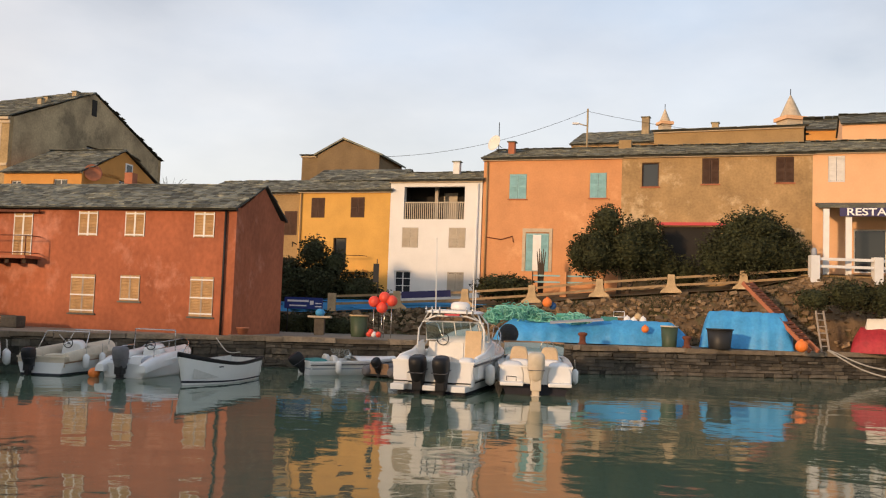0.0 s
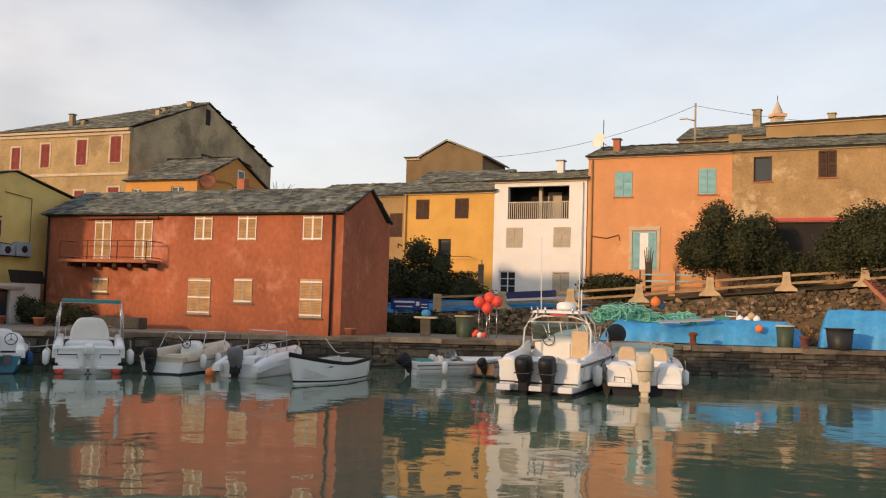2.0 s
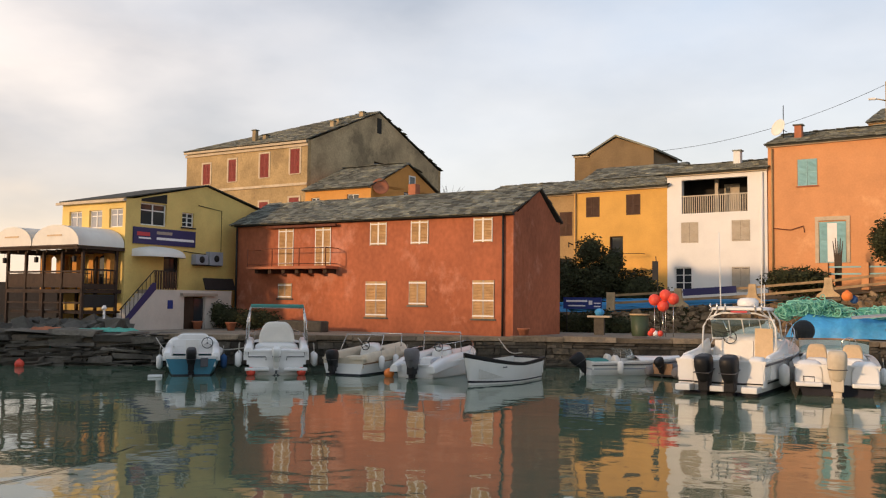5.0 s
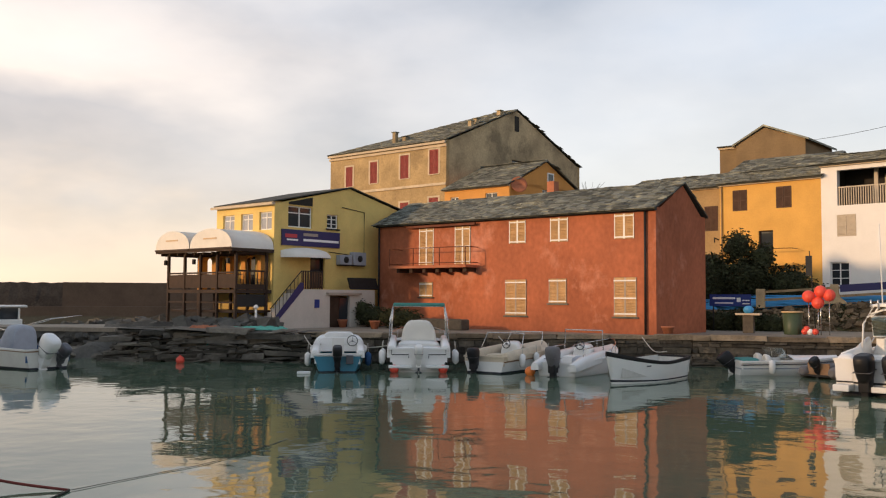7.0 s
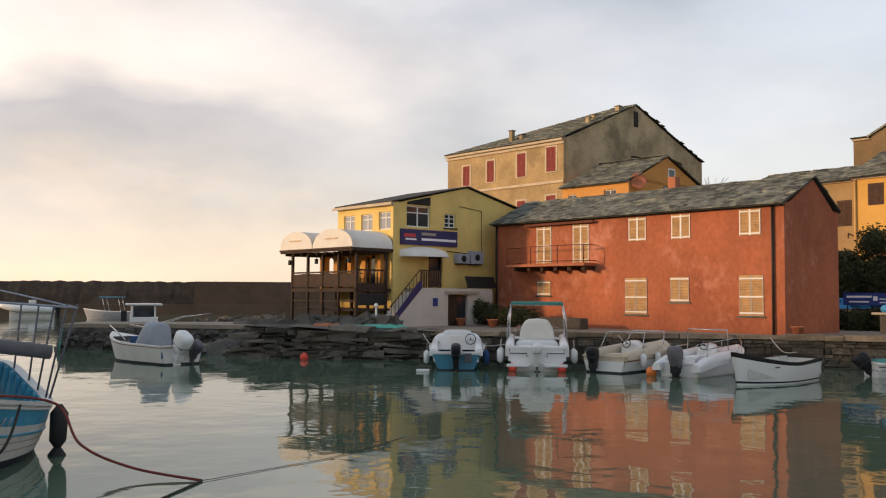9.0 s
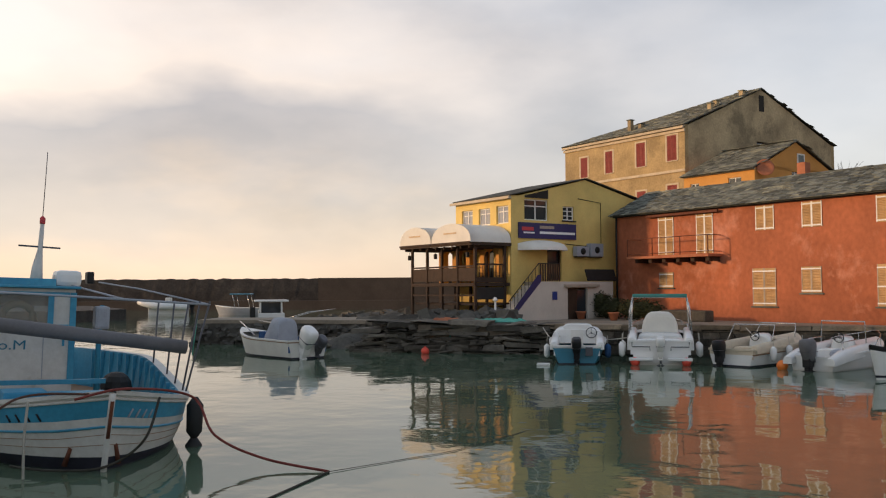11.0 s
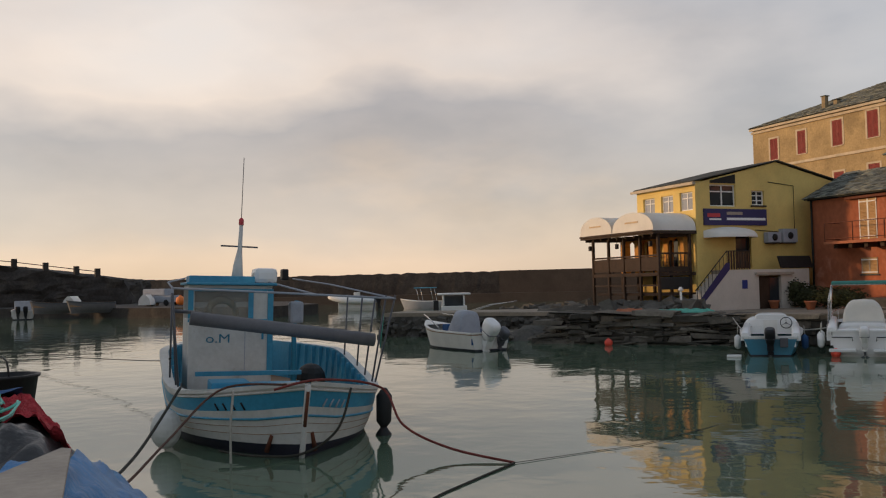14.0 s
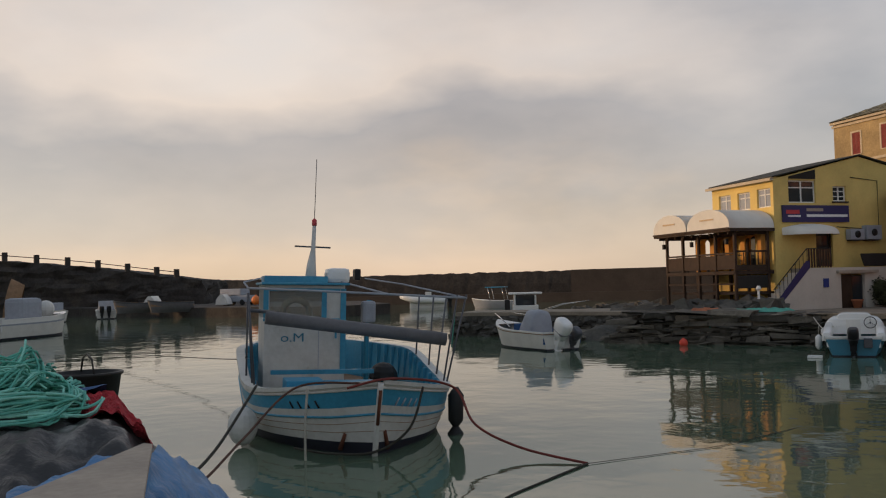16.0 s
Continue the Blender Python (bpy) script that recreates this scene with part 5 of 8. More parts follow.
# church spires
for az, d, z0, zs, zt, w, lab in ((-20.85, 112, 8, 26.4, 28.9, 2.2, "pale church bell tower with a pointed spire"), (-13.53, 125, 8, 29.0, 30.6, 1.3, "small distant belfry with a pointed cap")):
    x0, y0 = at(az, d)
    tw = thing("church_tower", lab, "tower", pose(x0, y0, 0, 0, 0, 12))
    part("shaft", boxes((-w / 2, w / 2, -w / 2, w / 2, z0, zs - 0.6)), "cornice", tw)
    part("cornice", boxes((-w / 2 - 0.25, w / 2 + 0.25, -w / 2 - 0.25, w / 2 + 0.25, zs - 0.6, zs - 0.2)), "peach_plaster", tw)
    sp = lathe([(w * 0.62, zs - 0.2), (w * 0.55, zs), (w * 0.22, zs + (zt - zs) * 0.65), (0.06, zt)], 8)
    part("spire", sp, "cornice", tw)
    part("finial", tubes(0.05, [(0, 0, zt), (0, 0, zt + 0.7)], sides=5), "dark_iron", tw)

# street lamp post with its wires
x0, y0 = at(-8.77, 72)
pole = thing("utility_pole", "grey utility pole with a small street lamp", "pole", pose(x0, y0, 0))
part("shaft", tubes(0.075, [(0, 0, 6), (0, 0, 18.8)]), "grey_render", pole)
part("lamp_arm", tubes(0.05, [(0, 0, 17.4), (-0.8, 0, 17.6)], sides=6), "grey_render", pole)
part("lamp_head", boxes((-1.2, -0.7, -0.12, 0.12, 17.5, 17.65), bevel=0.03), "white_trim", pole)


def sag(a_, b_, drop, n_=16):
    a_, b_ = Vector(a_), Vector(b_)
    return [a_.lerp(b_, i / n_) - Vector((0, 0, drop * 4 * (i / n_) * (1 - i / n_))) for i in range(n_ + 1)]


for b_, drop in (((*at(4.2, 71), 14.3), 0.8), ((*at(-22, 80), 18.0), 0.6)):
    tagged(part("overhead_wire", tubes(0.016, sag((x0, y0, 18.6), b_, drop), sides=5), "dark_iron"), "thin dark overhead wire above the roofs", "wire")


# ---- fence, trees and things along the street ----
def lerp3(a_, b_, k):
    return tuple(x + (y - x) * k for x, y in zip(a_, b_))


fence = thing("fence", "weathered concrete post and rail fence along the street", "fence", kind="structure")
for i, (x, y, z) in enumerate(FENCE[:-1]):
    pst = bmesh.new()
    prof = [(-0.55, 0), (0.55, 0), (0.5, 0.12), (0.26, 0.3), (0.19, 0.55), (0.17, 0.95), (-0.17, 0.95), (-0.19, 0.55), (-0.26, 0.3), (-0.5, 0.12)] if 0 < i else [(-0.2, 0), (0.2, 0), (0.2, 0.95), (-0.2, 0.95)]
    lo_ = [pst.verts.new((a_, -0.15, b_)) for a_, b_ in prof]
    hi_ = [pst.verts.new((a_, 0.15, b_)) for a_, b_ in prof]
    pst.faces.new(lo_)
    pst.faces.new(hi_[::-1])
    for k in range(len(prof)):
        j = (k + 1) % len(prof)
        pst.faces.new((lo_[j], lo_[k], hi_[k], hi_[j]))
    bmesh.ops.recalc_face_normals(pst, faces=pst.faces[:])
    ob = part("post", pst, "rail_paint", fence)
    ob.matrix_local = pose(x, y, z, 0, 0, -3 - 2 * i)
    nx = FENCE[i + 1]
    for h in (0.38, 0.78):
        a_, b_ = Vector((x, y, z + h)), Vector((nx[0], nx[1], nx[2] + h - (0.5 if i == len(FENCE) - 2 else 0)))
        rail = boxes((0.2, (b_ - a_).length - 0.2, -0.05, 0.05, -0.06, 0.06))
        for v in rail.verts:
            v.co.z += 0.03 * n3(v.co.x + i, h)
        ob = part("rail", rail, "rail_wood", fence)
        ob.matrix_local = Matrix.Translation(a_) @ (b_ - a_).to_track_quat("X", "Z").to_matrix().to_4x4()
wf = thing("white_fence", "white painted post and rail fence of the veranda", "fence", kind="structure")
x, y, z = FENCE[-1]
for k in range(4):
    xx, yy = x + k * 3.2, y - 0.2 + k * 0.1
    part("post", boxes((xx - 0.22, xx + 0.22, yy - 0.2, yy + 0.2, z - 0.4, z + 0.95)), "white_trim", wf)
    if k < 3:
        for h in (0.35, 0.72):
            part("rail", boxes((xx + 0.23, xx + 2.97, yy - 0.04, yy + 0.06, z + h, z + h + 0.14)), "white_trim", wf)
part("base_wall", boxes((x - 0.4, x + 12, y - 0.02, y + 0.4, z - 1.0, z - 0.01)), "tan_plaster", wf)
jar = thing("glass_lantern", "small lantern on the white fence post", "lantern", pose(x, y - 0.2, z + 0.953))
part("body", lathe([(0.1, 0), (0.13, 0.05), (0.13, 0.3), (0.05, 0.38)], 12), "canvas_grey", jar)


def greenery(name, label, category, x, y, z, blobs, n_leaf, size, seed, trunk=None, mat="leaf"):
    """A crown of many small leaves on clumps; blobs: (dx, dy, dz, rx, ry, rz)."""
    rnd = random.Random(seed)
    t_ = thing(name, label, category, pose(x, y, z))
    verts, faces = [], []
    vol = [b[3] * b[4] * b[5] for b in blobs]
    for b, vv in zip(blobs, vol):
        for _ in range(int(n_leaf * vv / sum(vol))):
            u, w = rnd.uniform(-1, 1), rnd.uniform(0, 2 * math.pi)
            r = rnd.random() ** 0.28
            s_ = math.sqrt(1 - u * u)
            d2 = Vector((s_ * math.cos(w), s_ * math.sin(w), u))
            k = 1 + 0.42 * n3(d2.x * 2.6 + seed, d2.y * 2.6, d2.z * 2.6) + 0.22 * n3(d2.x * 7 + seed, d2.y * 7, d2.z * 7)
            c = Vector((b[0] + d2.x * r * b[3] * k, b[1] + d2.y * r * b[4] * k, b[2] + d2.z * r * b[5] * k))
            if c.z < 0.02:
                continue
            s = size * rnd.uniform(0.6, 1.4)
            e1 = Vector((rnd.uniform(-1, 1), rnd.uniform(-1, 1), rnd.uniform(-0.6, 0.6))).normalized() * s
            e2 = (d2 + Vector((rnd.uniform(-1, 1), rnd.uniform(-1, 1), rnd.uniform(-1, 1)))).cross(e1).normalized() * s * 0.55
            i = len(verts)
            verts += [c - e1, c + e2, c + e1, c - e2]
            faces.append((i, i + 1, i + 2, i + 3))
    me = bpy.data.meshes.new("crown")
    me.from_pydata(verts, [], faces)
    me.materials.append(M[mat])
    cr_ = new("crown", me)
    cr_.parent = t_
    core = bmesh.new()
    for b in blobs:
        ball(core, b[:3], 1.0, 12, (b[3] * 0.72, b[4] * 0.72, b[5] * 0.72))
    for v in core.verts:
        v.co.z = max(v.co.z, 0.03)
        v.co += v.co.normalized() * 0.2 * n3(v.co.x * 2, v.co.y * 2, v.co.z * 2)
    part("branch_core", core, mat, t_)
    for tr in trunk or ():
        part("trunk", tube(bmesh.new(), tr, [0.16, 0.12, 0.08], 8), "bark", t_)
    return t_


tx, ty = at(-10.9, 49.5)
greenery("tree", "dense dark evergreen tree with a rounded crown", "tree", tx, ty, 3.55, [(-1.3, 0, 2.3, 1.35, 1.3, 1.45), (0.5, 0, 2.5, 1.5, 1.4, 1.5), (-0.7, 0, 4.0, 0.9, 0.9, 0.95), (1.7, 0.2, 2.2, 1.1, 1.0, 1.3), (1.5, 0, 3.5, 0.9, 0.8, 0.8), (2.7, 0.3, 1.6, 0.8, 0.8, 0.9), (3.6, 0.5, 1.3, 0.9, 0.8, 0.9), (-2.1, 0, 2.2, 0.7, 0.7, 0.9)], 26000, 0.072, 2, [[(0, 0, -0.1), (0.1, 0, 0.8), (0, 0, 1.6)], [(0.4, 0.1, -0.1), (0.7, 0.1, 0.7), (1.0, 0, 1.6)]])
tx, ty = at(-18.8, 49.0)
greenery("tree", "broad dark evergreen tree with a domed crown", "tree", tx, ty, 3.9, [(0, 0, 2.2, 2.3, 1.6, 1.5), (-1.7, 0, 1.7, 1.2, 1.1, 1.2), (1.8, 0, 1.8, 1.25, 1.1, 1.3), (0.2, 0, 3.3, 1.6, 1.2, 1.0), (-0.8, 0, 3.0, 1.0, 1.0, 0.9)], 26000, 0.072, 6, [[(0, 0, -0.1), (-0.1, 0, 0.7), (0.1, 0, 1.6)], [(0.9, 0.1, -0.1), (1.1, 0.1, 0.7), (1.3, 0, 1.5)], [(-0.9, 0.1, -0.1), (-1.0, 0.1, 0.7), (-1.3, 0, 1.4)]])
tx, ty = at(-3.75, 49.3)
greenery("bush", "low dark rounded bush behind the fence", "bush", tx, ty, 3.0, [(0, 0, 0.75, 1.45, 0.9, 0.75), (0.9, 0, 0.7, 0.9, 0.8, 0.6)], 5000, 0.09, 8)
tx, ty = at(7.6, 50.2)
greenery("bush", "large unkempt dark bush beside the red house", "bush", tx, ty, 2.0, [(-1.8, 0, 1.5, 1.4, 1.2, 1.5), (-0.2, 0, 1.6, 1.5, 1.2, 1.5), (-0.6, 0, 3.4, 0.8, 0.8, 0.9), (0.6, 0, 2.8, 0.7, 0.7, 0.8), (1.9, 0, 1.2, 1.3, 1.0, 1.2), (3.0, 0, 0.7, 1.0, 0.8, 0.8)], 20000, 0.08, 10)
tx, ty = at(17.2, 88)
bare = thing("bare_tree", "leafless tree top behind the roofs", "tree", pose(tx, ty, 6.5))
part("trunk", tube(bmesh.new(), [(0, 0, 0), (0.1, 0, 3), (0, 0, 6)], [0.2, 0.15, 0.08], 8), "bark", bare)
rt_ = random.Random(12)
for k in range(46):
    a_, r_, z0 = rt_.uniform(0, 6.28), rt_.uniform(0.5, 2.2), rt_.uniform(4.6, 6.0)
    tip = Vector((r_ * math.cos(a_), r_ * math.sin(a_), rt_.uniform(6.2, 7.7) - 0.25 * r_))
    part("branch", tube(bmesh.new(), [(0, 0, z0), tip * 0.5 + Vector((0, 0, z0 * 0.5 - 0.1)), tip], [0.03, 0.02, 0.008], 5), "bark", bare)
tx, ty = at(9.6, 45.6)
greenery("bush", "dark tangled undergrowth along the foot of the lane wall", "bush", tx, ty, QUAY_Z - 0.1, [(-1.2, 0, 0.5, 1.0, 0.7, 0.75), (0.2, 0, 0.4, 1.1, 0.7, 0.6), (1.5, 0, 0.45, 1.0, 0.7, 0.7), (2.6, 0, 0.35, 0.9, 0.6, 0.5)], 9000, 0.07, 14)


tx, ty = at(-23.9, 45.6)
greenery("bush", "dark scrub growing over the bank beside the veranda", "bush", tx, ty, 2.7, [(-1.4, 0, 0.9, 0.9, 0.5, 0.5), (0.3, 0, 1.1, 1.2, 0.6, 0.7), (1.9, 0, 1.0, 1.2, 0.6, 0.8), (3.2, 0, 0.6, 1.0, 0.6, 0.8)], 8000, 0.07, 15)


def on_red(u, y):
    return red_m @ Vector((u, y, QUAY_Z - 0.06))


for u, y, blobs, nl, sd, lab in ((-14.6, -1.6, [(0, 0, 0.5, 0.8, 0.6, 0.6), (-0.5, 0, 0.8, 0.5, 0.5, 0.5)], 2200, 21, "brown-green shrub against the red wall"), (-12.4, -2.2, [(0, 0, 0.5, 1.0, 0.6, 0.5), (0.9, 0, 0.45, 0.6, 0.5, 0.45)], 2400, 22, "low pale shrub in front of the red wall"), (-16.9, -2.3, [(0, 0, 0.4, 0.5, 0.5, 0.4)], 1500, 23, "clipped green shrub by the restaurant door")):
    q = on_red(u, y)
    greenery("shrub", lab, "shrub", q.x, q.y, q.z, blobs, nl, 0.06, sd)
rg = random.Random(5)
gverts, gfaces = [], []
for i in range(9000):
    k = rg.random() * (len(wall_pts) - 2.1)
    j = int(k)
    a_, b_ = Vector(wall_pts[j]), Vector(wall_pts[j + 1])
    top = a_.lerp(b_, k - j)
    q = rg.random() ** 0.5
    if n3(top.x * 0.8, q * 3, 4) < 0.05:
        continue
    y = top.y - 1.7 * (1 - q) ** 0.8 * min(1.0, (top.z - 1.2) / 2) - 0.2
    zz = QUAY_Z - 0.1 + (top.z - QUAY_Z) * q
    s, lx = rg.uniform(0.08, 0.22), rg.uniform(-0.08, 0.08)
    i0 = len(gverts)
    gverts += [(top.x - 0.015, y, zz - 0.03), (top.x + 0.02, y, zz - 0.03), (top.x + lx, y - 0.06, zz + s)]
    gfaces.append((i0, i0 + 1, i0 + 2))
me = bpy.data.meshes.new("grass")
me.from_pydata(gverts, [], gfaces)
me.materials.append(M["leaf"])
tagged(new("grass", me), "tufts of grass on the bank", "grass", kind="stuff")


# ---- boats ----
def hull(parent, L, B, z_mid, z_bow, bands, transom=0.88, full=0.45, rake=0.35, floor=0.25, wall=0.07, sheer_stern=None, deck_from=None, deck_mat="gelcoat", gun="gelcoat", floor_mat="gelcoat_old", inner="gelcoat", flare=0.82, ns=26):
    """A lofted hull, x from the stern to the bow. bands: (share of freeboard, material) from the gunwale down; returns half-breadth and sheer functions."""
    zs_ = sheer_stern if sheer_stern is not None else z_mid

    def half(s):
        e_ = (s - full) / (1 - full)
        f = transom + (1 - transom) * math.sin(min(1, s / full) * math.pi / 2) if s < full else (1 - e_ ** 2.1)
        return max(0.0, B / 2 * f)

    def sheer(s):
        return zs_ + (z_mid - zs_) * min(1, s / 0.4) if s < 0.4 else z_mid + (z_bow - z_mid) * ((s - 0.4) / 0.6) ** 1.8
    rows = [0.0] + [b[0] for b in bands] + [1.0 + 0.35, 1.0 + 0.7]
    mats = []
    for _, m_ in bands:
        if m_ not in mats:
            mats.append(m_)
    bm = bmesh.new()
    grid = []
    for i in range(ns + 1):
        s = i / ns
        h, zt = half(s), sheer(s)
        bow = max(0, (s - 0.55) / 0.45)
        colm = []
        for fr_ in rows:
            z = zt * (1 - fr_) if fr_ <= 1 else -0.45 * (fr_ - 1) / 0.7
            inset = 1 - (1 - flare) * min(fr_, 1) ** 1.5 * (1 + 0.9 * bow) if fr_ <= 1 else (flare - (1 - flare) * 0.9 * bow) * (1 - (fr_ - 1) / 0.7 * 0.75)
            xx = s * L - rake * bow ** 2 * min(fr_, 1.3) * (1 if s > 0 else 0)
            colm.append((xx, h * max(0.0, inset), z))
        grid.append(colm)
    sides = []
    for sg in (1, -1):
        vs = [[bm.verts.new((x, y * sg, z)) for x, y, z in colm] for colm in grid]
        sides.append(vs)
        for i in range(ns):
            for k in range(len(rows) - 1):
                mi = mats.index(bands[min(k, len(bands) - 1)][1])
                q = (vs[i][k], vs[i][k + 1], vs[i + 1][k + 1], vs[i + 1][k]) if sg > 0 else (vs[i][k], vs[i + 1][k], vs[i + 1][k + 1], vs[i][k + 1])
                f = bm.faces.new(q)
                f.material_index, f.smooth = mi, True
    for k in range(len(rows) - 1):
        f = bm.faces.new((sides[0][0][k], sides[1][0][k], sides[1][0][k + 1], sides[0][0][k + 1]))
        f.material_index = mats.index(bands[min(k, len(bands) - 1)][1])
    bmesh.ops.remove_doubles(bm, verts=bm.verts[:], dist=0.002)
    part("hull", bm, mats, parent)
    # gunwale, inner side and floor
    gb, ib, fb = bmesh.new(), bmesh.new(), bmesh.new()
    last = None
    end = deck_from if deck_from else 0.97
    for i in range(ns + 1):
        s = i / ns
        h, zt = half(s), sheer(s)
        x = s * L
        hi_ = max(0.0, h - wall)
        g_ = [gb.verts.new(c) for c in ((x, h + 0.025, zt - 0.03), (x, h + 0.025, zt + 0.03), (x, hi_, zt + 0.03), (x, -hi_, zt + 0.03), (x, -h - 0.025, zt + 0.03), (x, -h - 0.025, zt - 0.03))]
        t_ = [ib.verts.new(c) for c in ((x, hi_, zt + 0.028), (x, hi_ * 0.93, floor), (x, -hi_ * 0.93, floor), (x, -hi_, zt + 0.028))]
        if last:
            for k in (0, 1, 3, 4):
                gb.faces.new((last[0][k], last[0][k + 1], g_[k + 1], g_[k]))
            if (i - 1) / ns < end:
                for k in (0, 1, 2):
                    f = ib.faces.new((last[1][k], last[1][k + 1], t_[k + 1], t_[k]))
            else:
                gb.faces.new((last[0][2], last[0][3], g_[3], g_[2]))
        last = (g_, t_)
    part("gunwale", gb, gun, parent)
    part("inner_side", ib, [inner], parent)
    tz = sheer(0)
    part("transom_cap", boxes((-0.03, 0.09, -half(0) - 0.02, half(0) + 0.02, tz - 0.02, tz + 0.04)), gun, parent)
    part("transom_inside", boxes((0.02, 0.085, -half(0) + 0.03, half(0) - 0.03, floor, tz - 0.024)), inner, parent)
    part("sole", boxes((0.05, L * 0.82, -0.2, 0.2, floor - 0.03, floor + 0.012)), floor_mat, parent)
    return half, sheer


def outboard(parent, x, y, z, s=1.0, cowl="motor_black", leg="motor_black", tilt=0.0):
    """An outboard motor on the transom, its parts under it."""
    m_ = Matrix.Translation((x, y, z)) @ Matrix.Rotation(radians(-tilt), 4, "Y") @ Matrix.Scale(s, 4)
    mid = boxes((-0.36, -0.03, -0.13, 0.13, -0.45, 0.0), (-0.31, -0.06, -0.09, 0.09, -0.85, -0.40), bevel=0.03)
    mt = part("outboard_motor", mid, leg, parent)
    mt.matrix_local = m_
    cb = bmesh.new()
    rings = []
    for zz, sx, sy, ox in ((-0.26, 0.17, 0.13, 0.0), (-0.12, 0.23, 0.17, -0.01), (0.05, 0.30, 0.20, -0.02), (0.24, 0.34, 0.215, -0.04), (0.38, 0.33, 0.21, -0.06), (0.45, 0.28, 0.18, -0.07), (0.475, 0.2, 0.13, -0.07)):
        rings.append([cb.verts.new((-0.17 + ox + sx * math.copysign(abs(math.cos(a_)) ** 0.7, math.cos(a_)), sy * math.copysign(abs(math.sin(a_)) ** 0.62, math.sin(a_)), zz)) for a_ in [2 * math.pi * k / 16 for k in range(16)]])
    for a_, b_ in zip(rings, rings[1:]):
        for k in range(16):
            cb.faces.new((a_[k], a_[(k + 1) % 16], b_[(k + 1) % 16], b_[k])).smooth = True
    cb.faces.new(rings[0][::-1])
    cb.faces.new(rings[-1])
    part("cowl", cb, cowl, mt)
    part("cowl_stripe", boxes((-0.5, 0.1, -0.205, 0.205, 0.05, 0.065)), "motor_grey", mt)
    part("clamp", boxes((-0.06, 0.1, -0.12, 0.12, -0.3, 0.0), bevel=0.02), "motor_grey", mt)
    part("plate", boxes((-0.42, 0.02, -0.12, 0.12, -0.6, -0.575)), leg, mt)
    gc = lathe([(0.02, -0.25), (0.07, -0.15), (0.07, 0.1), (0.03, 0.2)], 10)
    for v in gc.verts:
        v.co = Vector((v.co.z - 0.17, v.co.x, v.co.y - 0.8))
    part("gearcase", gc, leg, mt)
    pr = bmesh.new()
    for k in range(3):
        box(pr, -0.45, -0.43, -0.05, 0.05, 0.03, 0.19, 0, Matrix.Translation((0, 0, -0.8)) @ Matrix.Rotation(2 * math.pi * k / 3, 4, "X"))
    part("propeller", pr, "motor_grey", mt)
    return mt


def moulding(parent, name, stations, mat, label="", power=3.0, y=0.0, n_=14):
    """A moulded body with a rounded top, lofted through (x, half width, foot, top)."""
    st_ = []
    for i, (x, w, z0, z1) in enumerate(stations):      # rolled ends
        if i == 0:
            st_.append((x, w * 0.9, z0, z0 + (z1 - z0) * 0.9))
            st_.append((x + 0.05 * (1 if stations[1][0] > x else -1), w, z0, z1))
        elif i == len(stations) - 1:
            st_.append((x - 0.05 * (1 if x > stations[-2][0] else -1), w, z0, z1))
            st_.append((x, w * 0.9, z0, z0 + (z1 - z0) * 0.9))
        else:
            st_.append((x, w, z0, z1))
    bm = bmesh.new()
    rings = []
    for x, w, z0, z1 in st_:
        ring = []
        for k in range(n_ + 1):
            a_ = math.pi * k / n_
            c_, q_ = math.cos(a_), math.sin(a_)
            ring.append(bm.verts.new((x, y + w * math.copysign(abs(c_) ** (2 / power), c_), z0 + (z1 - z0) * q_ ** (2 / power))))
        rings.append(ring)
    for a_, b_ in zip(rings, rings[1:]):
        for k in range(n_):
            bm.faces.new((a_[k], b_[k], b_[k + 1], a_[k + 1])).smooth = True
    bm.faces.new(rings[0])
    bm.faces.new(rings[-1][::-1])
    bmesh.ops.recalc_face_normals(bm, faces=bm.faces[:])
    return part(name, bm, mat, parent, label)


def foredeck(parent, half, sheer, L, s0, crown, mat, s1=0.96):
    """A cambered deck from s0 of the length to the bow, with its coaming."""
    bm = sheet(12, 8, lambda s, t: ((s0 + (s1 - s0) * s) * L, (2 * t - 1) * max(0.02, half(s0 + (s1 - s0) * s) - 0.03), sheer(s0 + (s1 - s0) * s) + 0.034 + crown * (1 - (2 * t - 1) ** 2) * (1 - 0.6 * s)))
    part("foredeck", bm, mat, parent)


def bow_rail(parent, half, sheer, L, s0, h, r=0.014):
    """Steel rail on stanchions round the bow."""
    for sg in (-1, 1):
        pts = [(s * L, sg * max(0.0, half(s) - 0.08), sheer(s) + h * min(1.0, (s - s0) * 8)) for s in [s0 + (0.97 - s0) * k / 8 for k in range(9)]]
        part("bow_rail", tubes(r, pts, sides=6), "steel", parent)
        for k in (2, 4, 6):
            x, y, z = pts[k]
            part("stanchion", tubes(r * 0.8, [(x, y, sheer(x / L)), (x, y, z)], sides=5), "steel", parent)


def rub_strake(parent, half, sheer, L, mat, drop=0.06, r=0.022, s1=0.99):
    for sg in (-1, 1):
        part("rub_strake", tube(bmesh.new(), [(s * L, sg * (half(s) + 0.004), sheer(s) - drop) for s in [s1 * k / 20 for k in range(21)]], r, 6), mat, parent)


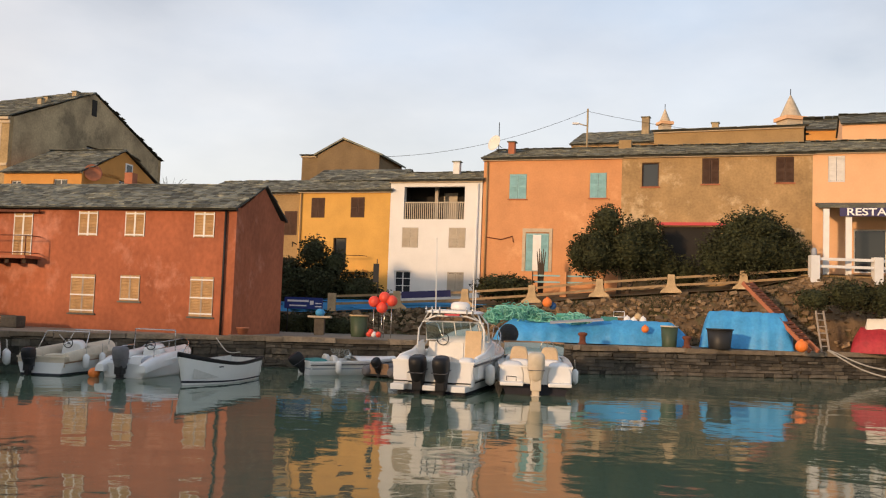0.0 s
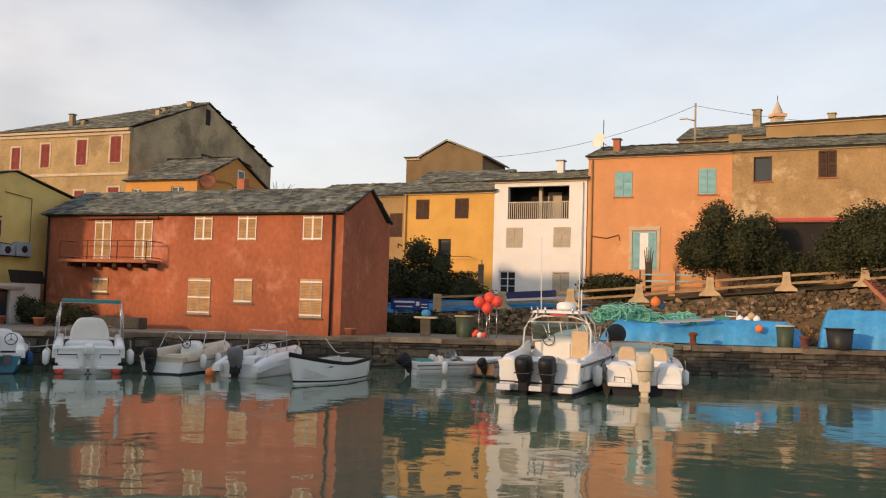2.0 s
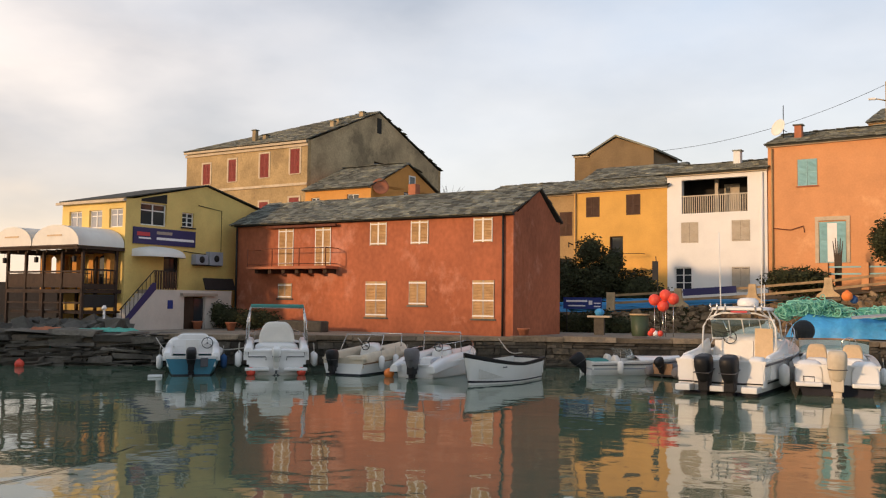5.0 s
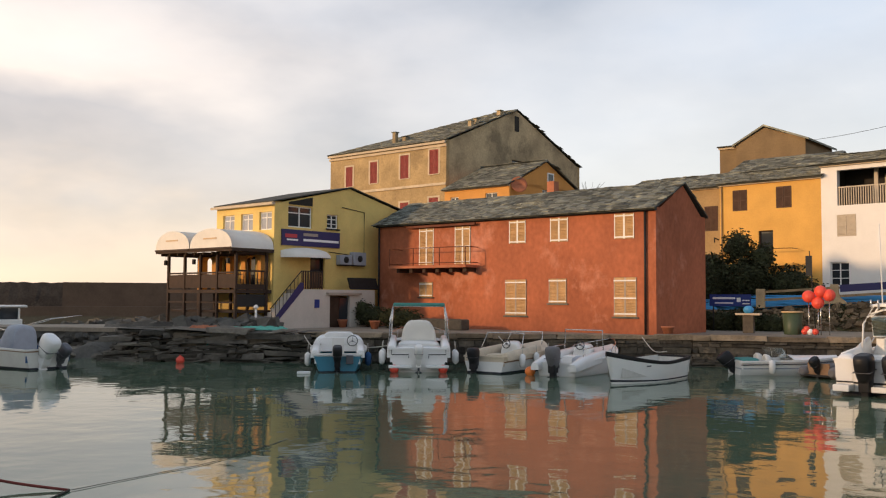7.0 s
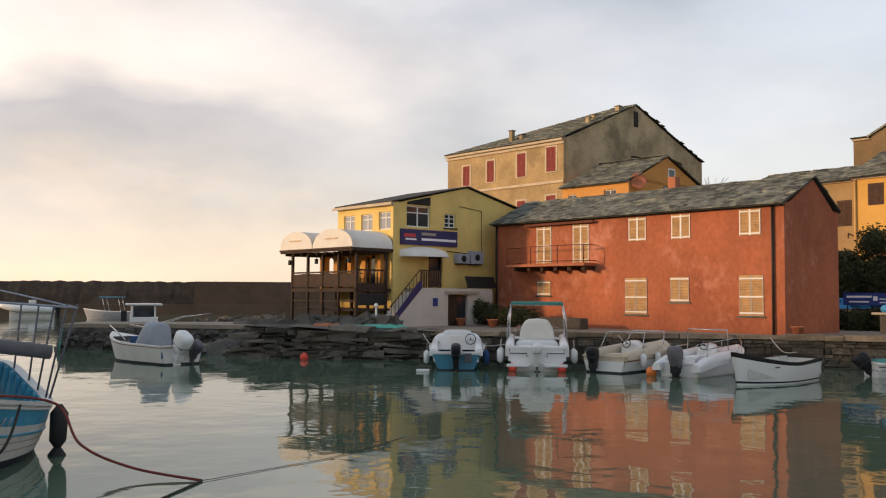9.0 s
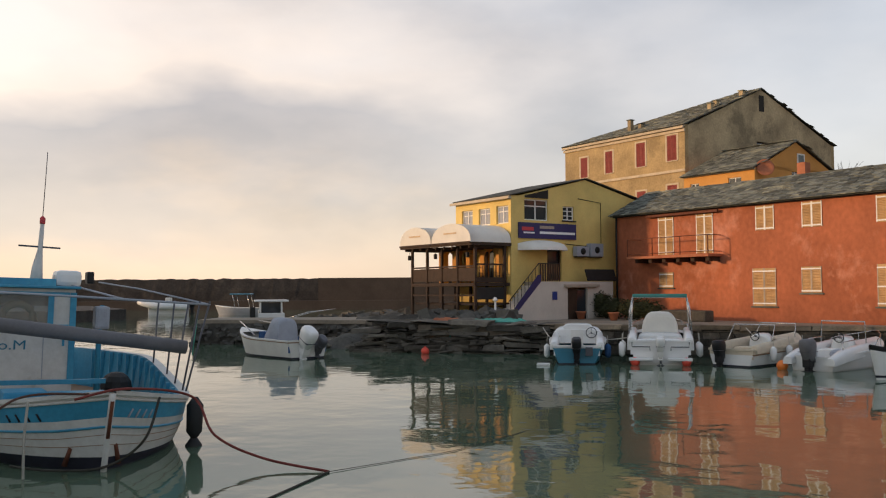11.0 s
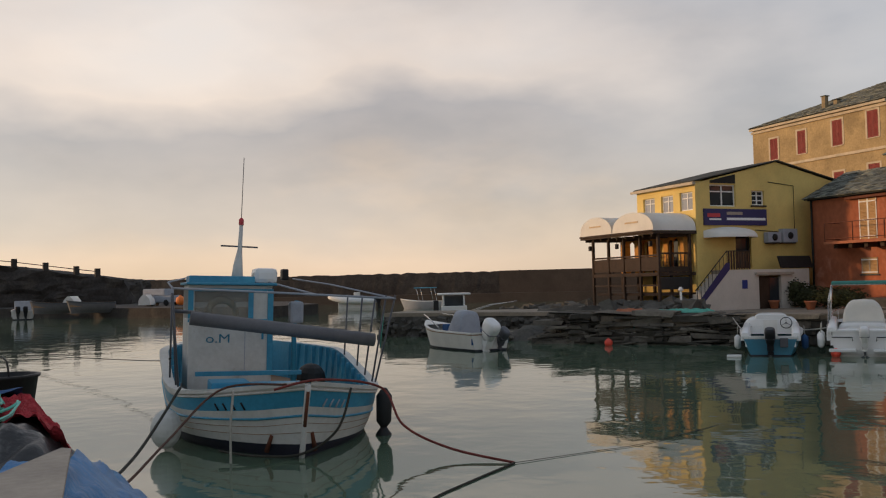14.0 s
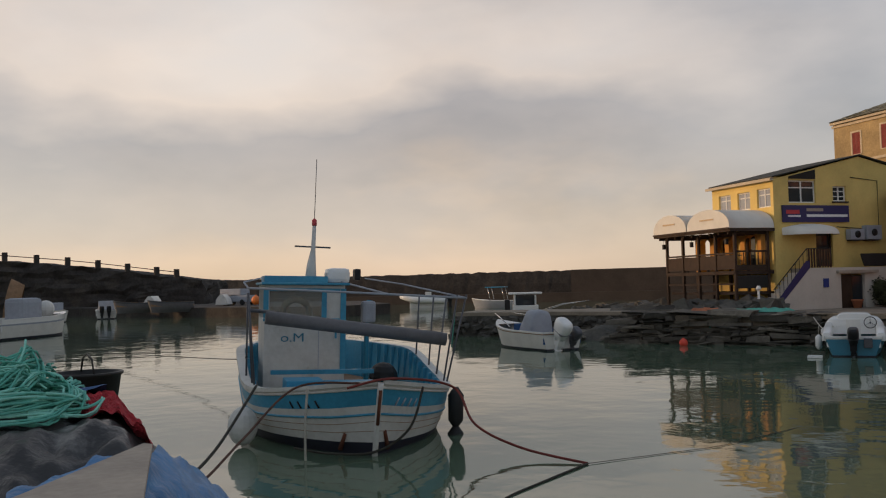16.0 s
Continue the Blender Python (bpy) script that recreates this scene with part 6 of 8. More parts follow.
def wheel_at(parent, x, y, z, r, mat):
    """A steering wheel with three spokes on a raked boss."""
    w_ = part("steering_wheel", tube(bmesh.new(), [(x, y + r * math.cos(a_), z + r * math.sin(a_)) for a_ in [2 * math.pi * k / 18 for k in range(18)]], 0.016, 6, True), mat, parent)
    for k in range(3):
        a_ = math.pi / 2 + 2 * math.pi * k / 3
        part("spoke", tubes(0.011, [(x + 0.02, y, z), (x, y + r * math.cos(a_), z + r * math.sin(a_))], sides=5), "steel", w_)
    part("boss", tubes(0.03, [(x + 0.25, y, z - 0.04), (x, y, z)], sides=8), "motor_grey", w_)


def fender(parent, x, y, z, mat="gelcoat", r=0.11, h=0.5):
    bm = lathe([(0.03, -h / 2), (r, -h / 2 + 0.08), (r, h / 2 - 0.08), (0.03, h / 2)], 12)
    ob = part("fender", bm, mat, parent)
    ob.matrix_local = pose(x, y, z)
    part("lanyard", tubes(0.01, [(0, 0, h / 2), (0, -0.02 * (1 if y > 0 else -1), h / 2 + 0.3)], sides=4), "rope_pale", ob)


def rail(parent, r, *lines, mat="steel", name="rail"):
    for line in lines:
        part(name, tubes(r, line, sides=6), mat, parent)


def boat_at(name, label, x, y, head, z=0.0, lean=0.0):
    """head: the bearing of the bow, degrees left of straight ahead."""
    return thing(name, label, "boat", pose(x, y, z, lean, 0, 90 + head))


# the large white cruiser with twin motors
b = boat_at("motor_cruiser", "white cabin cruiser with twin black outboard motors", -0.25, 27.4, -14)
hf, sh = hull(b, 7.6, 2.75, 1.05, 1.5, [(0.62, "gelcoat"), (0.68, "motor_black"), (0.9, "gelcoat"), (1.0, "antifoul")], 0.92, 0.5, 0.7, 0.45, 0.22, 0.95, 0.62)
for r_ in ((-0.55, -0.02, -1.15, -0.72, 0.12, 0.3), (-0.55, -0.02, 0.72, 1.15, 0.12, 0.3), (-0.4, -0.02, -0.2, 0.2, 0.12, 0.28)):
    part("swim_step", boxes(r_, bevel=0.03), "gelcoat", b)
for sg in (-1, 1):
    moulding(b, "transom_quarter", [(-0.02, 0.24, 0.25, 1.06), (0.25, 0.25, 0.25, 1.12), (0.6, 0.22, 0.25, 1.1)], "gelcoat", y=0.98 * sg, power=5)
    part("quarter_strip", boxes((-0.04, -0.02, 0.98 * sg - 0.22, 0.98 * sg + 0.22, 0.33, 0.37)), "motor_black", b)
part("transom_bulkhead", boxes((0.32, 0.42, -0.74, 0.74, 0.3, 0.86), bevel=0.03), "gelcoat_old", b)
rub_strake(b, hf, sh, 7.6, "motor_grey", 0.08, 0.03)
outboard(b, -0.12, -0.36, 0.66, 1.12, tilt=8)
outboard(b, -0.12, 0.36, 0.66, 1.12, tilt=8)
moulding(b, "cabin", [(3.1, 1.08, 0.45, 1.52), (3.9, 1.05, 0.5, 1.62), (5.2, 0.85, 0.8, 1.72), (6.4, 0.5, 1.1, 1.62), (7.0, 0.2, 1.3, 1.52)], "gelcoat", power=4)
foredeck(b, hf, sh, 7.6, 0.5, 0.06, "gelcoat")
part("bulkhead", boxes((3.06, 3.095, -0.25, 0.95, 0.5, 1.45), bevel=0.012), "gelcoat_old", b)
part("cabin_door", boxes((3.06, 3.095, -0.85, -0.3, 0.5, 1.85), bevel=0.012), "seat_tan", b)
part("locker", boxes((2.45, 3.05, 0.15, 0.95, 0.47, 0.98), bevel=0.05), "gelcoat", b)
for sg in (-1, 1):
    moulding(b, "side_coaming", [(0.6, 0.1, 0.45, 1.12), (2.0, 0.1, 0.45, 1.22), (3.2, 0.1, 0.45, 1.5)], "gelcoat", y=1.2 * sg, power=4)
wheel_at(b, 2.98, 0.45, 1.55, 0.2, "motor_black")


def screen_pt(s, t):
    """The wrap-round windscreen: s across, t up."""
    a_ = (s - 0.5) * 2
    y_ = 1.06 * a_ * (1 - 0.08 * t)
    return (4.35 - 1.15 * abs(a_) ** 3 - 0.55 * t, y_, 1.5 + 0.62 * t)


part("windscreen", sheet(16, 4, screen_pt), "tinted", b, "green tinted wrap-round windscreen")
part("screen_frame", tube(bmesh.new(), [screen_pt(k / 16, 1.0) for k in range(17)], 0.028, 6), "gelcoat", b)
part("screen_frame", tube(bmesh.new(), [screen_pt(k / 16, 0.0) for k in range(17)], 0.024, 6), "gelcoat", b)
for s_ in (0.18, 0.36, 0.64, 0.82):
    part("screen_pillar", tube(bmesh.new(), [screen_pt(s_, 0), screen_pt(s_, 1)], 0.022, 6), "gelcoat", b)
rail(b, 0.026, [(2.3, -1.0, 2.1), (2.75, -0.55, 2.4)], [(2.3, 1.0, 2.1), (2.75, 0.55, 2.4)], [(2.25, -0.35, 2.33), (3.3, 0.0, 2.42)], name="arch_brace", mat="gelcoat")
rail(b, 0.03, *[[(3.3, y, 1.5), (3.05, y * 0.97, 2.1), (2.9, y * 0.75, 2.42)] for y in (-1.08, 1.08)], *[[(2.2, y, 1.1), (2.25, y * 0.97, 1.9), (2.4, y * 0.75, 2.42)] for y in (-1.12, 1.12)], [(2.36, -0.9, 2.2), (2.25, -0.5, 2.33), (2.25, 0.5, 2.33), (2.36, 0.9, 2.2)], name="arch_tube", mat="gelcoat")
moulding(b, "hardtop", [(2.05, 0.86, 2.42, 2.5), (2.8, 0.92, 2.42, 2.54), (3.75, 0.8, 2.42, 2.5)], "gelcoat", power=5)
part("radar_dome", lathe([(0.3, 2.54), (0.33, 2.6), (0.32, 2.72), (0.24, 2.79), (0.08, 2.81)], 20), "gelcoat", b).matrix_local = pose(2.85, -0.15, 0)
for y_ in (-0.75, -0.55, 0.35, 0.6, 0.8):
    part("rod_holder", tubes(0.025, [(2.06, y_, 2.36), (1.98, y_, 2.62)], sides=6), "steel", b)
part("light_bar", boxes((2.06, 2.09, -0.3, 0.2, 2.34, 2.4)), "sign_red", b)
rail(b, 0.02, [(2.6, -0.7, 2.52), (2.6, -0.7, 3.2)], [(2.55, 0.62, 2.52), (2.5, 0.66, 4.9)], [(2.55, -0.62, 2.52), (2.45, -0.68, 5.6)], name="aerial", mat="white_trim")
for sg in (-1, 1):
    pts = [(3.6, 1.3 * sg, 1.2), (4.6, 1.22 * sg, 1.75), (6.0, 0.85 * sg, 1.95), (7.3, 0.12 * sg, 2.1)]
    rail(b, 0.018, pts)
    for x in (4.6, 5.4, 6.2, 6.9):
        k = (x - 4.6) / 2.7
        rail(b, 0.014, [(x, (1.22 - 1.1 * k) * sg, 1.12 + 0.25 * k), (x, (1.22 - 1.1 * k ** 1.3) * sg, 1.76 + 0.3 * k)], name="stanchion")
for x, zz in ((1.4, 0.55), (2.9, 0.6), (4.4, 0.65)):
    fender(b, x, -1.5, zz, "gelcoat_old", 0.15, 0.65)
bl = bmesh.new()
ball(bl, (5.4, -1.35, 1.75), 0.36, 16)
part("round_fender", bl, "rubber_black", b, "large black round fender")
part("registration_bar", boxes((0.28, 0.296, 0.85, 1.12, 0.7, 0.76)), "motor_grey", b)

# the open white sport boat
b = boat_at("sport_boat", "white open sport boat with a pale outboard motor", 2.95, 28.3, -4)
hf, sh = hull(b, 6.0, 2.4, 0.92, 1.25, [(0.62, "gelcoat"), (1.0, "antifoul")], 0.94, 0.5, 0.6, 0.4, 0.2, 0.85, 0.6)
for sg in (-1, 1):
    part("swim_step", boxes((-0.45, -0.02, 0.74 * sg - 0.36, 0.74 * sg + 0.36, 0.28, 0.40), bevel=0.04), "gelcoat", b)
    moulding(b, "transom_quarter", [(-0.05, 0.38, 0.35, 0.92), (0.25, 0.4, 0.35, 1.0), (0.7, 0.36, 0.35, 1.0)], "gelcoat", y=0.74 * sg, power=4)
part("boarding_ladder", tubes(0.014, [(-0.3, 0.6, 0.42), (-0.3, 0.6, 0.55), (-0.1, 0.9, 0.55), (-0.1, 0.9, 0.42)], sides=5), "motor_black", b)
foredeck(b, hf, sh, 6.0, 0.55, 0.12, "gelcoat")
rub_strake(b, hf, sh, 6.0, "rubber_grey")
outboard(b, -0.1, 0, 0.72, 1.25, "cream_cover", "cream_cover")
for y in (-0.5, 0.5):
    moulding(b, "seat", [(1.66, 0.3, 0.42, 1.42), (1.9, 0.31, 0.42, 1.36)], "seat_tan", y=y, power=5)
    moulding(b, "seat_base", [(1.5, 0.33, 0.42, 0.95), (1.655, 0.33, 0.42, 1.02)], "gelcoat", y=y, power=6)
moulding(b, "console", [(2.7, 1.0, 0.42, 1.15), (3.4, 0.92, 0.42, 1.2), (4.2, 0.7, 0.6, 1.22)], "gelcoat", power=5)
wsf = sheet(12, 3, lambda s, t: (3.3 - 0.8 * (2 * s - 1) ** 2 - 0.25 * t, -1.0 + 2 * s, 1.1 + 0.42 * t))
part("windscreen", wsf, "tinted", b)
rail(b, 0.03, [(3.3 - 0.8 * (2 * k / 12 - 1) ** 2 - 0.25, -1.0 + 2 * k / 12, 1.53) for k in range(13)], mat="boat_wood", name="windscreen_frame")
wheel_at(b, 2.45, -0.45, 1.38, 0.22, "steel")
fender(b, 1.5, -1.33, 0.5)
fender(b, 3.0, 1.33, 0.55)

# small boats along the red house
b = boat_at("small_boat", "small motor boat with a petrol-blue hull and white deck", -17.3, 26.7, 31.8)
hf, sh = hull(b, 4.8, 2.05, 0.74, 1.0, [(0.10, "gelcoat"), (0.93, "hull_blue"), (1.0, "antifoul")], 0.80, 0.45, 0.4, 0.3, 0.16, 0.62, 0.5, flare=0.74)
for sg in (-1, 1):
    moulding(b, "side_deck", [(0.1, 0.14, 0.5, 0.78), (1.0, 0.15, 0.55, 0.9), (2.3, 0.13, 0.6, 1.02)], "gelcoat", y=0.8 * sg, power=4)
moulding(b, "cuddy", [(2.2, 0.9, 0.6, 1.16), (2.9, 0.82, 0.7, 1.22), (3.9, 0.5, 0.8, 1.12)], "gelcoat", power=6)
moulding(b, "cuddy_top", [(2.22, 0.55, 1.1, 1.3), (3.0, 0.5, 1.1, 1.33), (3.8, 0.3, 1.0, 1.2)], "gelcoat", power=5)
part("bulkhead_door", boxes((2.17, 2.19, -0.2, 0.25, 0.5, 1.1), bevel=0.006), "gelcoat_old", b)
foredeck(b, hf, sh, 4.8, 0.45, 0.12, "gelcoat")
rub_strake(b, hf, sh, 4.8, "gelcoat_old", 0.04, 0.025)
part("step_plate", boxes((-0.2, -0.02, -0.55, -0.3, 0.3, 0.6), bevel=0.02), "motor_grey", b)
part("float_board", boxes((-0.7, -0.35, 0.9, 1.35, 0.0, 0.08), bevel=0.02), "gelcoat", b)
outboard(b, -0.06, 0.0, 0.6, 0.8, tilt=12)
wheel_at(b, 2.05, -0.5, 1.0, 0.19, "motor_black")
fender(b, 1.0, 1.08, 0.4)
fender(b, 1.1, -1.08, 0.4, "canvas_blue")

b = boat_at("fishing_motor_boat", "white motor boat with a steel arch and green bimini", -14.9, 28.2, 28)
hf, sh = hull(b, 6.0, 2.3, 0.86, 1.15, [(0.9, "gelcoat"), (1.0, "gelcoat_old")], 0.9, 0.5, 0.5, 0.35, 0.2, 0.8, 0.6, flare=0.8)
moulding(b, "console", [(1.9, 0.66, 0.36, 1.72), (2.3, 0.62, 0.36, 1.78), (2.9, 0.5, 0.36, 1.3)], "canvas_white", "covered white steering console", power=4)
moulding(b, "console_base", [(1.55, 0.8, 0.36, 0.98), (1.89, 0.8, 0.36, 1.05)], "gelcoat", power=6)
for sg in (-1, 1):
    moulding(b, "side_deck", [(0.1, 0.16, 0.5, 0.95), (1.6, 0.15, 0.55, 1.12), (3.4, 0.13, 0.6, 1.16)], "gelcoat", y=0.96 * sg, power=4)
    part("transom_rail", tubes(0.016, [(-0.05, 0.95 * sg, 0.78), (-0.08, 0.95 * sg, 0.62), (-0.08, 0.35 * sg, 0.62), (-0.05, 0.35 * sg, 0.5)], sides=5), "motor_black", b)
    part("swim_step", boxes((-0.35, -0.02, 0.65 * sg - 0.4, 0.65 * sg + 0.4, 0.16, 0.26), bevel=0.03), "gelcoat", b)
moulding(b, "stern_bench", [(0.12, 0.95, 0.36, 0.86), (0.6, 0.95, 0.36, 0.9)], "gelcoat", power=6)
foredeck(b, hf, sh, 6.0, 0.5, 0.12, "gelcoat")
rub_strake(b, hf, sh, 6.0, "gelcoat_old", 0.06, 0.03)
bow_rail(b, hf, sh, 6.0, 0.5, 0.4)
outboard(b, -0.08, 0, 0.66, 0.72, "gelcoat", "gelcoat_old", tilt=10)
rail(b, 0.035, [(1.0, -1.08, 0.9), (1.2, -1.05, 1.8), (1.45, -0.95, 2.3), (1.45, 0.95, 2.3), (1.2, 1.05, 1.8), (1.0, 1.08, 0.9)], [(1.9, -1.05, 0.95), (1.6, -0.95, 2.28)], [(1.9, 1.05, 0.95), (1.6, 0.95, 2.28)], name="arch_tube")
part("bimini", boxes((1.35, 1.62, -0.95, 0.95, 2.3, 2.42), bevel=0.05), "canvas_green", b, "rolled green bimini cloth")
for x, y in ((0.3, 1.3), (0.7, 1.32), (1.6, 1.32), (0.5, -1.32), (1.2, -1.32)):
    fender(b, x, y, 0.5)
for y in (-0.85, 0.85):
    bl = bmesh.new()
    ball(bl, (-0.2, y, 0.12), 0.16, 12)
    part("round_fender", bl, "buoy_red", b, "red round fender")

b = boat_at("small_boat", "cream and white small motor boat with steel rails", -12.75, 29.0, -6)
hf, sh = hull(b, 4.7, 1.85, 0.62, 0.92, [(0.28, "cream_cover"), (0.9, "gelcoat"), (1.0, "antifoul")], 0.86, 0.5, 0.4, 0.26, 0.18, 0.56, 0.55, gun="cream_cover", inner="cream_cover")
for sg in (-1, 1):
    moulding(b, "side_deck", [(0.15, 0.14, 0.45, 0.72), (1.4, 0.16, 0.5, 0.82), (2.8, 0.12, 0.6, 0.9)], "cream_cover", y=0.74 * sg, power=3)
foredeck(b, hf, sh, 4.7, 0.5, 0.2, "cream_cover")
moulding(b, "seat", [(1.0, 0.55, 0.26, 0.62), (1.4, 0.55, 0.26, 0.62)], "cream_cover", power=5)
moulding(b, "console", [(1.9, 0.4, 0.26, 1.0), (2.3, 0.35, 0.26, 1.05)], "gelcoat", power=4)
wheel_at(b, 1.8, 0.1, 0.95, 0.16, "motor_black")
rub_strake(b, hf, sh, 4.7, "boat_wood", 0.16, 0.02)
outboard(b, -0.06, 0.3, 0.5, 0.8)
rail(b, 0.02, [(1.2, -0.8, 0.66), (1.6, -0.75, 1.35), (1.6, 0.75, 1.35), (1.2, 0.8, 0.8)], [(3.0, -0.75, 0.9), (3.3, -0.65, 1.35), (3.3, 0.65, 1.35), (3.0, 0.75, 0.9)])
for x in (0.9, 2.0, 3.0):
    fender(b, x, -1.04, 0.42)

b = boat_at("small_boat", "white small motor boat with a grey covered motor", -10.1, 29.0, -8)
hf, sh = hull(b, 4.7, 1.85, 0.58, 0.85, [(0.9, "gelcoat"), (1.0, "gelcoat_old")], 0.80, 0.45, 0.4, 0.24, 0.2, 0.42, 0.55, flare=0.86)
for sg in (-1, 1):
    moulding(b, "side_deck", [(-0.25, 0.16, 0.2, 0.45), (0.5, 0.2, 0.3, 0.66), (1.6, 0.2, 0.4, 0.78), (2.8, 0.12, 0.5, 0.86)], "gelcoat", y=0.7 * sg, power=3)
moulding(b, "console", [(1.9, 0.35, 0.25, 0.95), (2.4, 0.3, 0.25, 1.02)], "gelcoat", power=4)
moulding(b, "seat", [(1.1, 0.42, 0.25, 0.64), (1.5, 0.42, 0.25, 0.66)], "gelcoat", power=5)
foredeck(b, hf, sh, 4.7, 0.5, 0.16, "gelcoat")
bow_rail(b, hf, sh, 4.7, 0.5, 0.3)
wheel_at(b, 1.8, 0.0, 0.98, 0.16, "motor_black")
part("gear_heap", ball(bmesh.new(), (0.8, -0.45, 0.5), 0.25, 10, (1.2, 1, 0.7)), "canvas_grey", b)
outboard(b, -0.06, 0.0, 0.56, 0.95, "rubber_grey", "motor_black")
rail(b, 0.02, [(0.9, 0.7, 0.66), (1.0, 0.62, 0.95), (1.9, 0.62, 0.98)], [(0.5, -0.75, 0.6), (0.6, -0.7, 0.9), (1.6, -0.7, 0.95)])
rail(b, 0.025, [(2.1, -0.75, 0.75), (2.1, -0.72, 1.5), (2.1, 0.72, 1.5), (2.1, 0.75, 0.75)])
fender(b, 2.6, -1.0, 0.42, "rubber_grey", 0.16, 0.5)
bl = bmesh.new()
ball(bl, (-0.1, 0.95, 0.12), 0.18, 12)
part("round_fender", bl, "buoy_orange", b, "orange round fender")

b = boat_at("rowing_boat", "white wooden dinghy with a dark rubbing strake", -6.6, 30.9, 163)
hull(b, 4.1, 1.65, 0.62, 0.98, [(0.12, "motor_black"), (0.86, "gelcoat"), (0.93, "antifoul"), (1.0, "gelcoat")], 0.72, 0.45, 0.25, 0.2, 0.06, 0.7, 0.86, gun="motor_black", inner="boat_white")
for x in (1.0, 2.1, 3.0):
    part("thwart", boxes((x, x + 0.25, -0.66 + 0.08 * x, 0.66 - 0.08 * x, 0.46, 0.5)), "boat_wood", b)
part("motor_well", boxes((1.4, 1.9, -0.25, 0.25, 0.22, 0.62), bevel=0.04), "boat_wood", b)
part("name_bar", boxes((2.75, 3.0, 0.742, 0.752, 0.52, 0.56)), "motor_grey", b)

b = boat_at("speed_boat", "small white speed boat with a windscreen", -5.0, 33.2, -62)
hf, sh = hull(b, 3.8, 1.6, 0.5, 0.6, [(0.45, "gelcoat"), (0.55, "canvas_grey"), (1.0, "gelcoat")], 0.9, 0.4, 0.5, 0.2, 0.16, 0.46, 0.5)
foredeck(b, hf, sh, 3.8, 0.48, 0.14, "gelcoat")
rub_strake(b, hf, sh, 3.8, "motor_grey", 0.1, 0.02)
for y in (-0.4, 0.4):
    moulding(b, "seat", [(0.9, 0.22, 0.2, 0.72), (1.1, 0.22, 0.2, 0.7)], "gelcoat_old", y=y, power=4)
part("windscreen", sheet(8, 3, lambda s, t: (1.9 - 0.5 * (2 * s - 1) ** 2 - 0.2 * t, -0.6 + 1.2 * s, 0.6 + 0.32 * t)), "clear", b)
moulding(b, "cover", [(0.1, 0.6, 0.4, 0.56), (0.7, 0.6, 0.4, 0.58)], "canvas_green", power=5)
outboard(b, -0.06, 0, 0.5, 0.8, tilt=35)
fender(b, 1.0, -0.9, 0.3)
b = boat_at("inflatable_dinghy", "grey inflatable dinghy with a small motor", -2.3, 32.6, -30)
for y in (-0.55, 0.55):
    part("tube", tube(bmesh.new(), [(0, y, 0.2), (0.15, y, 0.2), (1.7, y, 0.22), (2.3, y * 0.6, 0.3), (2.5, 0, 0.36)], [0.1, 0.2, 0.21, 0.2, 0.18], 12), "rubber_grey", b)
part("floor", boxes((0.05, 2.0, -0.5, 0.5, 0.06, 0.12)), "rubber_black", b)
part("transom", boxes((0.15, 0.2, -0.4, 0.4, 0.1, 0.5)), "boat_wood", b)
outboard(b, 0.12, 0, 0.5, 0.6, tilt=30)

# boats at the jetty and across the basin
b = boat_at("fishing_motor_boat", "weathered cream motor boat with a covered console", -26.9, 22.75, 82)
hull(b, 5.2, 1.95, 0.72, 1.05, [(0.1, "boat_wood"), (0.9, "gelcoat_old"), (1.0, "antifoul")], 0.88, 0.5, 0.45, 0.25, 0.1, 0.68, 0.8, gun="gelcoat_old", inner="canvas_blue")
moulding(b, "console", [(1.5, 0.5, 0.27, 1.5), (2.1, 0.5, 0.27, 1.55), (2.7, 0.42, 0.27, 0.95)], "canvas_grey", "grey fabric-covered console", power=4)
for k in range(6):
    part("fish_box", boxes((0.3 + 0.36 * (k % 3), 0.6 + 0.36 * (k % 3), -0.7 + 0.8 * (k // 3), -0.2 + 0.8 * (k // 3), 0.27, 0.5 + 0.1 * (k % 2)), bevel=0.02), ("canvas_blue", "sign_white", "seat_tan")[k % 3], b)
outboard(b, -0.1, 0.25, 0.8, 1.2, "gelcoat", "gelcoat", tilt=28)
outboard(b, -0.1, -0.4, 0.62, 0.8, "motor_grey", "motor_grey", tilt=35)
rail(b, 0.022, [(2.6, 0.85, 0.85), (3.3, 0.9, 1.2), (4.6, 0.45, 1.35)], [(2.6, -0.85, 0.85), (3.3, -0.9, 1.2), (4.6, -0.45, 1.35)])
part("deck_bin", boxes((2.9, 3.4, -0.35, 0.25, 0.27, 0.95), bevel=0.05), "canvas_blue", b)

b = boat_at("cabin_boat", "white cabin fishing boat moored behind the jetty", -44.0, 31.8, -36)
b.matrix_world = b.matrix_world @ Matrix.Scale(0.76, 4)
hull(b, 8.0, 2.6, 0.85, 1.1, [(0.9, "gelcoat_old"), (1.0, "antifoul")], 0.88, 0.5, 0.6, 0.4, 0.15, 0.85, 0.55)
part("wheelhouse", boxes((1.6, 3.6, -0.95, 0.95, 0.95, 1.75), (1.7, 1.85, -0.9, 0.9, 1.75, 2.6), (3.3, 3.45, -0.9, 0.9, 1.75, 2.55), bevel=0.06), "gelcoat", b)
part("wheelhouse_glass", boxes((1.85, 3.3, -0.86, 0.86, 1.76, 2.55)), "glass", b)
part("wheelhouse_roof", boxes((1.3, 3.9, -1.1, 1.1, 2.6, 2.75), bevel=0.06), "gelcoat", b)
part("roof_box", boxes((1.0, 1.4, -0.7, 0.7, 0.95, 2.2), bevel=0.05), "rubber_black", b)
